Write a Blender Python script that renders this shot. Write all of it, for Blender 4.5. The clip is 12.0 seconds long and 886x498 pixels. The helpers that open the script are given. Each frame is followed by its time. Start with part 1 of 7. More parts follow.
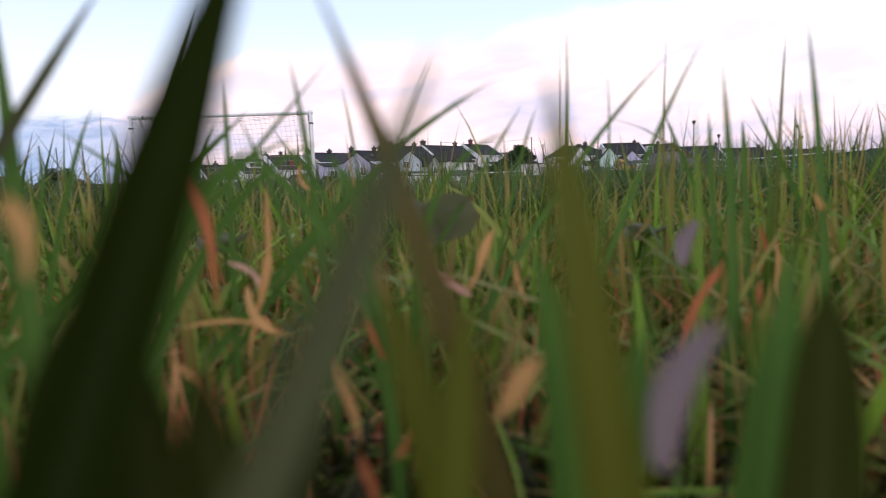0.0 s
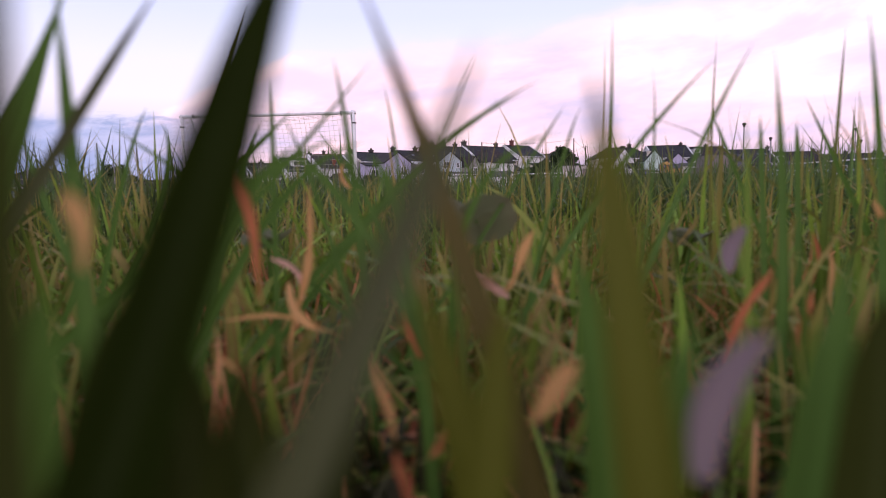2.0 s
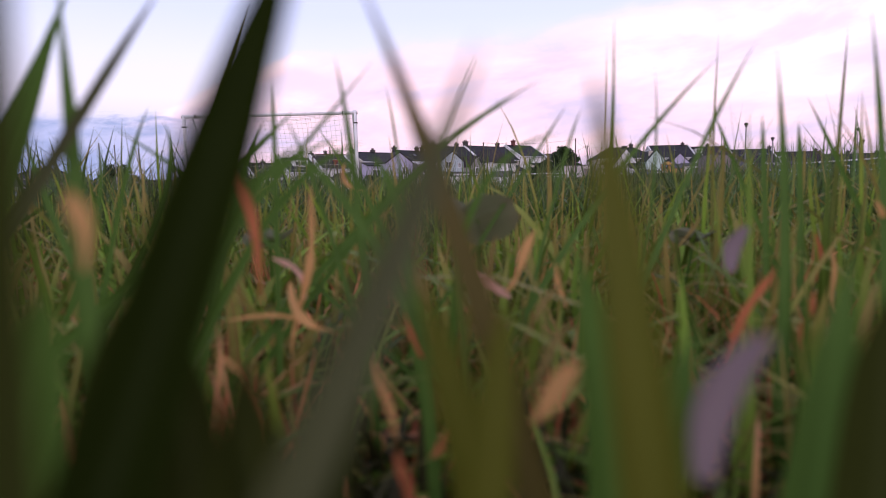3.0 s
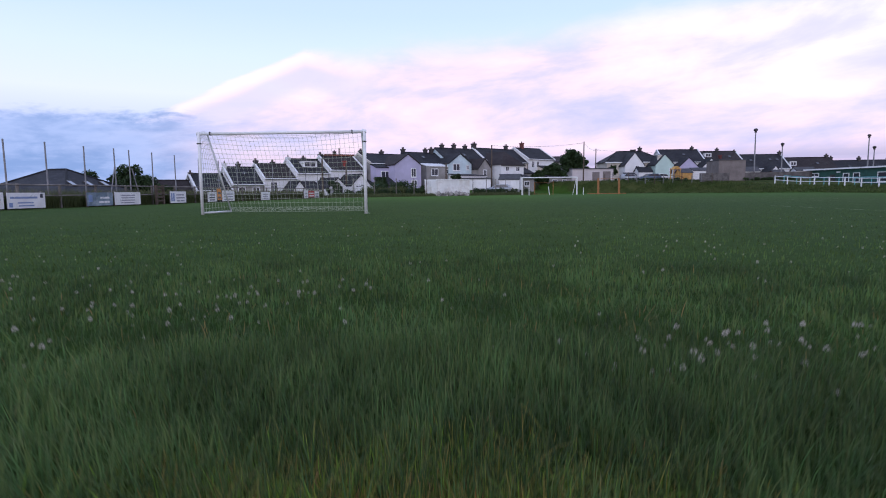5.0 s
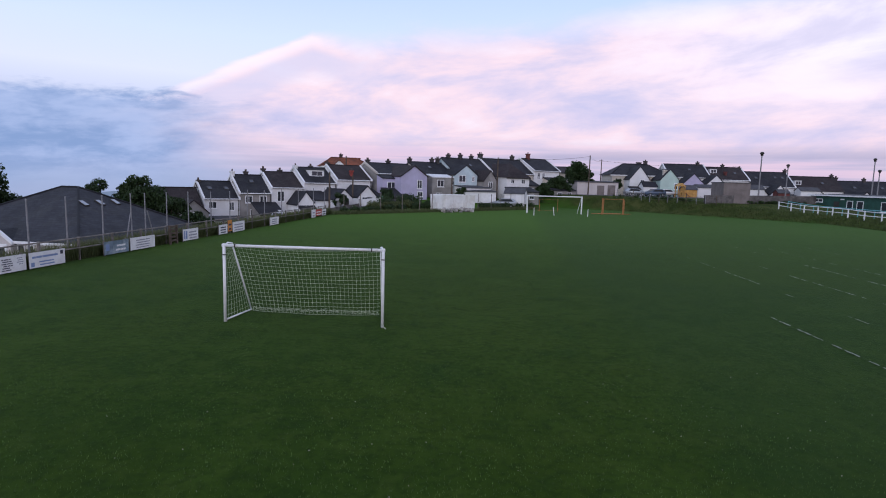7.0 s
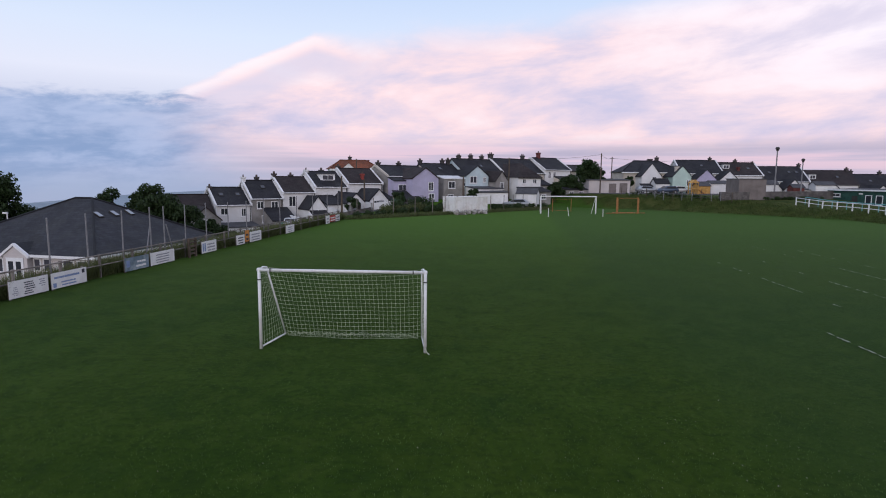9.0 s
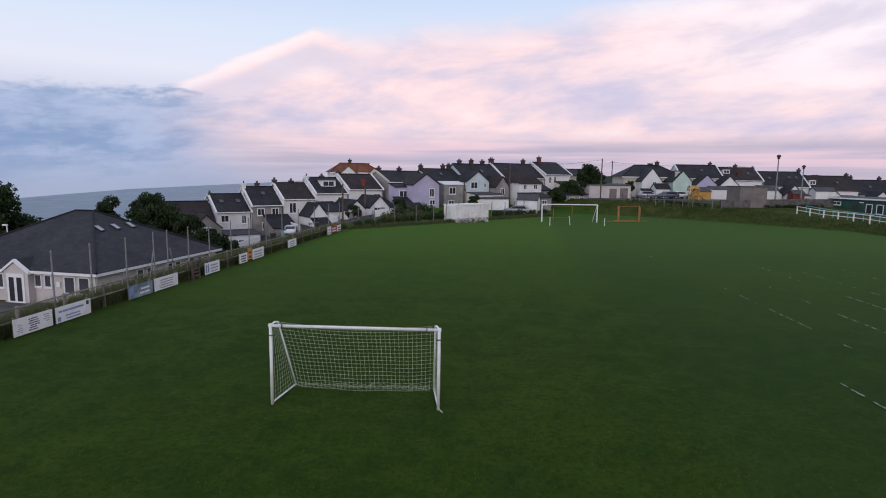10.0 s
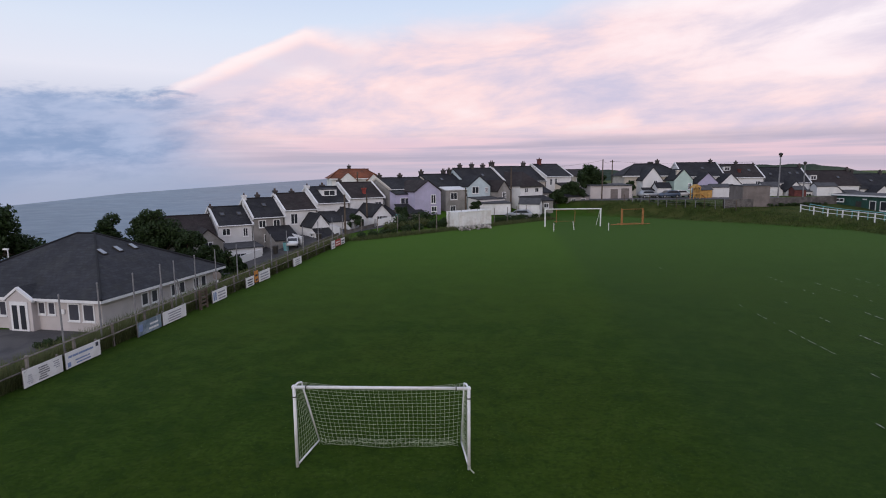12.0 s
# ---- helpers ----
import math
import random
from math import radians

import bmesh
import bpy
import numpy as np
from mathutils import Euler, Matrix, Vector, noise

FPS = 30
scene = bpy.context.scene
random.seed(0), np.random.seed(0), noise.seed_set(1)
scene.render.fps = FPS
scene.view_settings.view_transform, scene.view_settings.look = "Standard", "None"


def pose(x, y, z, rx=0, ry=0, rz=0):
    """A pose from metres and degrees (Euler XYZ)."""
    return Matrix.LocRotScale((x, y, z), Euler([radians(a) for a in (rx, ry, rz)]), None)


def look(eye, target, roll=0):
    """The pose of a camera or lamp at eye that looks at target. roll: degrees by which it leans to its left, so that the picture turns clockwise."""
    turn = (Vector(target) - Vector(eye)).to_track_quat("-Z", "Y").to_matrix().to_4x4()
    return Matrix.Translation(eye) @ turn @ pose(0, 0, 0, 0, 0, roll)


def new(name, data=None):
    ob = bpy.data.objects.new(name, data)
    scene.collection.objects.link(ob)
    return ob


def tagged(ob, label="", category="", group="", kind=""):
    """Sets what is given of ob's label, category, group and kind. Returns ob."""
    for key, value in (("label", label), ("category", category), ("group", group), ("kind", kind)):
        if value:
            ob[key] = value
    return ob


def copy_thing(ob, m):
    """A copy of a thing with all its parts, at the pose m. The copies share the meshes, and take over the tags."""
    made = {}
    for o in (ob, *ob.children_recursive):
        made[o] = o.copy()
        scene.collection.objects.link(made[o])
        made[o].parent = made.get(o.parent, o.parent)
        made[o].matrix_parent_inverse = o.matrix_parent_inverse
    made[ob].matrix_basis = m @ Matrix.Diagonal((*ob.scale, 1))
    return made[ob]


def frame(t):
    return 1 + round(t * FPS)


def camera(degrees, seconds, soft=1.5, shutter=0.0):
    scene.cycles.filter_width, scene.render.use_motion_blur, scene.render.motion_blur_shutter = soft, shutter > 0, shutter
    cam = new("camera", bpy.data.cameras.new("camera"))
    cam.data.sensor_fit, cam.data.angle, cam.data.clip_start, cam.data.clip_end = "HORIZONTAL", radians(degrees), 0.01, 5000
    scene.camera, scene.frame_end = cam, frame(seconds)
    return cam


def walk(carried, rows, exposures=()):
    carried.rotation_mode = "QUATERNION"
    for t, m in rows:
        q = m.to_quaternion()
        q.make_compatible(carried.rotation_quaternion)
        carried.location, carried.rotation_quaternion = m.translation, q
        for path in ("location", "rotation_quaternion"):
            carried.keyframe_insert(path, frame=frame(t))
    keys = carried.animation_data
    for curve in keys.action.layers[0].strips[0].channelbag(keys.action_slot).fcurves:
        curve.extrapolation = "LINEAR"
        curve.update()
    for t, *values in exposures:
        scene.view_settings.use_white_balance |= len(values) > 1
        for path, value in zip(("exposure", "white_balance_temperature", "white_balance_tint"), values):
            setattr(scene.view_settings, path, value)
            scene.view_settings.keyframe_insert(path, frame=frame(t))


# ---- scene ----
cam = camera(76.0, 12.0, soft=0.9, shutter=0.3)
cam.data.dof.use_dof = True
cam.data.dof.focus_distance = 1.5
cam.data.dof.aperture_fstop = 14.0
PATH = [
    (0.0, look((0.094, -0.514, 0.066), (0.870, 9.402, -0.948), -2.16)),
    (0.4, look((0.094, -0.514, 0.066), (0.400, 9.437, -0.928), -1.60)),
    (0.6, look((0.094, -0.514, 0.066), (0.345, 9.437, -0.925), -1.52)),
    (1.0, look((0.094, -0.514, 0.066), (0.272, 9.437, -0.923), -1.45)),
    (1.5, look((0.094, -0.514, 0.066), (0.221, 9.437, -0.922), -1.37)),
    (2.0, look((0.094, -0.514, 0.066), (0.192, 9.437, -0.920), -1.30)),
    (2.5, look((0.094, -0.514, 0.066), (0.174, 9.437, -0.920), -1.29)),
    (3.2, look((0.094, -0.514, 0.066), (0.164, 9.437, -0.920), -1.29)),
    (4.2, look((0.096, -0.530, 0.072), (0.150, 9.420, -0.910), -1.20)),
    (4.5, look((0.115, -0.600, 0.120), (0.130, 9.350, -0.850), -1.00)),
    (4.8, look((0.153, -0.732, 0.300), (0.115, 9.221, -0.675), -0.75)),
    (5.0, look((0.167, -0.861, 0.529), (0.106, 9.088, -0.473), -0.57)),
    (5.5, look((0.052, -0.986, 1.293), (-0.004, 8.961, 0.266), -0.87)),
    (6.0, look((0.029, -1.043, 2.353), (-0.039, 8.897, 1.264), 0.01)),
    (6.5, look((-0.091, -1.011, 3.313), (-0.188, 8.922, 2.162), 0.76)),
    (7.0, look((-0.202, -1.087, 3.886), (-0.277, 8.841, 2.694), 1.53)),
    (9.0, look((-1.179, -0.378, 4.367), (-1.358, 9.545, 3.141), 0.48)),
    (9.5, look((-1.413, -0.195, 5.028), (-1.589, 9.724, 3.770), -0.18)),
    (10.0, look((-1.611, -0.032, 5.840), (-1.748, 9.882, 4.542), 0.80)),
    (10.5, look((-1.853, 0.140, 6.491), (-1.976, 10.051, 5.160), 0.48)),
    (11.0, look((-2.047, 0.321, 6.706), (-2.165, 10.231, 5.367), -0.05)),
    (11.5, look((-2.201, 0.483, 6.898), (-2.311, 10.391, 5.549), -0.29)),
    (12.0, look((-2.315, 0.595, 7.184), (-2.416, 10.502, 5.826), -0.51)),
]
# seconds, stops, kelvin, tint: the drone's automatic exposure and white balance
EXPOSURES = [
    (0.0, 0.46, 6500, 9), (0.15, 0.44, 6700, 16), (0.4, 0.38, 6800, 29), (3.2, 0.32, 6450, 29),
    (4.4, 0.45, 6000, 18), (4.8, 0.30, 5650, 14), (5.5, 0.12, 5750, 14), (6.5, 0.07, 5850, 13),
    (7.5, 0.06, 6000, 10), (9.5, 0.04, 6400, 9), (12.0, 0.0, 6600, 9),
]
walk(cam, PATH, EXPOSURES)


# ---- world: a dusk sky with pink cloud over a low blue bank ----
world = bpy.data.worlds.new("dusk_sky")
scene.world = world
world.use_nodes = True
wt = world.node_tree
wt.nodes.clear()


class Nodes:
    """Short hand for wiring nodes."""
    def __init__(self, tree):
        self.tree = tree

    def add(self, kind, **inputs):
        n = self.tree.nodes.new(kind)
        for k, v in inputs.items():
            n.inputs[k].default_value = v
        return n

    def put(self, node, slot, v):
        if isinstance(v, bpy.types.NodeSocket):
            self.tree.links.new(v, node.inputs[slot])
        else:
            node.inputs[slot].default_value = v

    def math(self, op, a, b=0.0, clamp=False):
        n = self.tree.nodes.new("ShaderNodeMath")
        n.operation, n.use_clamp = op, clamp
        self.put(n, 0, a)
        if op not in ("ARCSINE", "SINE", "COSINE", "SQRT", "ABSOLUTE"):
            self.put(n, 1, b)
        return n.outputs[0]

    def mix(self, fac, a, b, blend="MIX"):
        n = self.tree.nodes.new("ShaderNodeMix")
        n.data_type, n.blend_type = "RGBA", blend
        self.put(n, 0, fac)
        self.put(n, 6, a)
        self.put(n, 7, b)
        return n.outputs[2]

    def smooth(self, v, lo, hi):
        n = self.tree.nodes.new("ShaderNodeMapRange")
        n.interpolation_type = "SMOOTHSTEP"
        self.put(n, 0, v)
        self.put(n, 1, lo)
        self.put(n, 2, hi)
        return n.outputs[0]

    def xyz(self, x, y, z):
        n = self.tree.nodes.new("ShaderNodeCombineXYZ")
        self.put(n, 0, x)
        self.put(n, 1, y)
        self.put(n, 2, z)
        return n.outputs[0]

    def noise(self, vec, scale, detail=4.0, rough=0.55, distortion=0.0):
        n = self.tree.nodes.new("ShaderNodeTexNoise")
        self.put(n, "Scale", scale)
        self.put(n, "Detail", detail)
        self.put(n, "Roughness", rough)
        self.put(n, "Distortion", distortion)
        if vec is not None:
            self.put(n, "Vector", vec)
        return n.outputs[0]

    def ramp(self, fac, stops):
        n = self.tree.nodes.new("ShaderNodeValToRGB")
        els = n.color_ramp.elements
        while len(els) < len(stops):
            els.new(0.5)
        for e, (p, c) in zip(els, stops):
            e.position, e.color = p, (*c, 1.0)
        self.put(n, 0, fac)
        return n.outputs[0]


W = Nodes(wt)
coord = W.add("ShaderNodeTexCoord")
sep = W.add("ShaderNodeSeparateXYZ")
wt.links.new(coord.outputs["Generated"], sep.inputs[0])
sx, sy, sz = sep.outputs
# azimuth and elevation in degrees
az = W.math("MULTIPLY", W.math("ARCTAN2", sx, sy), 57.2958)
el = W.math("MULTIPLY", W.math("ARCSINE", sz), 57.2958)
flat = W.xyz(W.math("MULTIPLY", az, 0.05), W.math("SUBTRACT", W.math("MULTIPLY", el, 0.16), W.math("MULTIPLY", az, 0.010)), 0.0)
billow = W.noise(flat, 1.45, 9.0, 0.58, 0.25)
large = W.noise(flat, 0.62, 3.0, 0.5, 0.6)
streak = W.noise(W.xyz(W.math("MULTIPLY", az, 0.03), W.math("MULTIPLY", el, 0.75), 3.7), 1.6, 4.0, 0.5, 0.3)
fine = W.noise(flat, 6.0, 5.0, 0.6, 0.2)
c0 = W.math("SUBTRACT", billow, 0.5)

nishita = W.add("ShaderNodeTexSky")
nishita.sky_type = "NISHITA"
nishita.sun_disc = False
nishita.sun_elevation, nishita.sun_rotation = radians(10.0), radians(195.0)
clear = W.ramp(W.math("DIVIDE", el, 30.0), [
    (0.0, (0.38, 0.44, 0.62)), (0.12, (0.52, 0.54, 0.74)), (0.30, (0.86, 0.86, 1.00)),
    (0.42, (0.78, 0.85, 1.02)), (0.55, (0.66, 0.77, 1.00)), (1.0, (0.52, 0.62, 0.86))])
sky = W.mix(0.12, clear, W.mix(1.0, nishita.outputs[0], (0.10, 0.10, 0.10, 1.0), "MULTIPLY"))

# the big pink sheet: its upper edge climbs from the left up to the middle
edge = W.math("SUBTRACT", 13.3, W.math("MULTIPLY", W.math("MAXIMUM", W.math("SUBTRACT", -13.5, az), 0.0), 0.46))
edge = W.math("SUBTRACT", edge, W.math("MULTIPLY", W.smooth(az, -14.0, -9.0), 0.9))
edge = W.math("ADD", edge, W.math("MULTIPLY", W.smooth(az, -9.0, -2.0), 1.0))
edge = W.math("ADD", edge, W.math("MULTIPLY", W.math("MAXIMUM", W.math("SUBTRACT", az, 2.0), 0.0), 0.10))
under = W.math("SUBTRACT", W.math("ADD", edge, W.math("MULTIPLY", c0, W.math("ADD", 1.7, W.math("MULTIPLY", W.smooth(az, -13.5, 0.0), 2.4)))), el)
soft = W.math("MULTIPLY", W.smooth(az, -14.5, -8.0), 1.25)
sheet = W.smooth(under, W.math("MULTIPLY", W.math("ADD", soft, 0.22), -1.3), W.math("MULTIPLY", W.math("ADD", soft, 0.30), 1.3))
rim = W.math("MULTIPLY", sheet, W.math("SUBTRACT", 1.0, W.smooth(under, 0.3, 1.5)))
pink = W.ramp(billow, [(0.34, (0.62, 0.57, 0.75)), (0.44, (0.80, 0.66, 0.77)), (0.53, (1.00, 0.745, 0.77)), (0.66, (1.04, 0.865, 0.88))])
pink = W.mix(W.math("MULTIPLY", W.smooth(az, 6.0, 44.0), W.smooth(el, 3.5, 12.0)), pink, W.mix(W.smooth(billow, 0.38, 0.60), (0.80, 0.72, 0.84, 1), (1.03, 0.95, 1.02, 1)))
pink = W.mix(W.math("MULTIPLY", W.smooth(large, 0.50, 0.68), 0.30), pink, (0.70, 0.62, 0.78, 1))
shade = W.math("MULTIPLY", W.math("MULTIPLY", W.smooth(under, 0.9, 1.8), W.smooth(under, 4.6, 2.6)), W.smooth(az, -2.0, -13.0))
pink = W.mix(W.math("MULTIPLY", shade, 0.75), pink, (0.72, 0.66, 0.80, 1))
sky = W.mix(W.math("MULTIPLY", sheet, 0.92), sky, pink)
sky = W.mix(W.math("MULTIPLY", rim, W.math("MULTIPLY", W.smooth(az, -9.5, -14.0), 0.65)), sky, (1.05, 0.94, 0.97, 1))
# low streaks over the horizon
low = W.math("MULTIPLY", W.smooth(el, 4.6, 2.2), W.smooth(az, -34.0, -12.0))
band = W.ramp(streak, [(0.38, (0.44, 0.40, 0.53)), (0.50, (0.56, 0.48, 0.61)), (0.62, (0.78, 0.57, 0.67))])
sky = W.mix(W.math("MULTIPLY", low, 0.85), sky, band)
haze = W.smooth(el, 2.0, -0.6)
sky = W.mix(W.math("MULTIPLY", haze, 0.7), sky, W.mix(W.smooth(az, -30.0, 12.0), (0.32, 0.40, 0.56, 1), (0.54, 0.46, 0.58, 1)))
seaward = W.math("MULTIPLY", W.smooth(el, 6.5, 0.5), W.smooth(az, -15.0, -30.0))
sky = W.mix(W.math("MULTIPLY", seaward, 0.65), sky, (0.31, 0.39, 0.58, 1))
# the blue cloud bank on the seaward side
bank = W.math("MULTIPLY", W.smooth(W.math("ADD", az, W.math("MULTIPLY", c0, 16.0)), -17.0, -29.0),
              W.math("MULTIPLY", W.smooth(W.math("ADD", el, W.math("ADD", W.math("MULTIPLY", c0, 2.0), W.math("MULTIPLY", W.math("SUBTRACT", fine, 0.5), 3.0))), 7.5, 6.2), W.smooth(el, -2.0, 2.0)))
sky = W.mix(W.math("MULTIPLY", bank, 0.95), sky, W.mix(W.smooth(W.math("ADD", W.math("MULTIPLY", fine, 0.5), W.math("MULTIPLY", billow, 0.5)), 0.38, 0.62), (0.25, 0.35, 0.57, 1), (0.42, 0.50, 0.72, 1)))
# the rest of the dome, behind and above, goes on as broken lilac cloud
sky = W.mix(W.math("MULTIPLY", W.smooth(el, 17.0, 26.0), 0.5), sky, W.mix(billow, (0.46, 0.54, 0.76, 1), (0.72, 0.66, 0.78, 1)))
back = W.add("ShaderNodeBackground")
wt.links.new(sky, back.inputs[0])
back.inputs[1].default_value = 1.0
wout = W.add("ShaderNodeOutputWorld")
wt.links.new(back.outputs[0], wout.inputs[0])

sun_data = bpy.data.lights.new("low_sun", "SUN")
sun_data.energy, sun_data.angle, sun_data.color = 0.9, radians(40.0), (1.0, 0.88, 0.84)
sun = new("low_sun", sun_data)
sun.matrix_world = look((-30, -90, 22), (0, 20, 0))


# ---- materials ----
def material(name, colour, rough=0.85, vary=0.2, scale=1.0, fine=14.0, bump=0.15, metal=0.0, island=0.0, each=0.0,
             second=None, second_amount=0.5, second_scale=0.4, spec=0.3, coords="Object"):
    """A procedural surface: base colour with broad stains and fine grain, optional second colour in patches, bump."""
    m = bpy.data.materials.new(name)
    m.use_nodes = True
    t = m.node_tree
    t.nodes.clear()
    N = Nodes(t)
    tc = N.add("ShaderNodeTexCoord").outputs[coords]
    broad = N.noise(tc, scale, 4.0, 0.6)
    grain = N.noise(tc, scale * fine, 3.0, 0.6)
    c = (*colour, 1.0)
    dark = tuple(v * (1 - vary) for v in colour) + (1.0,)
    light = tuple(min(1.0, v * (1 + vary)) for v in colour) + (1.0,)
    col = N.mix(N.smooth(broad, 0.32, 0.68), dark, light)
    if second:
        col = N.mix(N.math("MULTIPLY", N.smooth(N.noise(tc, second_scale, 5.0, 0.6, 0.5), 0.45, 0.65), second_amount), col, (*second, 1.0))
    col = N.mix(N.math("MULTIPLY", N.smooth(grain, 0.35, 0.7), vary), col, (0.0, 0.0, 0.0, 1.0))
    if island or each:
        src = N.add("ShaderNodeNewGeometry").outputs["Random Per Island"] if island else N.add("ShaderNodeObjectInfo").outputs["Random"]
        amt = island or each
        h = t.nodes.new("ShaderNodeHueSaturation")
        N.put(h, "Value", N.math("ADD", 1.0 - amt, N.math("MULTIPLY", src, 2 * amt)))
        N.put(h, "Hue", N.math("ADD", 0.5 - 0.02 * amt, N.math("MULTIPLY", N.math("FRACT", N.math("MULTIPLY", src, 7.31)), 0.04 * amt)))
        N.put(h, "Color", col)
        col = h.outputs[0]
    b = t.nodes.new("ShaderNodeBsdfPrincipled")
    N.put(b, "Base Color", col)
    N.put(b, "Roughness", N.math("ADD", rough - 0.08, N.math("MULTIPLY", grain, 0.16), True))
    N.put(b, "Metallic", metal)
    N.put(b, "Specular IOR Level", spec)
    if bump:
        bp = N.add("ShaderNodeBump")
        bp.inputs["Strength"].default_value = bump
        bp.inputs["Distance"].default_value = 0.02
        t.links.new(grain, bp.inputs["Height"])
        t.links.new(bp.outputs[0], b.inputs["Normal"])
    out = N.add("ShaderNodeOutputMaterial")
    t.links.new(b.outputs[0], out.inputs[0])
    return m


def slate(name, colour, course=0.25, vary=0.25):
    """Roof slates or tiles in courses, with slipped and lichened ones."""
    m = material(name, colour, 0.7, vary, 0.5, 20.0, 0.0, second=(0.065, 0.065, 0.06), second_amount=0.35, second_scale=0.8, spec=0.15)
    t = m.node_tree
    N = Nodes(t)
    tc = N.add("ShaderNodeTexCoord").outputs["UV"]
    br = t.nodes.new("ShaderNodeTexBrick")
    br.offset = 0.5
    N.put(br, "Vector", tc)
    N.put(br, "Scale", 1.0)
    N.put(br, "Brick Width", course * 1.3)
    N.put(br, "Row Height", course)
    N.put(br, "Mortar Size", 0.012)
    N.put(br, "Color1", (1, 1, 1, 1))
    N.put(br, "Color2", (0.72, 0.72, 0.72, 1))
    N.put(br, "Mortar", (0.45, 0.45, 0.45, 1))
    b = next(n for n in t.nodes if n.type == "BSDF_PRINCIPLED")
    old = b.inputs["Base Color"].links[0].from_socket
    t.links.new(N.mix(1.0, old, br.outputs[0], "MULTIPLY"), b.inputs["Base Color"])
    bp = N.add("ShaderNodeBump")
    bp.inputs["Strength"].default_value, bp.inputs["Distance"].default_value = 0.5, 0.02
    t.links.new(br.outputs[0], bp.inputs["Height"])
    t.links.new(bp.outputs[0], b.inputs["Normal"])
    return m


def leafy(name, colour, tip=None, vary=0.3, through_light=0.35, rough=0.55, alt=None, spec=0.2, patch=0.0):
    """Blades and leaves: colour differs from blade to blade and along it; light passes through."""
    m = bpy.data.materials.new(name)
    m.use_nodes = True
    t = m.node_tree
    t.nodes.clear()
    N = Nodes(t)
    rnd = N.add("ShaderNodeNewGeometry").outputs["Random Per Island"]
    tc = N.add("ShaderNodeTexCoord")
    uv = N.add("ShaderNodeSeparateXYZ")
    t.links.new(tc.outputs["UV"], uv.inputs[0])
    grain = N.noise(tc.outputs["Object"], 90.0, 3.0, 0.6)
    c = (*colour, 1.0)
    col = N.mix(N.math("FRACT", N.math("MULTIPLY", rnd, 13.7)), tuple(v * (1 - vary) for v in colour) + (1,), tuple(v * (1 + vary) for v in colour) + (1,))
    if alt:
        col = N.mix(N.smooth(N.math("FRACT", N.math("MULTIPLY", rnd, 29.3)), 0.35, 0.95), col, (*alt, 1.0))
    if tip:
        col = N.mix(N.math("MULTIPLY", N.smooth(uv.outputs[1], 0.55, 1.0), N.smooth(rnd, 0.35, 0.9)), col, (*tip, 1.0))
    # pale rib down the middle and faint long grain
    rib = N.math("SUBTRACT", 1.0, N.smooth(N.math("ABSOLUTE", N.math("SUBTRACT", uv.outputs[0], 0.5)), 0.03, 0.14))
    col = N.mix(N.math("MULTIPLY", rib, 0.28), col, tuple(min(1, v * 2.0 + 0.02) for v in colour) + (1,))
    col = N.mix(N.math("MULTIPLY", grain, 0.35), col, tuple(v * 0.5 for v in colour) + (1,))
    if patch:
        # tufts of darker and paler growth
        pos = N.add("ShaderNodeNewGeometry").outputs["Position"]
        tuft = N.math("ADD", N.math("MULTIPLY", N.noise(pos, 1.3, 4.0, 0.6, 0.4), 0.6), N.math("MULTIPLY", N.noise(pos, 4.5, 3.0, 0.6, 0.3), 0.4))
        tone = N.math("ADD", 1.0 - patch, N.math("MULTIPLY", N.smooth(tuft, 0.36, 0.64), 2 * patch))
        col = N.mix(1.0, col, N.xyz(tone, tone, tone), "MULTIPLY")
    b = t.nodes.new("ShaderNodeBsdfPrincipled")
    N.put(b, "Base Color", col)
    N.put(b, "Roughness", rough)
    N.put(b, "Specular IOR Level", spec)
    tr = t.nodes.new("ShaderNodeBsdfTranslucent")
    N.put(tr, "Color", col)
    mx = t.nodes.new("ShaderNodeMixShader")
    mx.inputs[0].default_value = through_light
    t.links.new(b.outputs[0], mx.inputs[1])
    t.links.new(tr.outputs[0], mx.inputs[2])
    out = N.add("ShaderNodeOutputMaterial")
    t.links.new(mx.outputs[0], out.inputs[0])
    return m


def glass(name, colour=(0.02, 0.024, 0.03), rough=0.06):
    m = bpy.data.materials.new(name)
    m.use_nodes = True
    b = m.node_tree.nodes["Principled BSDF"]
    b.inputs["Base Color"].default_value = (*colour, 1)
    b.inputs["Roughness"].default_value = rough
    b.inputs["Specular IOR Level"].default_value = 0.6
    return m


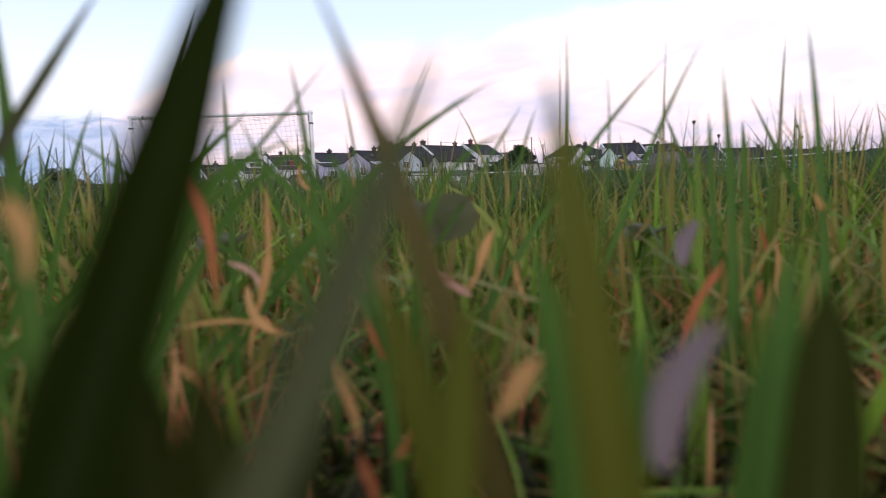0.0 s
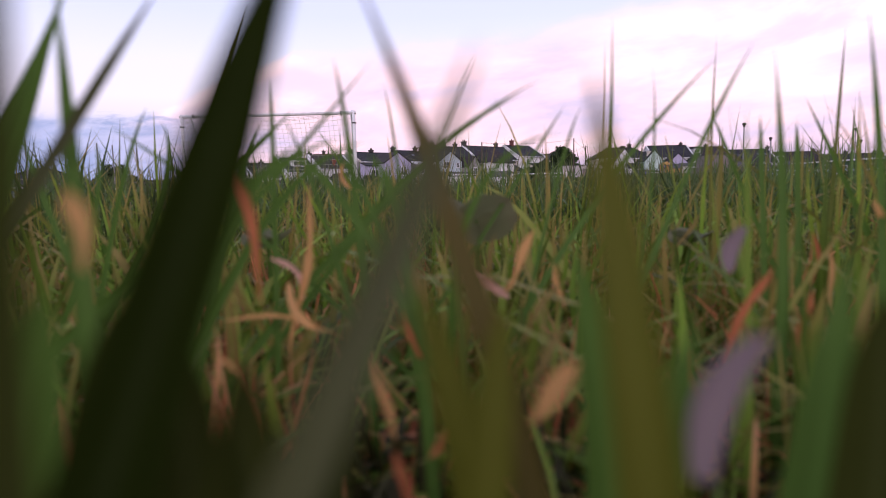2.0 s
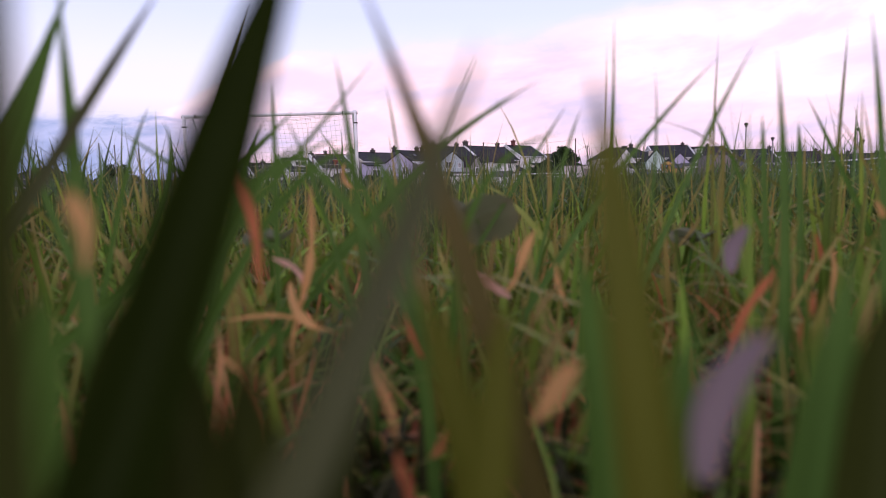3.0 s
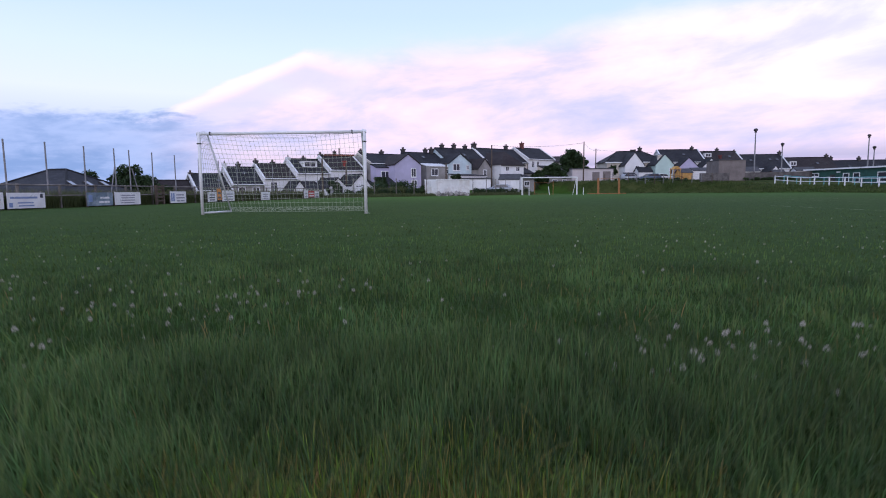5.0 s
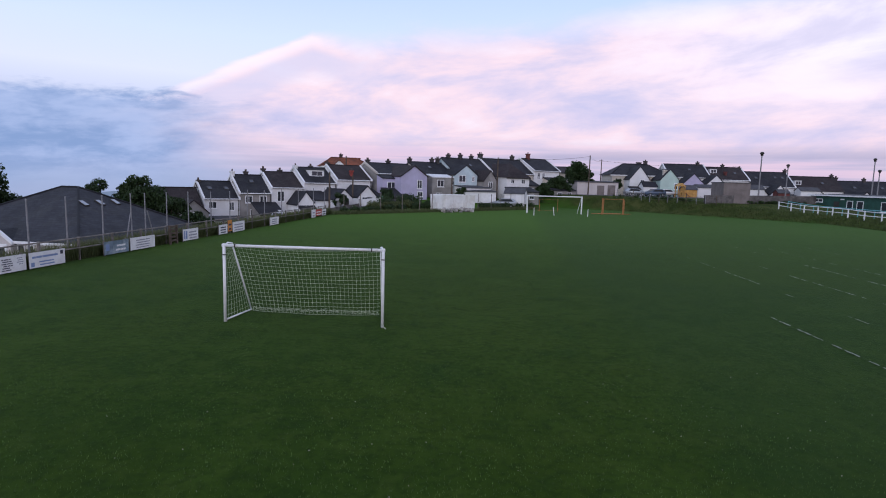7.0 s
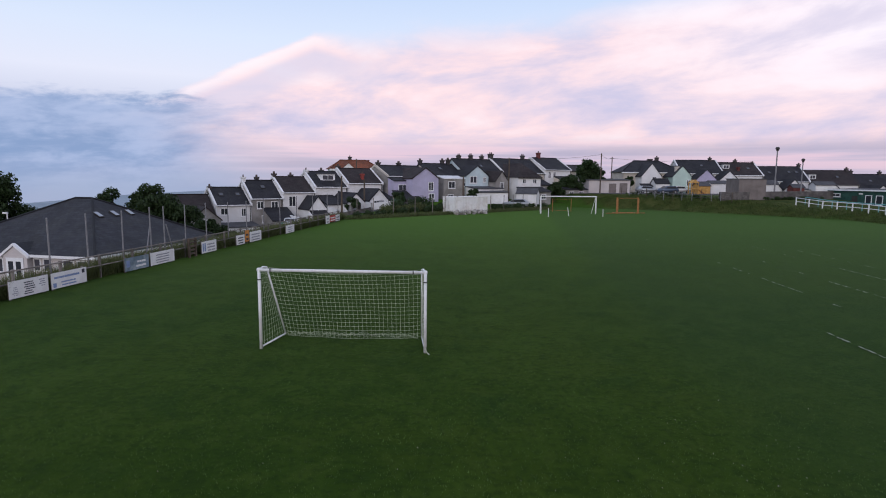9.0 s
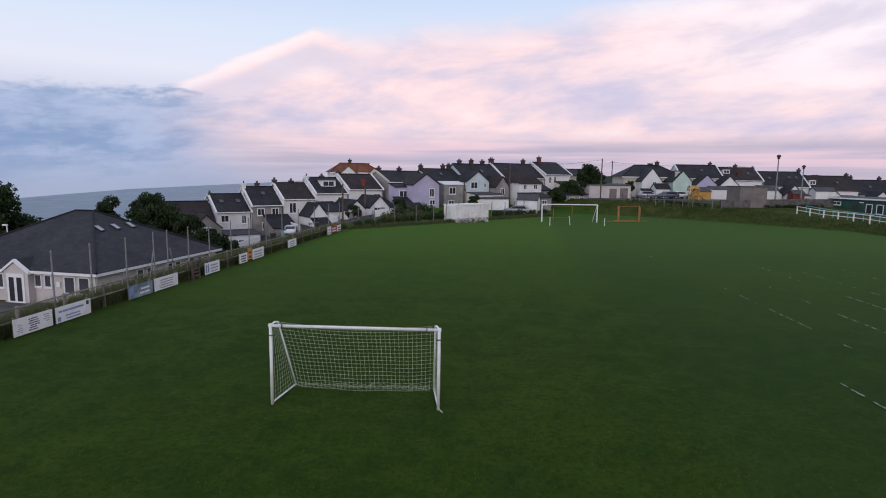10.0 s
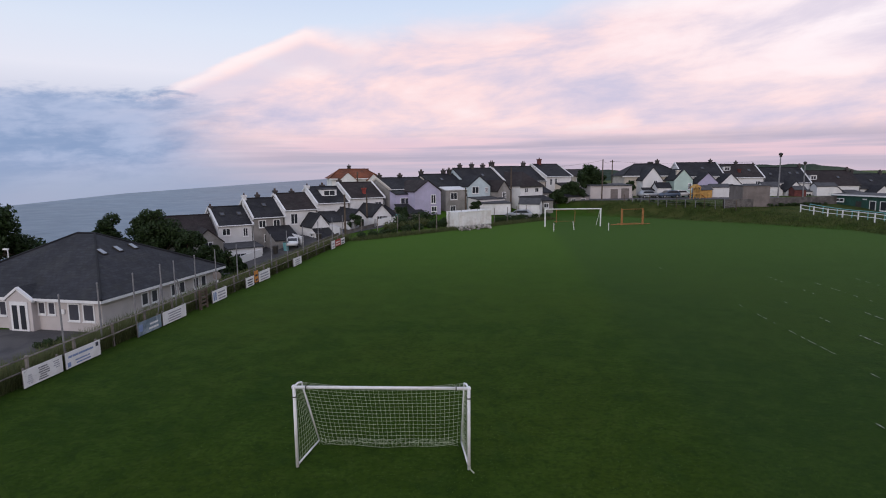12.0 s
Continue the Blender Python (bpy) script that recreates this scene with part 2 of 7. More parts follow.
def ground_material():
    """Pitch turf: mown stripes of wear, yellower patches, a far half painted paler and dark rough grass on banks, by
    place.
    """
    m = bpy.data.materials.new("turf")
    m.use_nodes = True
    t = m.node_tree
    t.nodes.clear()
    N = Nodes(t)
    pos = N.add("ShaderNodeNewGeometry").outputs["Position"]
    broad = N.noise(pos, 0.09, 4.0, 0.55, 0.4)
    mid = N.noise(pos, 0.55, 5.0, 0.6, 0.3)
    small = N.noise(pos, 7.0, 5.0, 0.65)
    blade = N.noise(pos, 55.0, 4.0, 0.7)
    col = N.mix(N.smooth(broad, 0.35, 0.65), (0.024, 0.052, 0.005, 1), (0.036, 0.063, 0.006, 1))
    col = N.mix(N.math("MULTIPLY", N.smooth(mid, 0.46, 0.64), 0.55), col, (0.041, 0.077, 0.009, 1))
    col = N.mix(N.math("MULTIPLY", N.smooth(mid, 0.47, 0.30), 0.35), col, (0.019, 0.050, 0.009, 1))
    clump = N.noise(pos, 1.7, 4.0, 0.62, 0.5)
    col = N.mix(N.math("MULTIPLY", N.smooth(clump, 0.50, 0.66), 0.40), col, (0.050, 0.080, 0.012, 1))
    col = N.mix(N.math("MULTIPLY", N.smooth(clump, 0.47, 0.34), 0.40), col, (0.014, 0.032, 0.005, 1))
    col = N.mix(N.math("MULTIPLY", N.smooth(small, 0.42, 0.68), 0.5), col, (0.010, 0.024, 0.004, 1))
    col = N.mix(N.math("MULTIPLY", N.smooth(blade, 0.42, 0.72), 0.45), col, (0.008, 0.019, 0.003, 1))
    # short pales and yellows the far half: grazing-angle brightness put into the colour; the rough strip on the
    # landward side stays darker
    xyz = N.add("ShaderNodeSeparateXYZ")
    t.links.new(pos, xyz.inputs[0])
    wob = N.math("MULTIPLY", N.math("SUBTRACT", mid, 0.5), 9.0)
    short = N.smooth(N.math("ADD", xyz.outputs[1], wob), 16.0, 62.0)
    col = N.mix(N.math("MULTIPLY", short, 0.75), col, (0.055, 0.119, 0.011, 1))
    rough_side = N.smooth(N.math("ADD", N.math("SUBTRACT", xyz.outputs[0], N.math("MULTIPLY", xyz.outputs[1], 0.10)), N.math("MULTIPLY", wob, 0.15)), 2.2, 4.4)
    col = N.mix(N.math("MULTIPLY", rough_side, 0.34), col, (0.020, 0.045, 0.012, 1))
    # unmown, browner grass on the bank
    ahead = N.math("ADD", N.math("ADD", xyz.outputs[0], xyz.outputs[1]), N.math("MULTIPLY", wob, 0.6))
    beside = N.math("ADD", xyz.outputs[0], N.math("MULTIPLY", wob, 0.5))
    unmown = N.math("MULTIPLY", N.math("MAXIMUM", N.smooth(ahead, 110.5, 114.5), N.smooth(beside, 43.0, 46.5)), N.smooth(xyz.outputs[0], 14.0, 22.0))
    col = N.mix(N.math("MULTIPLY", unmown, 0.88), col, N.mix(N.smooth(mid, 0.40, 0.60), (0.032, 0.044, 0.011, 1), (0.066, 0.070, 0.022, 1)))
    b = t.nodes.new("ShaderNodeBsdfPrincipled")
    N.put(b, "Base Color", col)
    N.put(b, "Roughness", 0.9)
    N.put(b, "Specular IOR Level", 0.04)
    # the velvet of many upright blades
    N.put(b, "Sheen Weight", 0.10)
    N.put(b, "Sheen Roughness", 0.13)
    N.put(b, "Sheen Tint", (0.50, 0.85, 0.42, 1))
    h = N.math("ADD", N.math("MULTIPLY", small, 1.0), N.math("MULTIPLY", blade, 0.5))
    bp = N.add("ShaderNodeBump")
    bp.inputs["Strength"].default_value, bp.inputs["Distance"].default_value = 0.45, 0.04
    t.links.new(h, bp.inputs["Height"])
    t.links.new(bp.outputs[0], b.inputs["Normal"])
    out = N.add("ShaderNodeOutputMaterial")
    t.links.new(b.outputs[0], out.inputs[0])
    return m


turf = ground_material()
blade_lawn = leafy("blade_lawn", (0.076, 0.140, 0.042), (0.19, 0.18, 0.07), 0.6, 0.45, alt=(0.125, 0.165, 0.045), patch=0.42)
blade_field = leafy("blade_field", (0.092, 0.152, 0.040), (0.11, 0.12, 0.04), 0.4, 0.40, alt=(0.084, 0.118, 0.024), patch=0.45)
# lawn blade near the lens: tanner, with extra brightness put into its colour
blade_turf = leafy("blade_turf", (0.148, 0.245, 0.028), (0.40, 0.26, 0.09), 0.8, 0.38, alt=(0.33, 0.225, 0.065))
# brown thatch, darkened in colour for the shade under the drone
blade_thatch_shaded = leafy("blade_thatch_shaded", (0.040, 0.040, 0.012), None, 0.5, 0.3)
blade_straw = leafy("blade_straw", (0.26, 0.19, 0.065), (0.34, 0.20, 0.08), 0.4, 0.35)
blade_green = leafy("blade_green", (0.072, 0.150, 0.022), (0.08, 0.10, 0.02), 0.25, 0.36)
# near-lens blade: shade is put into its green, with hardly any gloss
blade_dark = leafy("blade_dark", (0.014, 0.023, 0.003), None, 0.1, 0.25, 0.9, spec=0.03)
blade_brown = leafy("blade_brown", (0.095, 0.075, 0.016), (0.15, 0.07, 0.04), 0.2, 0.3)
blade_grey = leafy("blade_grey", (0.072, 0.080, 0.032), None, 0.15, 0.3)
blade_olive = leafy("blade_olive", (0.105, 0.112, 0.010), (0.18, 0.15, 0.04), 0.15, 0.45)
blade_dead = leafy("blade_dead", (0.76, 0.29, 0.12), (0.88, 0.46, 0.28), 0.4, 0.40, 0.7, alt=(0.70, 0.40, 0.15))
blade_rust = leafy("blade_rust", (0.48, 0.155, 0.065), (0.60, 0.27, 0.13), 0.4, 0.40, 0.7)
blade_pink = leafy("blade_pink", (0.82, 0.44, 0.34), (0.74, 0.46, 0.38), 0.3, 0.40, 0.7)
# darker take on blade_green, with the shade near the lens in its colour
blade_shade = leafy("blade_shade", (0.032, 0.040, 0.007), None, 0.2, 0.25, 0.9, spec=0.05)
blade_rough = leafy("blade_rough", (0.095, 0.115, 0.042), (0.22, 0.19, 0.10), 0.40, 0.35)
clover_leaf = leafy("clover_leaf", (0.115, 0.125, 0.060), (0.20, 0.14, 0.09), 0.3, 0.4)
petal_white = leafy("petal_white", (0.25, 0.19, 0.20), (0.46, 0.44, 0.50), 0.08, 0.45, 0.6)
flower_white = leafy("flower_white", (0.47, 0.43, 0.36), (0.38, 0.28, 0.24), 0.15, 0.3, 0.7)
leaf_tree = leafy("leaf_tree", (0.028, 0.050, 0.016), (0.05, 0.075, 0.02), 0.5, 0.3)
leaf_hedge = leafy("leaf_hedge", (0.036, 0.062, 0.020), None, 0.45, 0.28)
bark = material("bark", (0.10, 0.075, 0.055), 0.9, 0.35, 3.0, 10.0, 0.5)
goal_paint = material("goal_paint", (0.78, 0.78, 0.77), 0.45, 0.07, 2.0, 20.0, 0.05, second=(0.50, 0.47, 0.42), second_amount=0.25, second_scale=5.0)
net_cord = material("net_cord", (0.44, 0.48, 0.36), 0.8, 0.15, 4.0)
rust_paint = material("rust_paint", (0.42, 0.20, 0.07), 0.7, 0.3, 3.0, second=(0.20, 0.09, 0.05), second_amount=0.6, second_scale=3.0)
chalk = material("chalk", (0.25, 0.29, 0.21), 0.95, 0.25, 3.0, second=(0.09, 0.12, 0.05), second_amount=0.7, second_scale=9.0)
render_white = material("render_white", (0.74, 0.74, 0.74), 0.85, 0.05, 0.5, 30.0, 0.1, each=0.05, second=(0.62, 0.61, 0.58), second_amount=0.4, second_scale=0.7)
render_cream = material("render_cream", (0.58, 0.53, 0.46), 0.85, 0.1, 0.5, 30.0, 0.1, second=(0.42, 0.38, 0.33), second_amount=0.5, second_scale=0.7)
render_grey = material("render_grey", (0.30, 0.285, 0.27), 0.9, 0.15, 0.6, 30.0, 0.2, second=(0.20, 0.19, 0.17), second_amount=0.5, second_scale=0.8)
render_lilac = material("render_lilac", (0.46, 0.43, 0.58), 0.85, 0.08, 0.5, 30.0, 0.1, second=(0.38, 0.36, 0.47), second_amount=0.4, second_scale=0.7)
render_blue = material("render_blue", (0.55, 0.65, 0.68), 0.85, 0.08, 0.5, 30.0, 0.1, second=(0.43, 0.50, 0.53), second_amount=0.4, second_scale=0.7)
render_mint = material("render_mint", (0.47, 0.60, 0.54), 0.85, 0.08, 0.5, 30.0, 0.1, second=(0.38, 0.47, 0.43), second_amount=0.4, second_scale=0.7)
render_pink = material("render_pink", (0.56, 0.515, 0.50), 0.88, 0.07, 0.5, 30.0, 0.1, second=(0.45, 0.415, 0.41), second_amount=0.35, second_scale=0.6)
slate_dark = slate("slate_dark", (0.034, 0.034, 0.040))
slate_brown = slate("slate_brown", (0.046, 0.036, 0.036))
tile_orange = slate("tile_orange", (0.26, 0.085, 0.042), 0.3)
slate_bungalow = slate("slate_bungalow", (0.046, 0.048, 0.056), 0.3, 0.15)
brick_chimney = material("brick_chimney", (0.070, 0.062, 0.060), 0.9, 0.3, 2.0, 12.0, 0.4)
brick_red = material("brick_red", (0.15, 0.050, 0.045), 0.9, 0.25, 2.0, 12.0, 0.4)
brick_bright = material("brick_bright", (0.26, 0.055, 0.045), 0.9, 0.25, 2.0, 12.0, 0.4)
clay_pot = material("clay_pot", (0.10, 0.075, 0.065), 0.85, 0.25, 5.0)
frame_white = material("frame_white", (0.78, 0.78, 0.78), 0.4, 0.05, 2.0, bump=0.02)
frame_dark = material("frame_dark", (0.05, 0.045, 0.04), 0.5, 0.2, 2.0)
pane_dark = glass("pane_dark", (0.035, 0.038, 0.046))
pane_blind = glass("pane_blind", (0.07, 0.07, 0.085), 0.12)
pane_sky = glass("pane_sky", (0.30, 0.33, 0.37), 0.2)
container_white = material("container_white", (0.80, 0.80, 0.78), 0.55, 0.08, 0.8, 20.0, 0.05, second=(0.42, 0.36, 0.30), second_amount=0.4, second_scale=0.8)
rubble = material("rubble", (0.36, 0.34, 0.32), 0.9, 0.35, 2.0, island=0.35)
galvanised = material("galvanised", (0.32, 0.33, 0.34), 0.55, 0.2, 3.0, metal=0.4)
pole_grey = material("pole_grey", (0.23, 0.23, 0.24), 0.6, 0.2, 2.0, metal=0.2)
pole_wood = material("pole_wood", (0.11, 0.085, 0.065), 0.9, 0.3, 2.0)
fence_wood = material("fence_wood", (0.20, 0.18, 0.16), 0.9, 0.3, 2.0, each=0.2)
sign_white = material("sign_white", (0.74, 0.74, 0.74), 0.5, 0.06, 1.5, bump=0.02, second=(0.55, 0.53, 0.50), second_amount=0.3, second_scale=2.0)
sign_blue = material("sign_blue", (0.16, 0.22, 0.27), 0.55, 0.25, 2.0, bump=0.02, second=(0.36, 0.42, 0.45), second_amount=0.7, second_scale=2.5)
sign_orange = material("sign_orange", (0.62, 0.26, 0.06), 0.5, 0.15, 2.0, bump=0.02)
sign_red = material("sign_red", (0.42, 0.05, 0.04), 0.5, 0.15, 2.0, bump=0.02)
ink_dark = material("ink_dark", (0.05, 0.05, 0.07), 0.6, 0.1, 5.0, bump=0.0)
ink_blue = material("ink_blue", (0.20, 0.27, 0.46), 0.6, 0.1, 5.0, bump=0.0)
ink_grey = material("ink_grey", (0.30, 0.30, 0.34), 0.6, 0.1, 5.0, bump=0.0)
cabin_green = material("cabin_green", (0.028, 0.085, 0.065), 0.6, 0.2, 1.0, 20.0, 0.1)
rail_teal = material("rail_teal", (0.16, 0.40, 0.42), 0.6, 0.15, 2.0)
asphalt = material("asphalt", (0.075, 0.072, 0.075), 0.92, 0.2, 0.6, 60.0, 0.3, second=(0.13, 0.12, 0.115), second_amount=0.5, second_scale=0.3)
stone_wall = material("stone_wall", (0.125, 0.115, 0.110), 0.92, 0.35, 1.5, 8.0, 0.6)
block_brown = material("block_brown", (0.19, 0.165, 0.155), 0.92, 0.15, 1.0, 14.0, 0.3)
shed_yellow = material("shed_yellow", (0.52, 0.30, 0.09), 0.8, 0.2, 2.0)
felt_grey = material("felt_grey", (0.075, 0.076, 0.082), 0.9, 0.2, 1.5)
car_white = material("car_white", (0.72, 0.72, 0.72), 0.25, 0.03, 1.0, bump=0.0, spec=0.6)
car_blue = material("car_blue", (0.085, 0.115, 0.17), 0.25, 0.05, 1.0, bump=0.0, spec=0.6)
car_silver = material("car_silver", (0.40, 0.42, 0.44), 0.3, 0.04, 1.0, bump=0.0, spec=0.6, metal=0.5)
rubber = material("rubber", (0.02, 0.02, 0.02), 0.85, 0.2, 4.0)
hill_green = material("hill_green", (0.030, 0.052, 0.038), 0.95, 0.35, 0.012, 20.0, 0.0, second=(0.075, 0.085, 0.050), second_amount=0.5, second_scale=0.006)


def sea_material():
    m = material("sea", (0.060, 0.120, 0.185), 0.40, 0.12, 0.003, 12.0, 0.0, spec=0.40)
    t = m.node_tree
    N = Nodes(t)
    tc = N.add("ShaderNodeNewGeometry").outputs["Position"]
    b = next(n for n in t.nodes if n.type == "BSDF_PRINCIPLED")
    bp = N.add("ShaderNodeBump")
    bp.inputs["Strength"].default_value, bp.inputs["Distance"].default_value = 0.4, 1.5
    t.links.new(N.noise(tc, 0.06, 5.0, 0.6, 0.5), bp.inputs["Height"])
    t.links.new(bp.outputs[0], b.inputs["Normal"])
    return m


sea_water = sea_material()


# ---- building helpers ----
def thing(name, at, label, category, group="", rz=0.0, kind=""):
    ob = new(name)
    ob.empty_display_size = 0.2
    ob.matrix_basis = pose(*at, 0, 0, rz)
    return tagged(ob, label, category, group, kind)


def part(name, bm, mat, parent=None, label="", smooth=False):
    me = bpy.data.meshes.new(name)
    bmesh.ops.recalc_face_normals(bm, faces=bm.faces)
    bm.to_mesh(me)
    bm.free()
    me.materials.append(mat)
    if smooth:
        me.polygons.foreach_set("use_smooth", [True] * len(me.polygons))
    ob = new(name, me)
    ob.parent = parent
    return tagged(ob, label) if label else ob


def box(bm, x0, x1, y0, y1, z0, z1, bevel=0.0):
    m = Matrix.LocRotScale(((x0 + x1) / 2, (y0 + y1) / 2, (z0 + z1) / 2), None, (abs(x1 - x0), abs(y1 - y0), abs(z1 - z0)))
    r = bmesh.ops.create_cube(bm, size=1, matrix=m)
    if bevel:
        es = list({e for v in r["verts"] for e in v.link_edges})
        bmesh.ops.bevel(bm, geom=es, offset=bevel, segments=2, affect="EDGES")
    return bm


def tube(bm, p, q, r, r2=None, seg=8):
    p, q = Vector(p), Vector(q)
    d = q - p
    m = Matrix.Translation((p + q) / 2) @ d.to_track_quat("Z", "Y").to_matrix().to_4x4()
    bmesh.ops.create_cone(bm, cap_ends=True, segments=seg, radius1=r, radius2=r if r2 is None else r2, depth=d.length, matrix=m)
    return bm


def cord(bm, pts, r, seg=4):
    """A thin round line through points."""
    rings = []
    for i, p in enumerate(pts):
        p = Vector(p)
        a, b = Vector(pts[max(0, i - 1)]), Vector(pts[min(len(pts) - 1, i + 1)])
        d = (b - a).normalized()
        side = d.cross(Vector((0.31, 0.2, 0.93))).normalized()
        up = d.cross(side)
        rings.append([bm.verts.new(p + r * (math.cos(k * 2 * math.pi / seg) * side + math.sin(k * 2 * math.pi / seg) * up)) for k in range(seg)])
    for u, v in zip(rings, rings[1:]):
        for k in range(seg):
            bm.faces.new((u[k], u[(k + 1) % seg], v[(k + 1) % seg], v[k]))
    return bm


def prism(bm, outline, a, b, axis="x"):
    """A solid from an outline of (y, z) pairs run along x, or (x, z) pairs run along y."""
    def v(t, o):
        return bm.verts.new((t, o[0], o[1]) if axis == "x" else (o[0], t, o[1]))
    f, g = [v(a, o) for o in outline], [v(b, o) for o in outline]
    n = len(outline)
    bm.faces.new(f)
    bm.faces.new(g[::-1])
    for i in range(n):
        bm.faces.new((f[i], g[i], g[(i + 1) % n], f[(i + 1) % n]))
    return bm


def slope_uv(bm):
    """Lay slate courses along each slope, in metres."""
    layer = bm.loops.layers.uv.new("UVMap")
    for f in bm.faces:
        f.normal_update()
        n = f.normal
        u = Vector((-n.y, n.x, 0))
        u = u.normalized() if u.length > 1e-4 else Vector((1, 0, 0))
        w = n.cross(u)
        for l in f.loops:
            l[layer].uv = (l.vert.co.dot(u), l.vert.co.dot(w))
    return bm


def blade_mesh(bases, heights, widths, headings, leans, curls, levels, rng):
    """Verts, faces and uvs of many tapering, bending blades, as arrays."""
    n = len(bases)
    t = np.linspace(0, 1, levels + 1)
    side = np.stack([np.cos(headings), np.sin(headings), 0 * headings], 1)
    ahead = np.stack([-np.sin(headings), np.cos(headings), 0 * headings], 1)
    twist = rng.normal(0, 0.5, n)
    verts, uvs = [], []
    for k, s in enumerate(t):
        out = leans * s + curls * s * s
        mid = bases + ahead * (heights * out)[:, None]
        mid[:, 2] += heights * s * np.sqrt(np.clip(1 - (0.72 * out) ** 2, 0.12, 1))
        sd = side * np.cos(twist * s)[:, None] + ahead * np.sin(twist * s)[:, None]
        if k == levels:
            verts.append(mid)
            uvs.append([(0.5, 1.0)])
        else:
            w = (widths * (1 - 0.75 * s ** 1.6) * 0.5)[:, None]
            verts += [mid - sd * w, mid + sd * w]
            uvs += [[(0.0, s)], [(1.0, s)]]
    per = 2 * levels + 1
    v = np.stack(verts, 1).reshape(-1, 3)
    start = np.arange(n) * per
    quads = [np.stack([start + 2 * k, start + 2 * k + 1, start + 2 * k + 3, start + 2 * k + 2], 1) for k in range(levels - 1)]
    tri = np.stack([start + 2 * levels - 2, start + 2 * levels - 1, start + 2 * levels], 1)
    uv = np.array([u[0] for u in uvs])
    return v, quads, tri, uv, per


def blades(name, bases, heights, widths, headings, leans, curls, levels, mat, rng):
    v, quads, tri, uv, per = blade_mesh(bases, heights, widths, headings, leans, curls, levels, rng)
    me = bpy.data.meshes.new(name)
    q = np.concatenate(quads) if quads else np.zeros((0, 4), int)
    loops = np.concatenate([q.ravel(), tri.ravel()])
    starts = np.concatenate([np.arange(len(q)) * 4, len(q) * 4 + np.arange(len(tri)) * 3])
    me.vertices.add(len(v))
    me.vertices.foreach_set("co", v.astype(np.float32).ravel())
    me.loops.add(len(loops))
    me.loops.foreach_set("vertex_index", loops.astype(np.int32))
    me.polygons.add(len(starts))
    me.polygons.foreach_set("loop_start", starts.astype(np.int32))
    me.update(calc_edges=True)
    layer = me.uv_layers.new(name="UVMap")
    layer.data.foreach_set("uv", uv[loops % per].astype(np.float32).ravel())
    me.polygons.foreach_set("use_smooth", np.ones(len(starts), bool))
    me.materials.append(mat)
    me.validate()
    return new(name, me)


# ---- the lie of the land ----
def ss(t):
    t = np.clip(t, 0.0, 1.0)
    return t * t * (3 - 2 * t)


STREET = (-31.6, 69.7)
SC, SS = math.cos(radians(36.5)), math.sin(radians(36.5))


def street(s, off):
    """A place s metres up the back street, off metres from its ridge line towards the pitch."""
    return STREET[0] + SC * s + SS * off, STREET[1] + SS * s - SC * off


FOOT_Y = (-60.0, 0.0, 30.0, 55.0, 65.0, 70.5, 77.2, 81.1, 87.5, 92.0, 98.0)
FOOT_X = (42.0, 42.0, 43.0, 44.0, 44.5, 40.5, 35.6, 32.0, 27.0, 19.0, 8.0)


def ground_z(x, y):
    """Height of the ground: level pitch, a drop to the lane and the sea, the rise to the street, the grass bank."""
    x, y = np.asarray(x, float), np.asarray(y, float)
    d = -18.3 + 0.1 * (np.minimum(y, 70) - 19) - x
    z = -3.3 * ss(d / 6.5) - np.clip((d - 32) * 0.20, 0, 41.0)
    h = -0.69 * (x + 11.5) + 0.72 * (y - 60.5)
    s = (x - STREET[0]) * SC + (y - STREET[1]) * SS
    zs = np.interp(s, (-60, -10, 0, 10, 20, 30, 60, 120), (-9, -4, -3.5, -0.8, 0.9, 1.3, 2.1, 2.1))
    zs = zs - np.clip((h - 45) * 0.20, 0, 40.0)
    z = z + (zs - z) * ss(h / 13.0)
    e = (x - np.interp(y, FOOT_Y, FOOT_X)) * 0.75
    top = np.interp(y, (-40, 55, 66, 74, 78, 82, 86, 100), (0.4, 0.5, 0.75, 0.9, 1.2, 1.7, 1.95, 2.1))
    z = np.where(x > 5, np.maximum(z, top * ss(e / 4.5)), z)
    far = np.hypot(x, y - 40)
    return z - np.clip((far - 190) * 0.02, 0, 12) * (x > -40)


def gz(x, y):
    return float(ground_z(x, y))


def sheet(name, xs, ys, height, mat, lift=0.0):
    """A ground sheet on a grid of its own steps."""
    gx, gy = np.meshgrid(np.asarray(xs, float), np.asarray(ys, float))
    gzv = height(gx, gy) + lift
    v = np.stack([gx, gy, gzv], -1).reshape(-1, 3)
    nx, ny = len(xs), len(ys)
    i = np.arange(nx * ny).reshape(ny, nx)
    f = np.stack([i[:-1, :-1], i[:-1, 1:], i[1:, 1:], i[1:, :-1]], -1).reshape(-1, 4)
    # no land out in the bay
    mx, my = v[f, 0].mean(1), v[f, 1].mean(1)
    f = f[~((mx < -260) | ((mx < -60) & (my > 430)))]
    me = bpy.data.meshes.new(name)
    me.from_pydata(v.tolist(), [], f.tolist())
    me.polygons.foreach_set("use_smooth", [True] * len(f))
    me.materials.append(mat)
    return new(name, me)


xs = np.concatenate([np.linspace(-2500, -420, 8), np.linspace(-380, -70, 16), np.arange(-66, -20, 2.0), np.arange(-20, 70, 1.5), np.linspace(75, 200, 12), np.linspace(260, 3000, 10)])
ys = np.concatenate([np.linspace(-600, -60, 8), np.arange(-50, 130, 1.8), np.linspace(135, 300, 14), np.linspace(360, 3500, 12)])
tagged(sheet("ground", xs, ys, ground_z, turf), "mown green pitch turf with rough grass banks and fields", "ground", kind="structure")

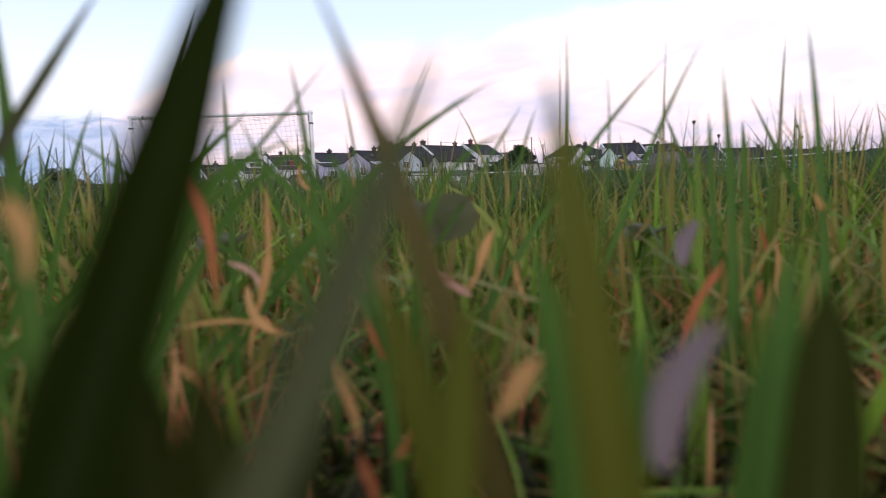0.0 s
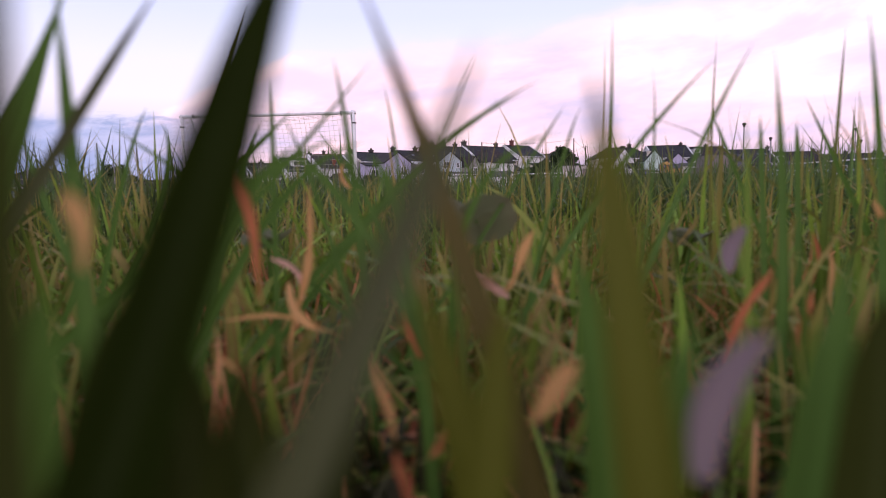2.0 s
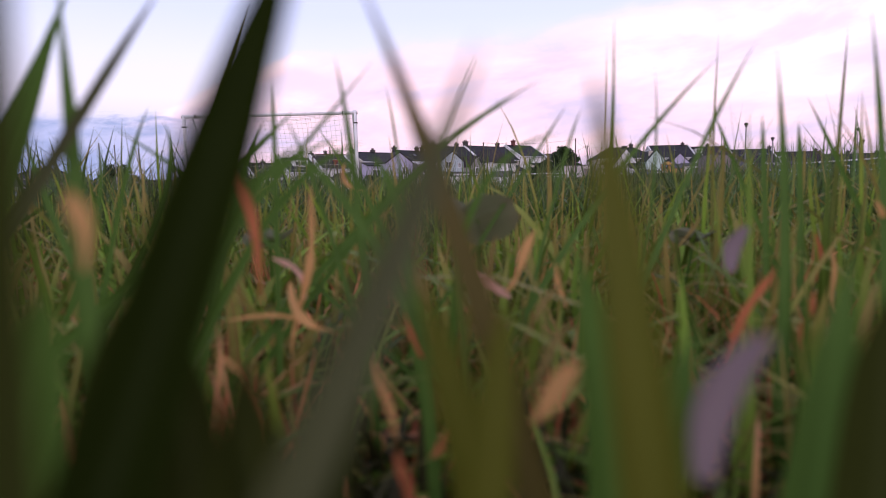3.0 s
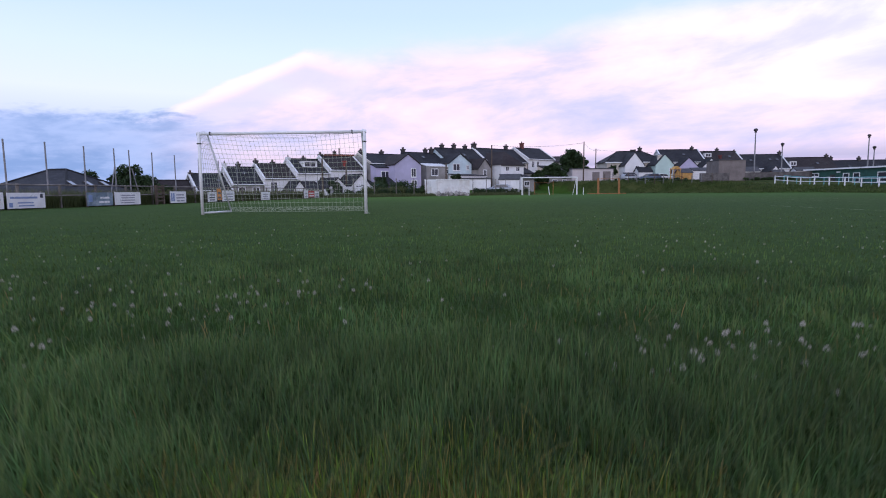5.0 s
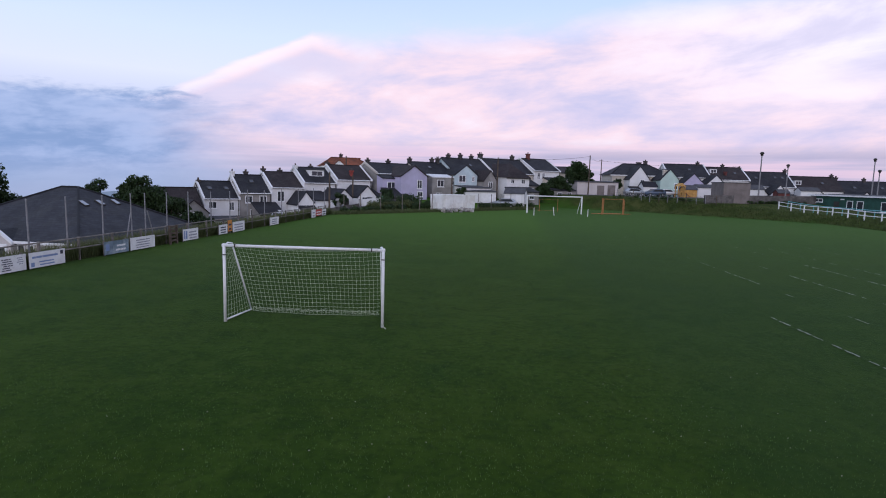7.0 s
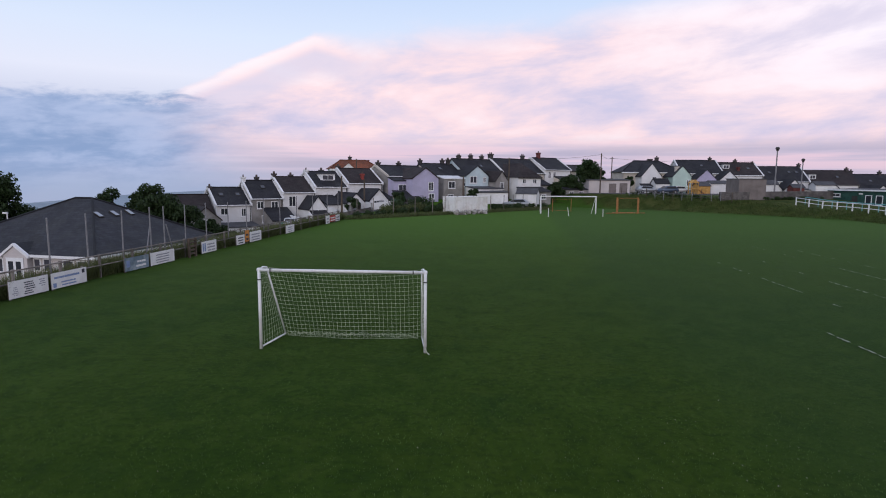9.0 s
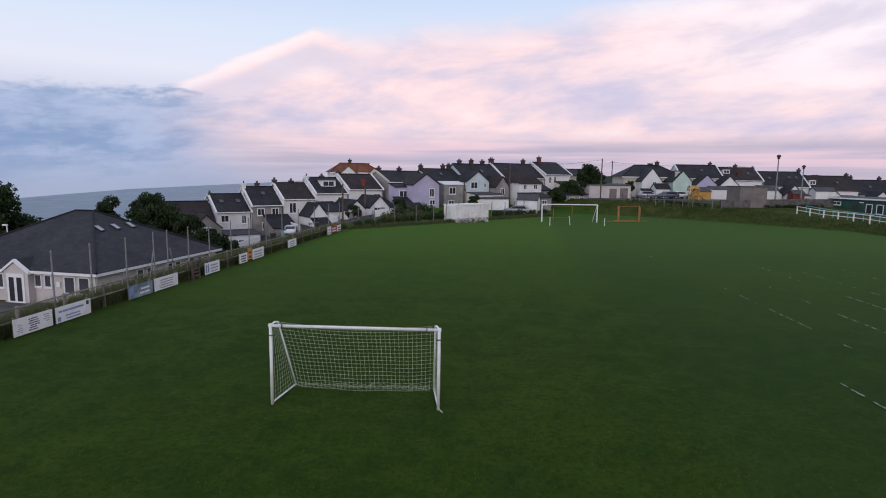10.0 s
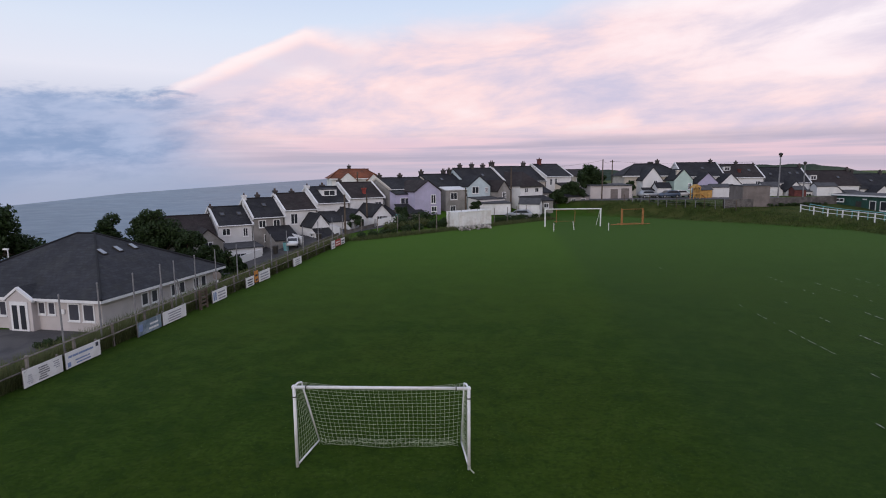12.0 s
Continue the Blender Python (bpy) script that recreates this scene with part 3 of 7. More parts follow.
# the sea below the town, out to the hazy skyline
bm = bmesh.new()
shore = [(-160, -300), (-160, 250), (-60, 420), (-60, 4300), (-880, 4300), (-860, 2900), (-800, 1400), (-690, 900), (-640, 500), (-600, -300)]
bm.faces.new([bm.verts.new((x, y, -40.0)) for x, y in shore])
tagged(part("water", bm, sea_water), "calm grey-blue evening sea", "sea", kind="structure")


def ridge_line(name, az0, az1, dist, heights, mat, label):
    """A far range of hills with an uneven top, as a thick wedge."""
    bm = bmesh.new()
    n = 60
    rows = []
    for k in range(n + 1):
        t = k / n
        a = radians(az0 + (az1 - az0) * t)
        h = np.interp(t, np.linspace(0, 1, len(heights)), heights)
        h += min(1.0, 900.0 / dist) * 2.5 * noise.noise(Vector((t * 22, dist * 0.01, 0))) + 1.4 * noise.noise(Vector((t * 90, dist * 0.01, 2)))
        x, y = math.sin(a), math.cos(a)
        rows.append([bm.verts.new((x * dist, y * dist, -40)), bm.verts.new((x * (dist + 60), y * (dist + 60), h)), bm.verts.new((x * (dist + 400), y * (dist + 400), -40))])
    for u, v in zip(rows, rows[1:]):
        bm.faces.new((u[0], v[0], v[1], u[1]))
        bm.faces.new((u[1], v[1], v[2], u[2]))
    return tagged(part(name, bm, mat, None, "", True), label, "hills", kind="structure")


ridge_line("backdrop_hills", 11.5, 46.0, 900.0, (2.0, 7.0, 5.0, 4.0, 6.0, 13.0, 13.0, 3.0, -8.0, -12.0, -14.0), hill_green, "dark wooded hills far behind the houses")


# ---- the two kinds of goal ----
def lattice(bm, corner, r, nu, nv, sag):
    """Cords both ways over a patch; corner(u, v) gives its place, sag bows it."""
    for i in range(nu + 1):
        cord(bm, [corner(i / nu, k / 10.0) + sag(i / nu, k / 10.0) for k in range(11)], r)
    for j in range(nv + 1):
        cord(bm, [corner(k / 16.0, j / nv) + sag(k / 16.0, j / nv) for k in range(17)], r)
    return bm


def near_goal():
    """Small-sided goal: front frame, top hooks, slanting back bars, ground bars, netting."""
    g = thing("football_goal", (-6.08, 13.68, 0.0), "white tubular small-sided goal with sagging net on the pitch", "goal", rz=-2.0)
    W_, H_, D_ = 4.22, 2.05, 1.30
    part("crossbar", tube(bmesh.new(), (-0.05, 0, H_), (W_ + 0.05, 0, H_), 0.038, seg=14), goal_paint, g, "", True)
    for x in (0.0, W_):
        part("post", tube(bmesh.new(), (x, 0, 0.0), (x, 0, H_ + 0.05), 0.040, seg=14), goal_paint, g, "", True)
    for x, s in ((0.0, 1), (W_, -1)):
        part("top_bar", cord(bmesh.new(), [(x, 0, H_), (x + 0.06 * s, 0.12, H_ + 0.06), (x + 0.11 * s, 0.25, H_ + 0.03)], 0.024, 8), goal_paint, g, "", True)
        part("back_stay", tube(bmesh.new(), (x + 0.11 * s, 0.25, H_ + 0.03), (x + 0.20 * s, D_, 0.05), 0.022), goal_paint, g, "", True)
        part("ground_bar", tube(bmesh.new(), (x, 0.0, 0.05), (x + 0.20 * s, D_, 0.05), 0.024), goal_paint, g, "", True)
        part("hinge", box(bmesh.new(), x - 0.05, x + 0.05, -0.046, 0.04, H_ - 0.26, H_ - 0.23, 0.006), frame_dark, g, "dark metal fixing band")
        part("hinge", box(bmesh.new(), x + 0.30 * s - 0.012, x + 0.30 * s + 0.012, -0.056, 0.056, H_ - 0.045, H_ + 0.045, 0.004), frame_dark, g, "dark metal fixing band")
    part("anchor_strap", cord(bmesh.new(), [(W_, -0.06, 0.10), (W_ + 0.05, -0.13, 0.05), (W_ + 0.12, -0.20, 0.015)], 0.016, 6), net_cord, g, "frayed pale anchor strap")
    low, high = lambda u: Vector((0.20 + (W_ - 0.40) * u, D_ - 0.30 * math.sin(math.pi * u) ** 0.6 - 0.03 * math.sin(17 * u), 0.04)), lambda u: Vector((0.11 + (W_ - 0.22) * u, 0.25, H_ + 0.03))
    back = lambda u, v: high(u).lerp(low(u), v)
    sag = lambda u, v: Vector((0, 0.10 * math.sin(math.pi * v) * (1 - 0.4 * v), -0.13 * math.sin(math.pi * u) * (1 - v) ** 2 - 0.03 * math.sin(9 * u) * v * (1 - v)))
    part("back_net", lattice(bmesh.new(), back, 0.0034, 34, 17, sag), net_cord, g, "white knotted square-mesh net")
    roof = lambda u, v: Vector((0.02 + (W_ - 0.04) * u, 0.0, H_)).lerp(high(u), v)
    part("top_net", lattice(bmesh.new(), roof, 0.0030, 34, 2, lambda u, v: Vector((0, 0, -0.13 * math.sin(math.pi * u) * v - 0.03 * v))), net_cord, g)
    for x, s in ((0.0, 1), (W_, -1)):
        front = lambda v: Vector((x, 0.03, H_ * (1 - v) + 0.03))
        rear = lambda v: Vector((x + 0.11 * s, 0.25, H_)).lerp(Vector((x + 0.20 * s, D_, 0.06)), v)
        part("side_net", lattice(bmesh.new(), lambda u, v: front(v).lerp(rear(v), u), 0.0036, 9, 16, lambda u, v: Vector((0.05 * s * math.sin(math.pi * u) * math.sin(math.pi * v), 0, 0))), net_cord, g)
    # slack netting heaped along the back ground bar
    rng = random.Random(4)
    bm = bmesh.new()
    for k in range(40):
        x = 0.3 + (W_ - 0.6) * k / 39.0
        pts = [(x + rng.uniform(-0.05, 0.05), D_ - 0.28 + 0.07 * i + rng.uniform(-0.03, 0.03), 0.05 + rng.uniform(0.0, 0.13) * math.sin(math.pi * (i + 0.3) / 4.6)) for i in range(5)]
        cord(bm, pts, 0.0022)
    for j in range(4):
        cord(bm, [(0.3 + (W_ - 0.6) * i / 40.0, D_ - 0.25 + 0.07 * j + rng.uniform(-0.03, 0.03), 0.06 + rng.uniform(0, 0.10)) for i in range(41)], 0.0022)
    part("slack_net", bm, net_cord, g)


def far_goal():
    g = thing("football_goal", (10.05, 73.2, gz(10, 73.2)), "full-size white goal without a net at the far end", "goal", rz=3.0)
    W_, H_ = 7.2, 2.25
    part("crossbar", tube(bmesh.new(), (-0.06, 0, H_), (W_ + 0.06, 0, H_), 0.075, seg=10), goal_paint, g)
    for x in (0.0, W_):
        part("post", tube(bmesh.new(), (x, 0, -0.02), (x, 0, H_), 0.085, seg=10), goal_paint, g)
        part("net_stay", tube(bmesh.new(), (x + (0.3 if x == 0 else -0.3), 0.9, -0.02), (x + (0.06 if x == 0 else -0.06), 0.05, H_ - 0.1), 0.03), goal_paint, g)


def rust_goal(x, y, w, h, rz, label, thick=1.0):
    g = thing("training_goal", (x, y, gz(x, y)), label, "goal", "rusty training goals", rz)
    part("crossbar", tube(bmesh.new(), (0, 0, h), (w, 0, h), 0.028 * thick), rust_paint, g)
    part("crossbar", tube(bmesh.new(), (0, 1.1, 0.08), (w, 1.1, 0.08), 0.045 * thick), rust_paint, g)
    for px in (0.0, w):
        k = 0.075 * thick
        part("post", box(bmesh.new(), px - k, px + k, -0.06, 0.06, -0.02, h + 0.1, 0.01), rust_paint, g)
        part("ground_bar", tube(bmesh.new(), (px, 0, 0.08), (px, 1.1, 0.08), 0.04 * thick), rust_paint, g)
        if thick > 0.9:
            part("post", box(bmesh.new(), px + 0.18, px + 0.27, 0.1, 0.2, -0.02, h - 0.1, 0.01), rust_paint, g)
    if thick > 0.9:
        part("ground_bar", tube(bmesh.new(), (-1.6, -0.2, 0.10), (w + 1.0, -0.2, 0.10), 0.045), rust_paint, g)


def marker_post(x, y, h, lean):
    g = thing("marker_post", (x, y, gz(x, y)), "short white wooden post standing in the grass", "post", "white marker posts")
    part("stake", tube(bmesh.new(), (0, 0, -0.05), (lean, 0, h), 0.045, 0.04), goal_paint, g)


near_goal()
far_goal()
rust_goal(20.3, 74.8, 3.0, 2.05, 12.0, "rust-orange steel training goal with double posts")
rust_goal(12.6, 79.0, 2.6, 1.7, 4.0, "thin rusty training goal behind the white goal", 0.35)
marker_post(10.15, 67.6, 1.0, 0.0)
marker_post(12.9, 69.2, 1.05, -0.15)
marker_post(16.85, 68.4, 0.9, 0.0)


# ---- container and the heap beside it ----
def container():
    rz = 43.0
    g = thing("shipping_container", (-1.0, 71.0, gz(-1.0, 71.0)), "white-painted steel container with a side door by the hedge", "container", rz=rz)
    L, Wd, H_ = 5.9, 2.3, 2.1
    bm = bmesh.new()
    n = 44
    ring = [(L * k / n, 0.03 if k % 4 in (1, 2) else 0.0) for k in range(n + 1)] + [(L, Wd), (0, Wd)]
    lo, hi = [bm.verts.new((x, y, 0.02)) for x, y in ring], [bm.verts.new((x, y, H_)) for x, y in ring]
    for i in range(len(ring)):
        j = (i + 1) % len(ring)
        bm.faces.new((lo[i], lo[j], hi[j], hi[i]))
    bm.faces.new(hi)
    part("body", bm, container_white, g)
    part("roof_frame", box(box(bmesh.new(), -0.04, L + 0.04, -0.05, 0.06, H_ - 0.08, H_ + 0.04), -0.04, L + 0.04, Wd - 0.06, Wd + 0.05, H_ - 0.08, H_ + 0.04), container_white, g)
    part("door", box(bmesh.new(), 0.35, 1.25, -0.06, -0.01, 0.12, 1.85, 0.01), container_white, g)
    part("end_door", box(bmesh.new(), -0.06, -0.005, 0.1, 1.13, 0.12, 1.95, 0.01), container_white, g)
    part("end_door", box(bmesh.new(), -0.06, -0.005, 1.17, 2.2, 0.12, 1.95, 0.01), container_white, g)
    heap = thing("rubble_heap", (0.3, 70.6, gz(0.3, 70.6)), "low heap of pale rubble and bags against the container", "rubble", kind="stuff")
    rng = random.Random(8)
    bm = bmesh.new()
    for k in range(42):
        t = rng.uniform(-2.0, 3.2)
        s = rng.uniform(0.12, 0.34)
        p = Vector((t * 0.73 + rng.uniform(-0.2, 0.5), t * 0.68 + rng.uniform(-0.7, -0.1), rng.uniform(0.02, 0.42)))
        r = bmesh.ops.create_icosphere(bm, subdivisions=1, radius=s, matrix=Matrix.LocRotScale(p, Euler((rng.random() * 3, rng.random() * 3, 0)), (1, 0.8, 0.55)))
    part("rubble", bm, rubble, heap)


container()


# ---- seaward fence: sign boards, rails, tall net poles ----
def fence_x(y):
    return -16.62 + 0.1 * (y - 19)


def sign_board(y0, y1, height, face, bars, label, z=0.05):
    """A board on two stub posts along the fence; bars are (u0, u1, v0, v1, ink)."""
    xa, xb = fence_x(y0), fence_x(y1)
    rz = math.degrees(math.atan2(y1 - y0, xb - xa))
    L = math.hypot(xb - xa, y1 - y0)
    g = thing("sign_board", (xa, y0, 0.0), label, "sign", "boards along the fence", rz)
    part("panel", box(bmesh.new(), 0, L, -0.012, 0.012, z, z + height, 0.003), face, g)
    part("backing_frame", box(box(bmesh.new(), 0.0, L, 0.013, 0.05, z + height - 0.1, z + height - 0.03), 0.0, L, 0.013, 0.05, z + 0.05, z + 0.12), fence_wood, g)
    for u in (0.12, L - 0.12):
        part("stub_post", box(bmesh.new(), u - 0.035, u + 0.035, 0.051, 0.12, -0.3, z + height + 0.05, 0.004), fence_wood, g)
    for u0, u1, v0, v1, ink in bars:
        part("lettering", box(bmesh.new(), u0 * L, u1 * L, -0.016, -0.0125, z + v0 * height, z + v1 * height), ink, g)


def text_rows(seed, rows, ink, u0=0.36, u1=0.66, v0=0.12, v1=0.9):
    rng = random.Random(seed)
    out = []
    for k in range(rows):
        v = v1 - (v1 - v0) * (k + 1) / rows
        a, b = u0 + rng.uniform(0, 0.06), u1 - rng.uniform(0, 0.06)
        cuts = sorted(rng.uniform(a, b) for _ in range(2))
        for p, q in zip([a] + cuts, cuts + [b]):
            if q - p > 0.03:
                out.append((p, q - 0.012, v, v + (v1 - v0) / rows * 0.45, ink))
    return out


sign_board(18.75, 20.45, 0.62, sign_white, text_rows(1, 6, ink_dark) + text_rows(2, 5, ink_grey, 0.05, 0.26, 0.15, 0.7) + text_rows(3, 4, ink_grey, 0.74, 0.95, 0.4, 0.9), "white advertising board with rows of dark lettering")
sign_board(20.6, 22.4, 0.61, sign_white, text_rows(4, 1, ink_blue, 0.06, 0.80, 0.62, 0.90) + text_rows(5, 2, ink_blue, 0.22, 0.75, 0.12, 0.5) + [(0.04, 0.13, 0.08, 0.36, ink_blue), (0.86, 0.94, 0.66, 0.92, ink_dark)], "white advertising board with blue script lettering")
sign_board(24.75, 26.45, 0.61, sign_blue, text_rows(6, 2, sign_white, 0.45, 0.92, 0.2, 0.85) + [(0.06, 0.2, 0.3, 0.8, ink_blue)], "faded blue-grey advertising board")
sign_board(26.6, 28.55, 0.62, sign_white, text_rows(7, 4, ink_grey, 0.2, 0.8), "white advertising board with faint grey lettering")
sign_board(31.2, 32.8, 0.66, sign_white, text_rows(8, 3, ink_grey, 0.36, 0.92) + [(0.05, 0.13, 0.15, 0.85, ink_blue), (0.17, 0.26, 0.15, 0.85, ink_blue)], "white advertising board with two blue marks")
sign_board(35.3, 36.4, 0.61, sign_white, text_rows(9, 3, ink_dark, 0.15, 0.85), "small tilted white board with dark lettering")
sign_board(36.5, 37.05, 0.74, sign_orange, text_rows(10, 2, ink_dark, 0.15, 0.85), "narrow orange board on the fence", 0.15)
sign_board(37.15, 38.9, 0.68, sign_white, text_rows(11, 3, ink_grey, 0.1, 0.9), "weathered white board on the fence")
sign_board(43.3, 45.0, 0.61, sign_white, text_rows(12, 3, ink_grey, 0.2, 0.8), "plain white board on the fence")
sign_board(52.9, 54.0, 0.75, sign_white, text_rows(13, 2, ink_grey, 0.2, 0.8), "white board near the corner of the pitch")
sign_board(54.1, 55.8, 0.62, sign_red, text_rows(14, 2, sign_white, 0.1, 0.9), "red board near the corner of the pitch", 0.15)
sign_board(55.9, 57.2, 0.61, sign_white, text_rows(15, 2, ink_dark, 0.1, 0.9), "white board near the corner of the pitch", 0.1)


def net_pole(x, y, h, lean=0.0):
    g = thing("net_pole", (x, y, gz(x, y)), "tall thin grey steel pole of a ball-stop net", "pole", "ball-stop net poles")
    part("shaft", tube(bmesh.new(), (0, 0, -0.3), (lean, 0, h), 0.038, 0.03), pole_grey, g)
    part("cap", tube(bmesh.new(), (lean, 0, h), (lean * 1.02, 0, h + 0.05), 0.045, 0.02), pole_grey, g)


for y_, h_ in ((17.3, 2.6), (21.3, 2.7), (23.3, 2.75), (25.5, 2.75), (27.6, 2.8), (28.7, 2.8), (30.6, 2.8), (32.8, 2.8), (35.4, 2.75), (37.9, 2.75), (40.6, 2.8), (43.6, 2.75), (47.0, 2.8), (51.0, 2.8), (55.0, 2.8), (58.5, 2.8)):
    net_pole(fence_x(y_) - 0.55, y_, h_ - gz(fence_x(y_) - 0.55, y_), 0.03 * math.sin(y_ * 7))


def raking_stay(y, dy):
    g = thing("pole_stay", (fence_x(y) - 0.5, y, gz(fence_x(y) - 0.5, y)), "slanting grey steel stay of a net pole", "pole")
    part("shaft", tube(bmesh.new(), (0, 0, -0.1), (-0.05, dy, 1.9), 0.03), pole_grey, g)


raking_stay(26.9, 0.75)
raking_stay(29.5, -0.75)


def rail_fence(y0, y1, step, height):
    """Low post-and-rail fence behind the boards."""
    f = thing("rail_fence", (fence_x(y0) - 0.3, y0, 0.0), "low weathered timber rail fence behind the boards", "fence")
    y = y0
    pts = []
    while y <= y1:
        x = fence_x(y) - fence_x(y0)
        g0 = gz(fence_x(y) - 0.3, y)
        part("post", box(bmesh.new(), x - 0.045, x + 0.045, y - y0 - 0.045, y - y0 + 0.045, g0 - 0.2, g0 + height + 0.05, 0.006), fence_wood, f)
        pts.append((x, y - y0, g0))
        y += step
    for a, b in zip(pts, pts[1:]):
        for k in (height, height * 0.55):
            part("rail", tube(bmesh.new(), (a[0] + 0.05, a[1], a[2] + k), (b[0] + 0.05, b[1], b[2] + k), 0.03, seg=6), fence_wood, f)


rail_fence(15.0, 58.0, 2.15, 0.98)


def field_gate():
    g = thing("field_gate", (fence_x(29.9) + 0.02, 29.9, 0.0), "narrow weathered timber wicket gate in the fence", "gate", rz=84.0)
    for u in (0.0, 0.62):
        part("gate_post", box(bmesh.new(), u - 0.06, u + 0.06, -0.06, 0.06, -0.2, 1.05, 0.008), pole_wood, g)
    for z in (0.2, 0.4, 0.6, 0.8, 0.96):
        part("gate_rail", box(bmesh.new(), 0.062, 0.558, -0.03, 0.03, z - 0.045, z + 0.045, 0.006), pole_wood, g)


field_gate()


# ---- houses ----
def window(parent, x, y, z, w, h, axis="front", frame=frame_white, mullions=1, sill=True, pane=pane_dark):
    """A framed window let into a wall face; x, z its centre, y the wall face."""
    bm = bmesh.new()
    t, d = 0.09, 0.05
    def bx(b, u0, u1, v0, v1, d0, d1):
        if axis == "front":
            box(b, x + u0, x + u1, y - d1, y - d0, z + v0, z + v1)
        else:
            s = 1 if axis == "right" else -1
            box(b, y + s * d0, y + s * d1, x + u0, x + u1, z + v0, z + v1)
    bx(bm, -w / 2 - t, w / 2 + t, h / 2, h / 2 + t, -0.02, d)
    bx(bm, -w / 2 - t, w / 2 + t, -h / 2 - t, -h / 2, -0.02, d)
    bx(bm, -w / 2 - t, -w / 2, -h / 2, h / 2, -0.02, d)
    bx(bm, w / 2, w / 2 + t, -h / 2, h / 2, -0.02, d)
    for k in range(mullions):
        u = -w / 2 + w * (k + 1) / (mullions + 1)
        bx(bm, u - 0.03, u + 0.03, -h / 2, h / 2, 0.0, d - 0.01)
    f = part("window", bm, frame, parent)
    bm = bmesh.new()
    bx(bm, -w / 2, w / 2, -h / 2, h / 2, 0.004, 0.02)
    part("pane", bm, pane, f)
    if sill:
        bm = bmesh.new()
        bx(bm, -w / 2 - 0.12, w / 2 + 0.12, -h / 2 - t - 0.06, -h / 2 - t, -0.02, 0.11)
        part("sill", bm, frame, f)
    return f


def roof_slab(bm, L, D, ze, zr, over=0.2, thick=0.14, x0=0.0, axis="x"):
    """Both slopes of a gabled roof as one thick skin."""
    k = (zr - ze) / D
    o = [(-D - over, ze - k * over), (0, zr), (D + over, ze - k * over), (D + over, ze - k * over + thick), (0, zr + thick * 1.2), (-D - over, ze - k * over + thick)]
    return prism(bm, o, x0 - 0.12, x0 + L + 0.12, axis)


def chimney(parent, x, y, z0, z1, w=0.55, d=0.9, mat=brick_chimney, pots=2):
    z1 = z0 + (z1 - z0) * 0.82
    w, d = w * 0.74, d * 0.74
    bm = box(bmesh.new(), x - w / 2, x + w / 2, y - d / 2, y + d / 2, z0, z1 - 0.22)
    box(bm, x - w / 2 - 0.06, x + w / 2 + 0.06, y - d / 2 - 0.06, y + d / 2 + 0.06, z1 - 0.22, z1)
    c = part("chimney", bm, mat, parent)
    for k in range(pots):
        yy = y + (k - (pots - 1) / 2) * d / pots
        part("chimney_pot", tube(bmesh.new(), (x, yy, z1 - 0.01), (x, yy, z1 + 0.28), 0.10, 0.075), clay_pot, c)


def skylight(parent, x, D, ze, zr, t, w=0.55, h=0.72):
    """A roof light on the front slope, t of the way up."""
    a = math.atan2(zr - ze, D)
    c = Vector((x, -D + D * t, ze + (zr - ze) * t + 0.17))
    m = Matrix.Translation(c) @ Matrix.Rotation(a, 4, "X")
    bm = bmesh.new()
    bmesh.ops.create_cube(bm, size=1, matrix=m @ Matrix.Diagonal((w, h, 0.1, 1)))
    s = part("skylight", bm, frame_dark, parent)
    bm = bmesh.new()
    bmesh.ops.create_cube(bm, size=1, matrix=m @ Matrix.Translation((0, 0, 0.055)) @ Matrix.Diagonal((w - 0.14, h - 0.14, 0.012, 1)))
    part("pane", bm, pane_dark, s)


def dormer(parent, x, D, ze, zr, t, w=1.7, h=1.0):
    yf = -D + D * t
    zf = ze + (zr - ze) * t
    bm = box(bmesh.new(), x - w / 2, x + w / 2, yf, yf + D * 0.75, zf, zf + h)
    d = part("dormer", bm, frame_white, parent, "white flat-topped dormer")
    part("dormer_roof", box(bmesh.new(), x - w / 2 - 0.12, x + w / 2 + 0.12, yf - 0.12, yf + D * 0.8, zf + h, zf + h + 0.12), felt_grey, d)
    window(d, x, yf, zf + h / 2 + 0.02, w * 0.72, h * 0.6, sill=False)


def extension(parent, c, w, y0, length, zb, ze, zr, wall, roof, wins=(), flat=False):
    """A rear wing: gable end towards the pitch, or a flat or lean-to roof."""
    y1 = y0 - length
    bm = bmesh.new()
    if flat:
        prism(bm, [(y1, zb), (y0, zb), (y0, zr), (y1, ze)], c - w / 2, c + w / 2, "x")
        e = part("extension", bm, wall, parent)
        bm = bmesh.new()
        prism(bm, [(y1 - 0.15, ze), (y0, zr + 0.02), (y0, zr + 0.14), (y1 - 0.15, ze + 0.12)], c - w / 2 - 0.1, c + w / 2 + 0.1, "x")
    else:
        prism(bm, [(c - w / 2, zb), (c + w / 2, zb), (c + w / 2, ze), (c, zr), (c - w / 2, ze)], y1, y0 + 0.5, "y")
        e = part("extension", bm, wall, parent)
        bm = bmesh.new()
        k = (zr - ze) / (w / 2)
        o = [(c - w / 2 - 0.15, ze - 0.15 * k), (c, zr), (c + w / 2 + 0.15, ze - 0.15 * k), (c + w / 2 + 0.15, ze - 0.15 * k + 0.13), (c, zr + 0.15), (c - w / 2 - 0.15, ze - 0.15 * k + 0.13)]
        prism(bm, o, y1 - 0.12, y0 + 2.0, "y")
    part("extension_roof", slope_uv(bm), roof, e)
    for x, z, ww, hh in wins:
        window(e, x, y1, z, ww, hh)
    return e


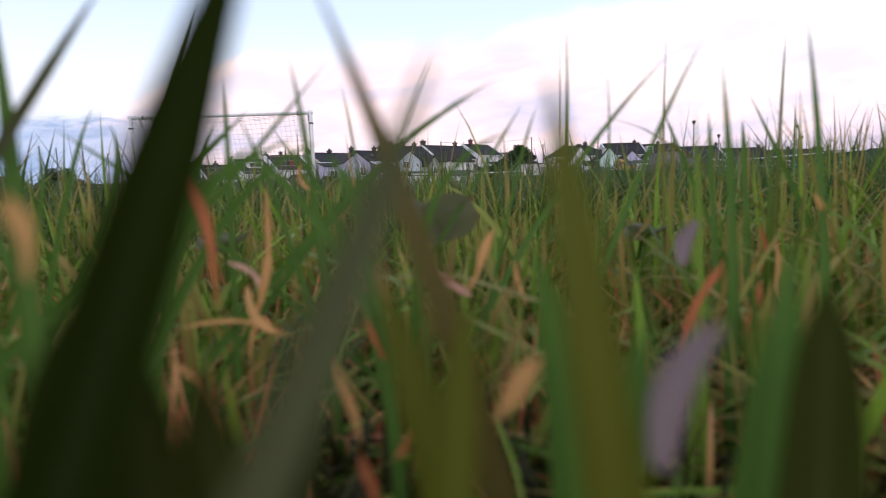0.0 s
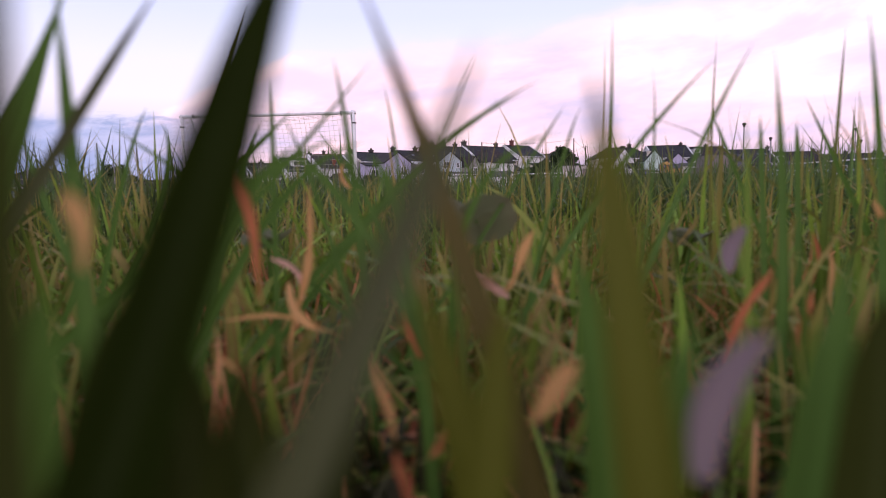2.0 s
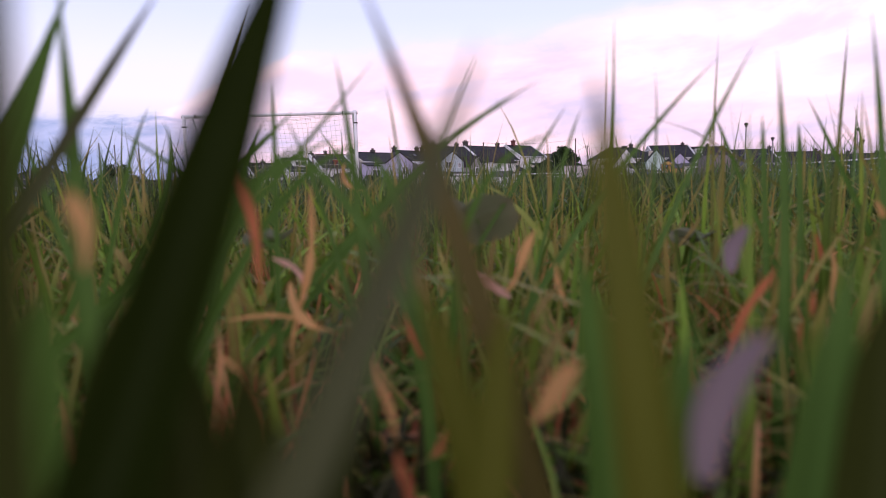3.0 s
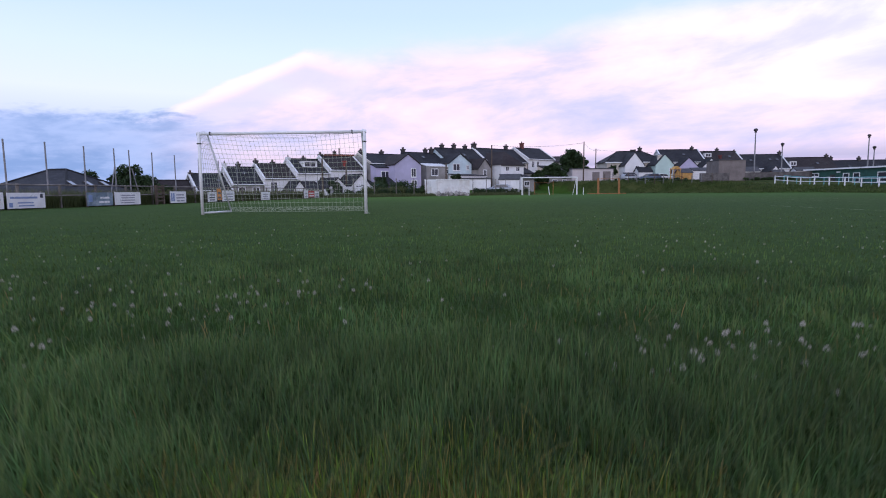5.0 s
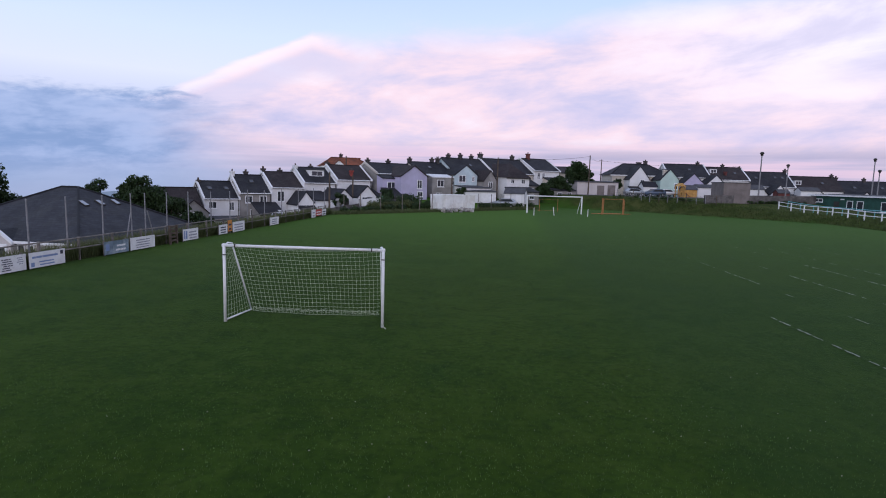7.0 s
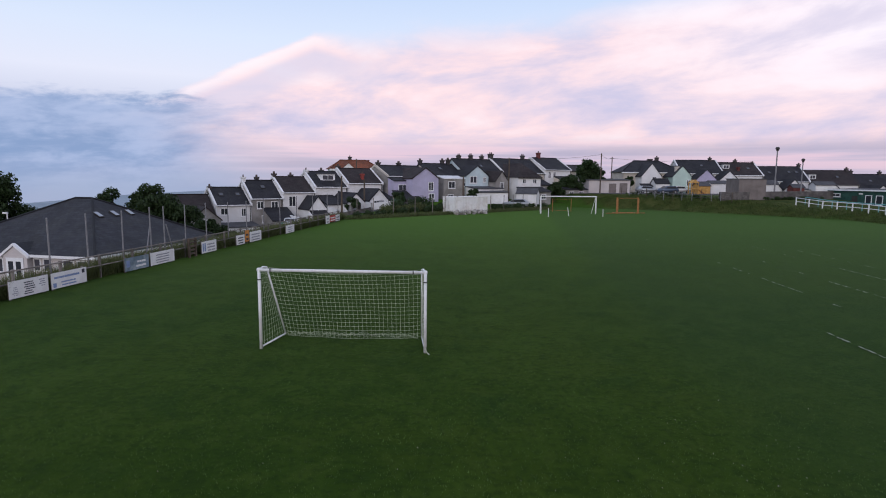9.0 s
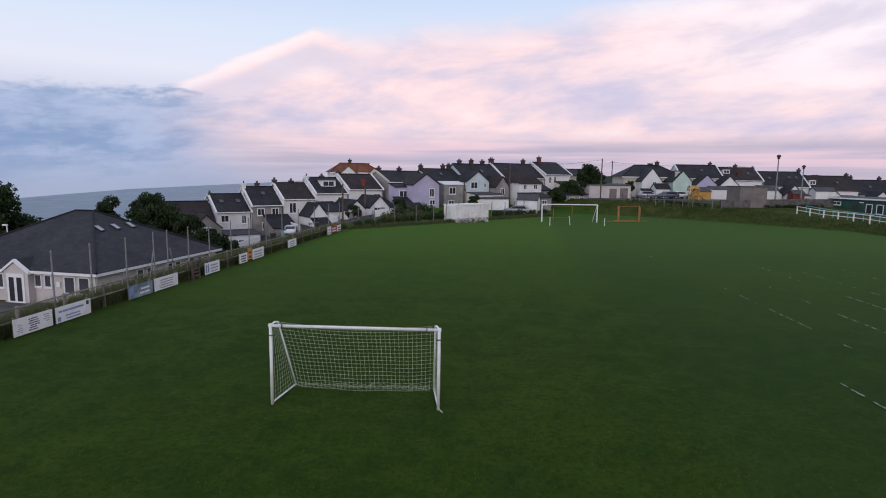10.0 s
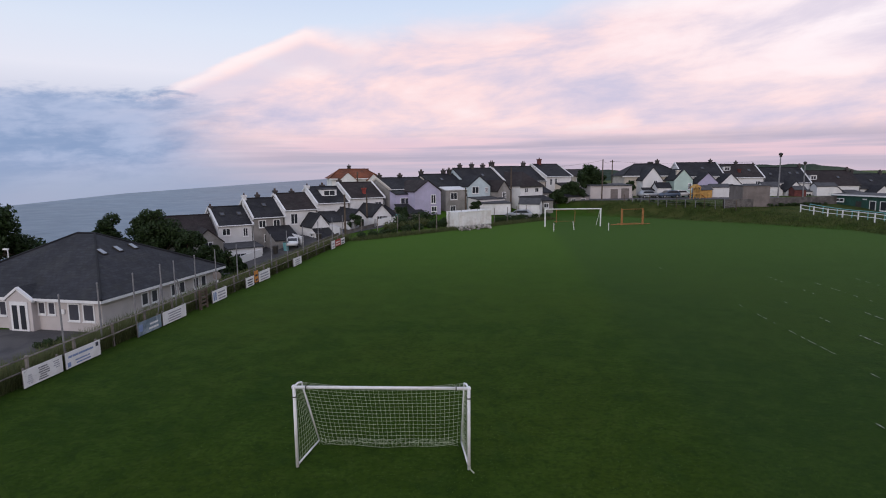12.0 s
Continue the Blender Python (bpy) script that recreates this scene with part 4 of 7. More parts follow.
def hip_wing(parent, c, w, y0, length, zb, ze, zr, wall, roof, wins=()):
    """A rear wing under a hipped roof."""
    y1 = y0 - length
    e = part("extension", box(bmesh.new(), c - w / 2, c + w / 2, y1, y0 + 0.3, zb, ze), wall, parent)
    bm = bmesh.new()
    a = [bm.verts.new(p) for p in ((c - w / 2 - 0.25, y1 - 0.25, ze - 0.03), (c + w / 2 + 0.25, y1 - 0.25, ze - 0.03), (c + w / 2 + 0.25, y0 + 2.0, ze - 0.03), (c - w / 2 - 0.25, y0 + 2.0, ze - 0.03))]
    r0, r1 = bm.verts.new((c, y1 + w * 0.42, zr)), bm.verts.new((c, y0 + 2.0, zr))
    for f in ((a[0], a[1], r0), (a[1], a[2], r1, r0), (a[3], a[0], r0, r1), (a[2], a[3], r1), (a[3], a[2], a[1], a[0])):
        bm.faces.new(f)
    part("extension_roof", slope_uv(bm), roof, e)
    part("fascia", box(bmesh.new(), c - w / 2 - 0.22, c + w / 2 + 0.22, y1 - 0.22, y1 - 0.16, ze - 0.2, ze - 0.04), frame_dark, e)
    for x, z, ww, hh in wins:
        window(e, x, y1, z, ww, hh)
    return e


def house(name, at, rz, L, D, zb, ze, zr, wall, roof, label, chimneys=(), wins=(), lights=(), verge=None, group="terraced houses"):
    """A house whose ridge runs L metres along its own x, front towards the pitch. Heights are above the datum."""
    h = thing(name, (at[0], at[1], 0.0), label, "house", group, rz)
    bm = prism(bmesh.new(), [(-D, zb), (D, zb), (D, ze), (0, zr), (-D, ze)], 0.0, L - 0.004, "x")
    part("wall", bm, wall, h)
    bm = roof_slab(bmesh.new(), L - 0.02, D, ze, zr)
    r = part("roof", slope_uv(bm), roof, h)
    part("ridge_tile", tube(bmesh.new(), (-0.1, 0, zr + 0.14), (L + 0.08, 0, zr + 0.14), 0.1, seg=8), roof, h)
    part("gutter", tube(bmesh.new(), (0, -D - 0.26, ze - 0.03), (L, -D - 0.26, ze - 0.03), 0.06, seg=6), frame_white if verge else frame_dark, h)
    part("downpipe", tube(bmesh.new(), (L - 0.15, -D - 0.06, zb), (L - 0.15, -D - 0.06, ze - 0.05), 0.045, seg=6), frame_dark, h)
    if verge:
        k = (zr - ze) / D
        for x in (-0.16, L - 0.12):
            o = [(-D - 0.22, ze - 0.22 * k - 0.02), (0, zr - 0.02), (D + 0.22, ze - 0.22 * k - 0.02), (D + 0.22, ze - 0.22 * k + 0.24), (0, zr + 0.26), (-D - 0.22, ze - 0.22 * k + 0.24)]
            part("verge", prism(bmesh.new(), o, x, x + 0.22, "x"), verge, h)
    for c in chimneys:
        chimney(h, *c)
    for x, z, w, hh in wins:
        window(h, x, -D, z, w, hh)
    for x, t in lights:
        skylight(h, x, D, ze, zr, t)
    return h


def on_street(s, off=0.0):
    x, y = street(s, off)
    return x, y


RZ = 36.5
# lower end, towards the sea
hh = house("terraced_house", on_street(-6.5, 0.5), RZ, 6.2, 4.0, -6.0, -0.6, 2.1, render_grey, slate_brown, "long low house with a dark brown slate roof", ())
extension(hh, 4.6, 3.2, -4.0, 2.2, -6.0, -0.5, 0.9, render_grey, slate_brown, [(4.6, -0.9, 0.8, 0.8)])
hh = house("terraced_house", on_street(0.0), RZ, 4.15, 3.5, -5.0, 1.0, 2.95, render_white, slate_dark, "white-rendered terraced house with dark slate roof and skylights",
           [(0.15, 0.0, 2.2, 3.45)], [(0.95, 0.25, 0.8, 0.7), (3.2, 0.1, 0.45, 0.9)], [(1.1, 0.55), (3.1, 0.55)], render_white)
extension(hh, 2.2, 4.0, -3.5, 3.0, -5.0, -1.5, -1.2, render_white, felt_grey, [(1.6, -2.5, 1.3, 0.8)], True)
hh = house("terraced_house", on_street(4.2), RZ, 3.95, 3.5, -4.0, 1.72, 3.85, render_grey, slate_dark, "grey-rendered terraced house with dark slate roof",
           [(0.1, 0.0, 3.0, 4.75, 0.5, 1.1, render_white, 1), (1.9, 0.3, 3.3, 4.7)], [(1.1, 0.95, 0.75, 0.75), (2.9, 0.95, 0.75, 0.75), (1.8, -0.8, 1.0, 0.8)], [(2.1, 0.6)], render_white)
extension(hh, 2.9, 3.0, -3.5, 3.6, -4.0, -0.9, 0.5, render_grey, slate_dark, (), True)
hh = house("terraced_house", on_street(8.2), RZ, 4.35, 3.5, -3.0, 2.45, 4.35, render_white, slate_brown, "cream terraced house with brown slate roof and rear wing",
           [(0.1, 0.0, 3.6, 5.2), (2.5, 0.4, 3.9, 5.0)], [(1.2, 1.35, 0.8, 1.2)], [], render_white)
extension(hh, 3.2, 2.3, -3.5, 3.6, -3.0, 0.5, 2.0, render_white, slate_dark, [(3.2, 0.0, 0.6, 0.7)])
extension(hh, 3.6, 2.9, -7.1, 2.4, -3.0, -1.0, 0.2, render_white, slate_dark, [], True)
hh = house("terraced_house", on_street(12.6), RZ, 4.6, 3.5, -2.5, 3.15, 5.1, render_white, slate_dark, "white terraced house with a wide white dormer",
           [(0.15, 0.0, 4.2, 5.75, 0.5, 1.1, render_white, 1), (2.6, 0.6, 4.6, 5.7)], [(3.5, 2.2, 0.7, 0.9)], [], render_white)
dormer(hh, 2.4, 3.5, 3.15, 5.1, 0.40, 2.1, 0.95)
extension(hh, 3.3, 2.6, -3.5, 5.2, -2.5, 1.2, 2.4, render_white, slate_dark, [(3.5, 0.9, 0.5, 0.8)])
extension(hh, 1.2, 2.2, -3.5, 3.4, -2.5, 0.9, 2.0, render_white, slate_dark, [], True)
hh = house("terraced_house", on_street(17.35), RZ, 5.3, 3.5, -2.0, 3.65, 5.6, render_white, slate_brown, "white terraced house with brown roof and red brick chimney",
           [(2.6, -2.6, 3.2, 5.4, 0.5, 0.6, brick_bright, 1), (0.3, 0.4, 5.0, 6.3)], [(4.3, 2.6, 0.9, 0.8)], [], render_white)
extension(hh, 2.0, 2.8, -3.5, 5.0, -2.0, 1.5, 2.9, render_white, slate_dark, [(1.6, 1.0, 0.7, 0.9)])
extension(hh, 4.3, 2.2, -3.5, 5.6, -2.0, 0.6, 2.4, render_white, slate_dark, [], True)
hh = house("terraced_house", on_street(23.5), RZ, 7.6, 3.6, -1.0, 4.7, 6.15, render_grey, slate_dark, "stone-gabled terraced house with pale lilac rear wall",
           [(0.4, 0.0, 5.6, 7.0), (4.1, 0.3, 5.8, 6.95)], [(5.4, 3.4, 0.8, 0.9)], [], render_cream)
extension(hh, 1.5, 3.0, -3.6, 1.6, -1.0, 4.0, 4.5, render_lilac, slate_dark, [(1.5, 3.1, 1.3, 0.75)], True)
extension(hh, 4.2, 4.4, -3.6, 3.4, -1.0, 4.4, 5.85, render_lilac, slate_brown, [(5.1, 3.3, 0.7, 1.1), (5.2, 1.9, 0.8, 0.6)])
extension(hh, 1.4, 3.2, -5.2, 2.6, -1.0, 1.4, 2.6, render_grey, slate_dark, [], True)
hh = house("terraced_house", on_street(31.2), RZ, 6.2, 3.6, -1.0, 4.6, 6.6, render_grey, slate_dark, "grey rendered house with white-framed windows",
           [(0.2, 0.2, 6.0, 7.5), (5.4, 0.0, 6.0, 7.8), (4.5, 0.3, 6.2, 7.6)], [], [(2.9, 0.6)], None)
extension(hh, 3.5, 5.2, -3.6, 1.6, -1.0, 4.35, 4.75, render_grey, frame_white, [(2.4, 3.5, 1.1, 0.9), (5.0, 3.6, 0.7, 0.5), (2.2, 1.6, 0.9, 0.8)], True)
hh = house("terraced_house", on_street(37.4), RZ, 8.0, 3.6, -1.0, 5.2, 7.5, render_blue, slate_dark, "pale blue gabled house with dark slate roof",
           [(1.5, 0.2, 6.8, 8.5), (3.8, 0.0, 6.9, 8.6), (6.3, 0.2, 6.9, 8.5)], [], [(4.6, 0.5)], None)
extension(hh, 0.9, 4.4, -3.6, 1.9, -1.0, 4.85, 6.35, render_blue, slate_dark, [(0.1, 4.3, 1.2, 0.9), (2.3, 4.3, 0.4, 0.6)])
extension(hh, 1.4, 5.4, -5.2, 2.6, -1.0, 2.9, 3.2, render_white, felt_grey, [(0.4, 2.1, 0.9, 0.6), (2.2, 2.1, 0.9, 0.6)], True)
extension(hh, 4.6, 2.6, -3.6, 3.4, -1.0, 4.1, 5.6, render_grey, slate_brown, [(4.6, 3.4, 0.6, 0.9)])
hh = house("terraced_house", on_street(45.4), RZ, 9.4, 3.6, -1.0, 5.4, 7.75, render_cream, slate_dark, "cream house under a long dark slate roof",
           [(0.1, 0.0, 7.0, 9.0, 0.7, 1.1), (7.6, 0.2, 7.1, 8.9)], [], [(2.2, 0.55), (5.2, 0.5)], render_white)
hip_wing(hh, 1.6, 4.9, -3.6, 4.4, -1.0, 4.75, 7.0, render_white, slate_brown, [(2.7, 4.1, 0.7, 0.6), (0.4, 4.1, 0.6, 0.6)])
extension(hh, 1.5, 5.4, -8.0, 2.2, -1.0, 2.4, 3.1, render_grey, slate_dark, [(0.2, 1.7, 0.9, 0.6), (2.6, 1.7, 0.9, 0.6)], True)
extension(hh, 6.4, 3.4, -3.6, 2.8, -1.0, 3.4, 4.6, render_grey, slate_dark, [(6.2, 2.6, 0.8, 0.8)], True)
hh = house("terraced_house", on_street(54.8), RZ, 6.6, 3.6, -1.0, 6.1, 8.15, render_white, slate_dark, "white gabled end house with red brick chimney",
           [(1.9, 0.0, 7.4, 9.6, 0.6, 0.9, brick_red, 1)], [(1.2, 5.2, 0.5, 1.0), (2.4, 5.2, 0.5, 1.0)], [], render_white)
extension(hh, 4.2, 3.8, -3.6, 2.6, -1.0, 4.0, 4.9, render_cream, slate_dark, [(4.2, 3.2, 0.9, 0.7)], True)
extension(hh, 2.6, 5.6, -6.2, 2.4, -1.0, 2.7, 3.5, render_grey, slate_dark, [(1.4, 2.0, 1.0, 0.7), (3.8, 2.0, 1.0, 0.7)], True)
hh = house("terraced_house", (18.2, 114.0), 2.0, 6.4, 3.4, 0.5, 6.05, 7.15, render_cream, slate_brown, "buff house with a low brown roof", (), [(1.5, 5.2, 0.8, 0.8), (4.5, 5.2, 0.8, 0.8)], [], None)


def hipped_house(name, x, y, rz, Wd, Dp, zb, ze, zr, ridge, wall, roof, label, group=""):
    h = thing(name, (x, y, 0.0), label, "house", group, rz)
    part("wall", box(bmesh.new(), -Wd / 2, Wd / 2, -Dp / 2, Dp / 2, zb, ze), wall, h)
    bm = bmesh.new()
    o = 0.45
    a = [bm.verts.new(p) for p in ((-Wd / 2 - o, -Dp / 2 - o, ze - 0.05), (Wd / 2 + o, -Dp / 2 - o, ze - 0.05), (Wd / 2 + o, Dp / 2 + o, ze - 0.05), (-Wd / 2 - o, Dp / 2 + o, ze - 0.05))]
    r0, r1 = bm.verts.new((-ridge / 2, 0, zr)), bm.verts.new((ridge / 2, 0, zr))
    bm.faces.new((a[0], a[1], r1, r0))
    bm.faces.new((a[1], a[2], r1))
    bm.faces.new((a[2], a[3], r0, r1))
    bm.faces.new((a[3], a[0], r0))
    bm.faces.new(a)
    part("roof", slope_uv(bm), roof, h)
    bm = bmesh.new()
    for p, q in (((-Wd / 2 - o, -Dp / 2 - o), (Wd / 2 + o, -Dp / 2 - o)), ((Wd / 2 + o, -Dp / 2 - o), (Wd / 2 + o, Dp / 2 + o))):
        box(bm, p[0] - 0.02, q[0] + 0.02, p[1] - 0.02, q[1] + 0.02, ze - 0.24, ze - 0.056)
    part("fascia", bm, frame_white, h)
    for k, c in enumerate(((a0, r) for a0, r in (((-Wd / 2 - o, -Dp / 2 - o, ze), (-ridge / 2, 0, zr)), ((Wd / 2 + o, -Dp / 2 - o, ze), (ridge / 2, 0, zr)), ((Wd / 2 + o, Dp / 2 + o, ze), (ridge / 2, 0, zr)))))  :
        part("hip_tile", tube(bmesh.new(), c[0], c[1], 0.09, seg=6), roof, h)
    part("ridge_tile", tube(bmesh.new(), (-ridge / 2, 0, zr), (ridge / 2, 0, zr), 0.1, seg=6), roof, h)
    return h


# red-roofed villa behind the terrace
hh = hipped_house("villa", -20.3, 108.0, 20.0, 8.8, 6.0, -1.0, 6.1, 7.75, 5.0, render_white, tile_orange, "white villa with an orange clay-tile hipped roof")
chimney(hh, -0.6, 0.2, 7.0, 8.7, 0.75, 0.75, brick_chimney, 1)
chimney(hh, 2.9, 0.0, 6.6, 8.1, 0.4, 0.4, brick_red, 0)
extension(hh, -1.6, 3.4, -2.9, 1.2, -1.0, 5.6, 7.1, render_white, tile_orange, [(-1.8, 4.4, 0.9, 0.9)])
extension(hh, 3.2, 2.2, -2.9, 0.8, -1.0, 5.7, 6.8, render_white, tile_orange, [(2.6, 4.4, 0.7, 0.9)])


def bungalow():
    """The large hipped bungalow below the fence, with porch, windows, roof lights."""
    Wd, Dp, zb, ze, zr = 14.0, 13.2, -3.6, -0.95, 2.6
    a = radians(-11.0)
    cx, cy = -25.3 - (Wd / 2) * math.cos(a) - (Dp / 2) * math.sin(a), 37.0 - (Wd / 2) * math.sin(a) + (Dp / 2) * math.cos(a)
    h = hipped_house("bungalow", cx, cy, -11.0, Wd, Dp, zb, ze, zr, 1.6, render_pink, slate_bungalow, "large pale pink bungalow with dark hipped slate roof")
    f = -Dp / 2
    for x in (Wd / 2 - 1.0, Wd / 2 - 2.15):
        window(h, x, f, -1.95, 0.75, 1.05, mullions=0, pane=pane_blind)
    for x in (Wd / 2 - 3.9, Wd / 2 - 4.7):
        window(h, x, f, -1.75, 0.45, 0.75, mullions=0, pane=pane_blind)
    for x in (-0.9, -1.7, -4.0, -5.2):
        window(h, x, f, -1.9, 0.5, 0.9, mullions=0, pane=pane_blind)
    for y in (-2.6, -1.6, 0.6, 1.6, 3.4, 4.4):
        window(h, y, Wd / 2, -1.85, 0.55, 0.8, axis="right", mullions=0, pane=pane_blind)
    # porch gable with glazed double door
    c = Wd / 2 - 6.0
    bm = prism(bmesh.new(), [(c - 1.0, zb), (c + 1.0, zb), (c + 1.0, -1.15), (c, -0.45), (c - 1.0, -1.15)], f - 0.5, f + 0.3, "y")
    p = part("porch", bm, render_pink, h)
    o = [(c - 1.2, -1.26), (c, -0.42), (c + 1.2, -1.26), (c + 1.2, -1.08), (c, -0.24), (c - 1.2, -1.08)]
    part("porch_verge", prism(bmesh.new(), o, f - 0.62, f - 0.40, "y"), frame_white, p)
    part("porch_roof", slope_uv(prism(bmesh.new(), o, f - 0.39, f + 1.6, "y")), slate_bungalow, p)
    bm = box(bmesh.new(), c - 0.72, c + 0.72, f - 0.56, f - 0.505, zb + 0.1, -1.25)
    d = part("door", bm, frame_white, h, "white glazed double door")
    for x0, x1 in ((c - 0.52, c - 0.12), (c + 0.12, c + 0.52)):
        part("pane", box(bmesh.new(), x0, x1, f - 0.585, f - 0.565, zb + 0.45, -1.5), pane_dark, d)
    run = Wd / 2 - 0.8
    for y in (-1.9, -0.3, 1.3):
        t = 0.66
        al = math.atan2(zr - ze, run)
        # lights sit on the slope that faces the pitch
        m = Matrix.Translation((Wd / 2 + 0.45 - (run + 0.45) * t, y, ze + (zr - ze) * t + 0.05)) @ Matrix.Rotation(al, 4, "Y") @ Matrix.Rotation(radians(90), 4, "Z")
        bm = bmesh.new()
        bmesh.ops.create_cube(bm, size=1, matrix=m @ Matrix.Diagonal((0.46, 0.74, 0.1, 1)))
        s = part("skylight", bm, frame_dark, h)
        bm = bmesh.new()
        bmesh.ops.create_cube(bm, size=1, matrix=m @ Matrix.Translation((0, 0, 0.056)) @ Matrix.Diagonal((0.37, 0.64, 0.012, 1)))
        part("pane", bm, pane_sky, s)
    part("alarm_box", box(bmesh.new(), Wd / 2 - 3.15, Wd / 2 - 2.85, f - 0.12, f - 0.005, -2.1, -1.75, 0.02), frame_white, h)
    part("downpipe", tube(bmesh.new(), (Wd / 2 - 0.08, f - 0.06, zb), (Wd / 2 - 0.08, f - 0.06, ze), 0.04, seg=6), frame_white, h)
    return h


bungalow()

# upper row, beyond the bank
hh = hipped_house("end_house", 37.3, 115.5, 0.0, 11.0, 8.0, 0.5, 6.05, 8.3, 5.0, render_cream, slate_dark, "pale rendered end house with a hipped slate roof", "upper row")
chimney(hh, 2.2, 0.2, 7.6, 9.3, 0.9, 0.7)
chimney(hh, 1.0, 0.6, 7.8, 8.9, 1.2, 0.6, brick_chimney, 0)
extension(hh, -1.3, 3.7, -4.0, 3.6, 0.5, 5.2, 7.5, render_white, slate_dark, [(-0.8, 4.6, 0.6, 0.9)])
extension(hh, -1.2, 4.4, -7.6, 1.4, 0.5, 3.2, 3.7, render_white, slate_dark, [(-2.2, 2.6, 0.9, 0.7), (0.0, 2.6, 0.7, 0.7)], True)
hh = house("upper_house", (42.4, 114.0), 0.0, 8.0, 4.0, 0.5, 5.8, 8.3, render_white, slate_dark, "white upper-row house with a mint-green rear wing",
           [(6.9, 0.0, 7.5, 9.2)], [(5.0, 4.6, 0.8, 1.0)], [(4.6, 0.55)], render_white, "upper row")
extension(hh, -1.2, 3.4, -4.0, 3.4, 0.5, 5.2, 7.1, render_mint, slate_dark, [(0.0, 4.0, 0.5, 1.0)])
chimney(hh, -1.9, -6.4, 5.8, 7.3, 0.9, 0.6, render_cream, 0)
extension(hh, 3.3, 3.8, -4.0, 3.4, 0.5, 4.6, 6.4, render_lilac, slate_dark, [(4.4, 3.4, 0.4, 0.8)])
hh = house("upper_house", (50.5, 114.0), 0.0, 7.4, 4.0, 0.5, 5.5, 7.9, render_white, slate_brown, "white upper-row house with brown roof and small dormer",
           [(3.8, 0.0, 7.2, 8.8), (7.2, 0.0, 7.0, 8.3), (3.3, -2.5, 6.0, 7.4, 0.6, 0.6, brick_red, 0)], [(6.2, 4.3, 0.7, 0.9)], [(5.4, 0.5)], render_white, "upper row")
dormer(hh, 1.2, 4.0, 5.5, 7.9, 0.5, 1.3, 0.9)
extension(hh, -0.6, 3.8, -4.0, 3.4, 0.5, 4.4, 6.2, render_white, slate_dark, [(0.3, 3.6, 0.6, 0.8)])
hh = house("upper_house", (58.1, 114.5), -2.0, 9.0, 4.0, 0.0, 4.4, 7.2, render_white, slate_dark, "low white upper-row house with skylights in a dark roof",
           [(8.8, 0.0, 6.6, 8.1)], [(2.2, 3.4, 1.0, 0.9), (5.2, 3.5, 0.6, 0.6)], [(2.4, 0.55), (6.2, 0.6), (7.6, 0.6)], render_white, "upper row")
extension(hh, 4.2, 3.4, -4.0, 3.6, 0.0, 2.9, 4.7, render_white, slate_dark, [(4.2, 2.0, 0.8, 0.7)])
extension(hh, 0.9, 2.8, -4.0, 3.0, 0.0, 3.0, 4.2, render_white, slate_dark, [(0.9, 2.2, 0.8, 0.7)])
extension(hh, 7.2, 2.6, -4.0, 2.6, 0.0, 2.8, 3.0, render_white, felt_grey, [(7.2, 2.1, 0.8, 0.6)], True)
hh = house("upper_house", (67.2, 114.2), -5.0, 9.0, 4.0, -0.5, 3.9, 6.5, render_white, slate_brown, "grey upper-row house with small white dormer",
           [(8.6, 0.0, 6.0, 7.3)], [(2.0, 3.1, 0.8, 0.8), (5.0, 3.1, 0.8, 0.8)], [(6.0, 0.5)], None, "upper row")
dormer(hh, 1.2, 4.0, 3.9, 6.5, 0.35, 1.2, 1.0)
extension(hh, 2.4, 3.0, -4.0, 3.4, -0.5, 2.9, 4.2, render_white, slate_dark, [(2.4, 2.2, 0.7, 0.7)])
extension(hh, 6.2, 3.0, -4.0, 3.0, -0.5, 2.6, 2.9, render_white, felt_grey, [(6.2, 2.0, 0.9, 0.6)], True)
hh = house("upper_house", (76.2, 113.4), -6.0, 12.0, 4.0, -1.0, 3.2, 5.8, render_white, slate_dark, "white upper-row house at the far end of the row",
           [(0.4, 0.0, 5.4, 6.9), (5.6, 0.0, 5.4, 6.7), (11.0, 0.0, 5.2, 6.6)], [(2.0, 2.4, 0.8, 0.8), (6.0, 2.4, 0.8, 0.8)], [(3.0, 0.5), (8.0, 0.5)], None, "upper row")
extension(hh, 2.2, 3.0, -4.0, 3.4, -1.0, 2.4, 3.8, render_white, slate_dark, [(2.2, 1.7, 0.7, 0.7)])
extension(hh, 7.6, 3.4, -4.0, 3.4, -1.0, 2.4, 3.8, render_blue, slate_dark, [(7.6, 1.7, 0.7, 0.7)])
hh = house("upper_house", (88.2, 112.2), -6.0, 14.0, 4.0, -1.5, 2.6, 5.2, render_white, slate_dark, "white house where the upper row runs on downhill",
           [(0.4, 0.0, 4.8, 6.3), (7.0, 0.0, 4.8, 6.2)], [(3.0, 1.8, 0.8, 0.8), (9.0, 1.8, 0.8, 0.8)], [], None, "upper row")


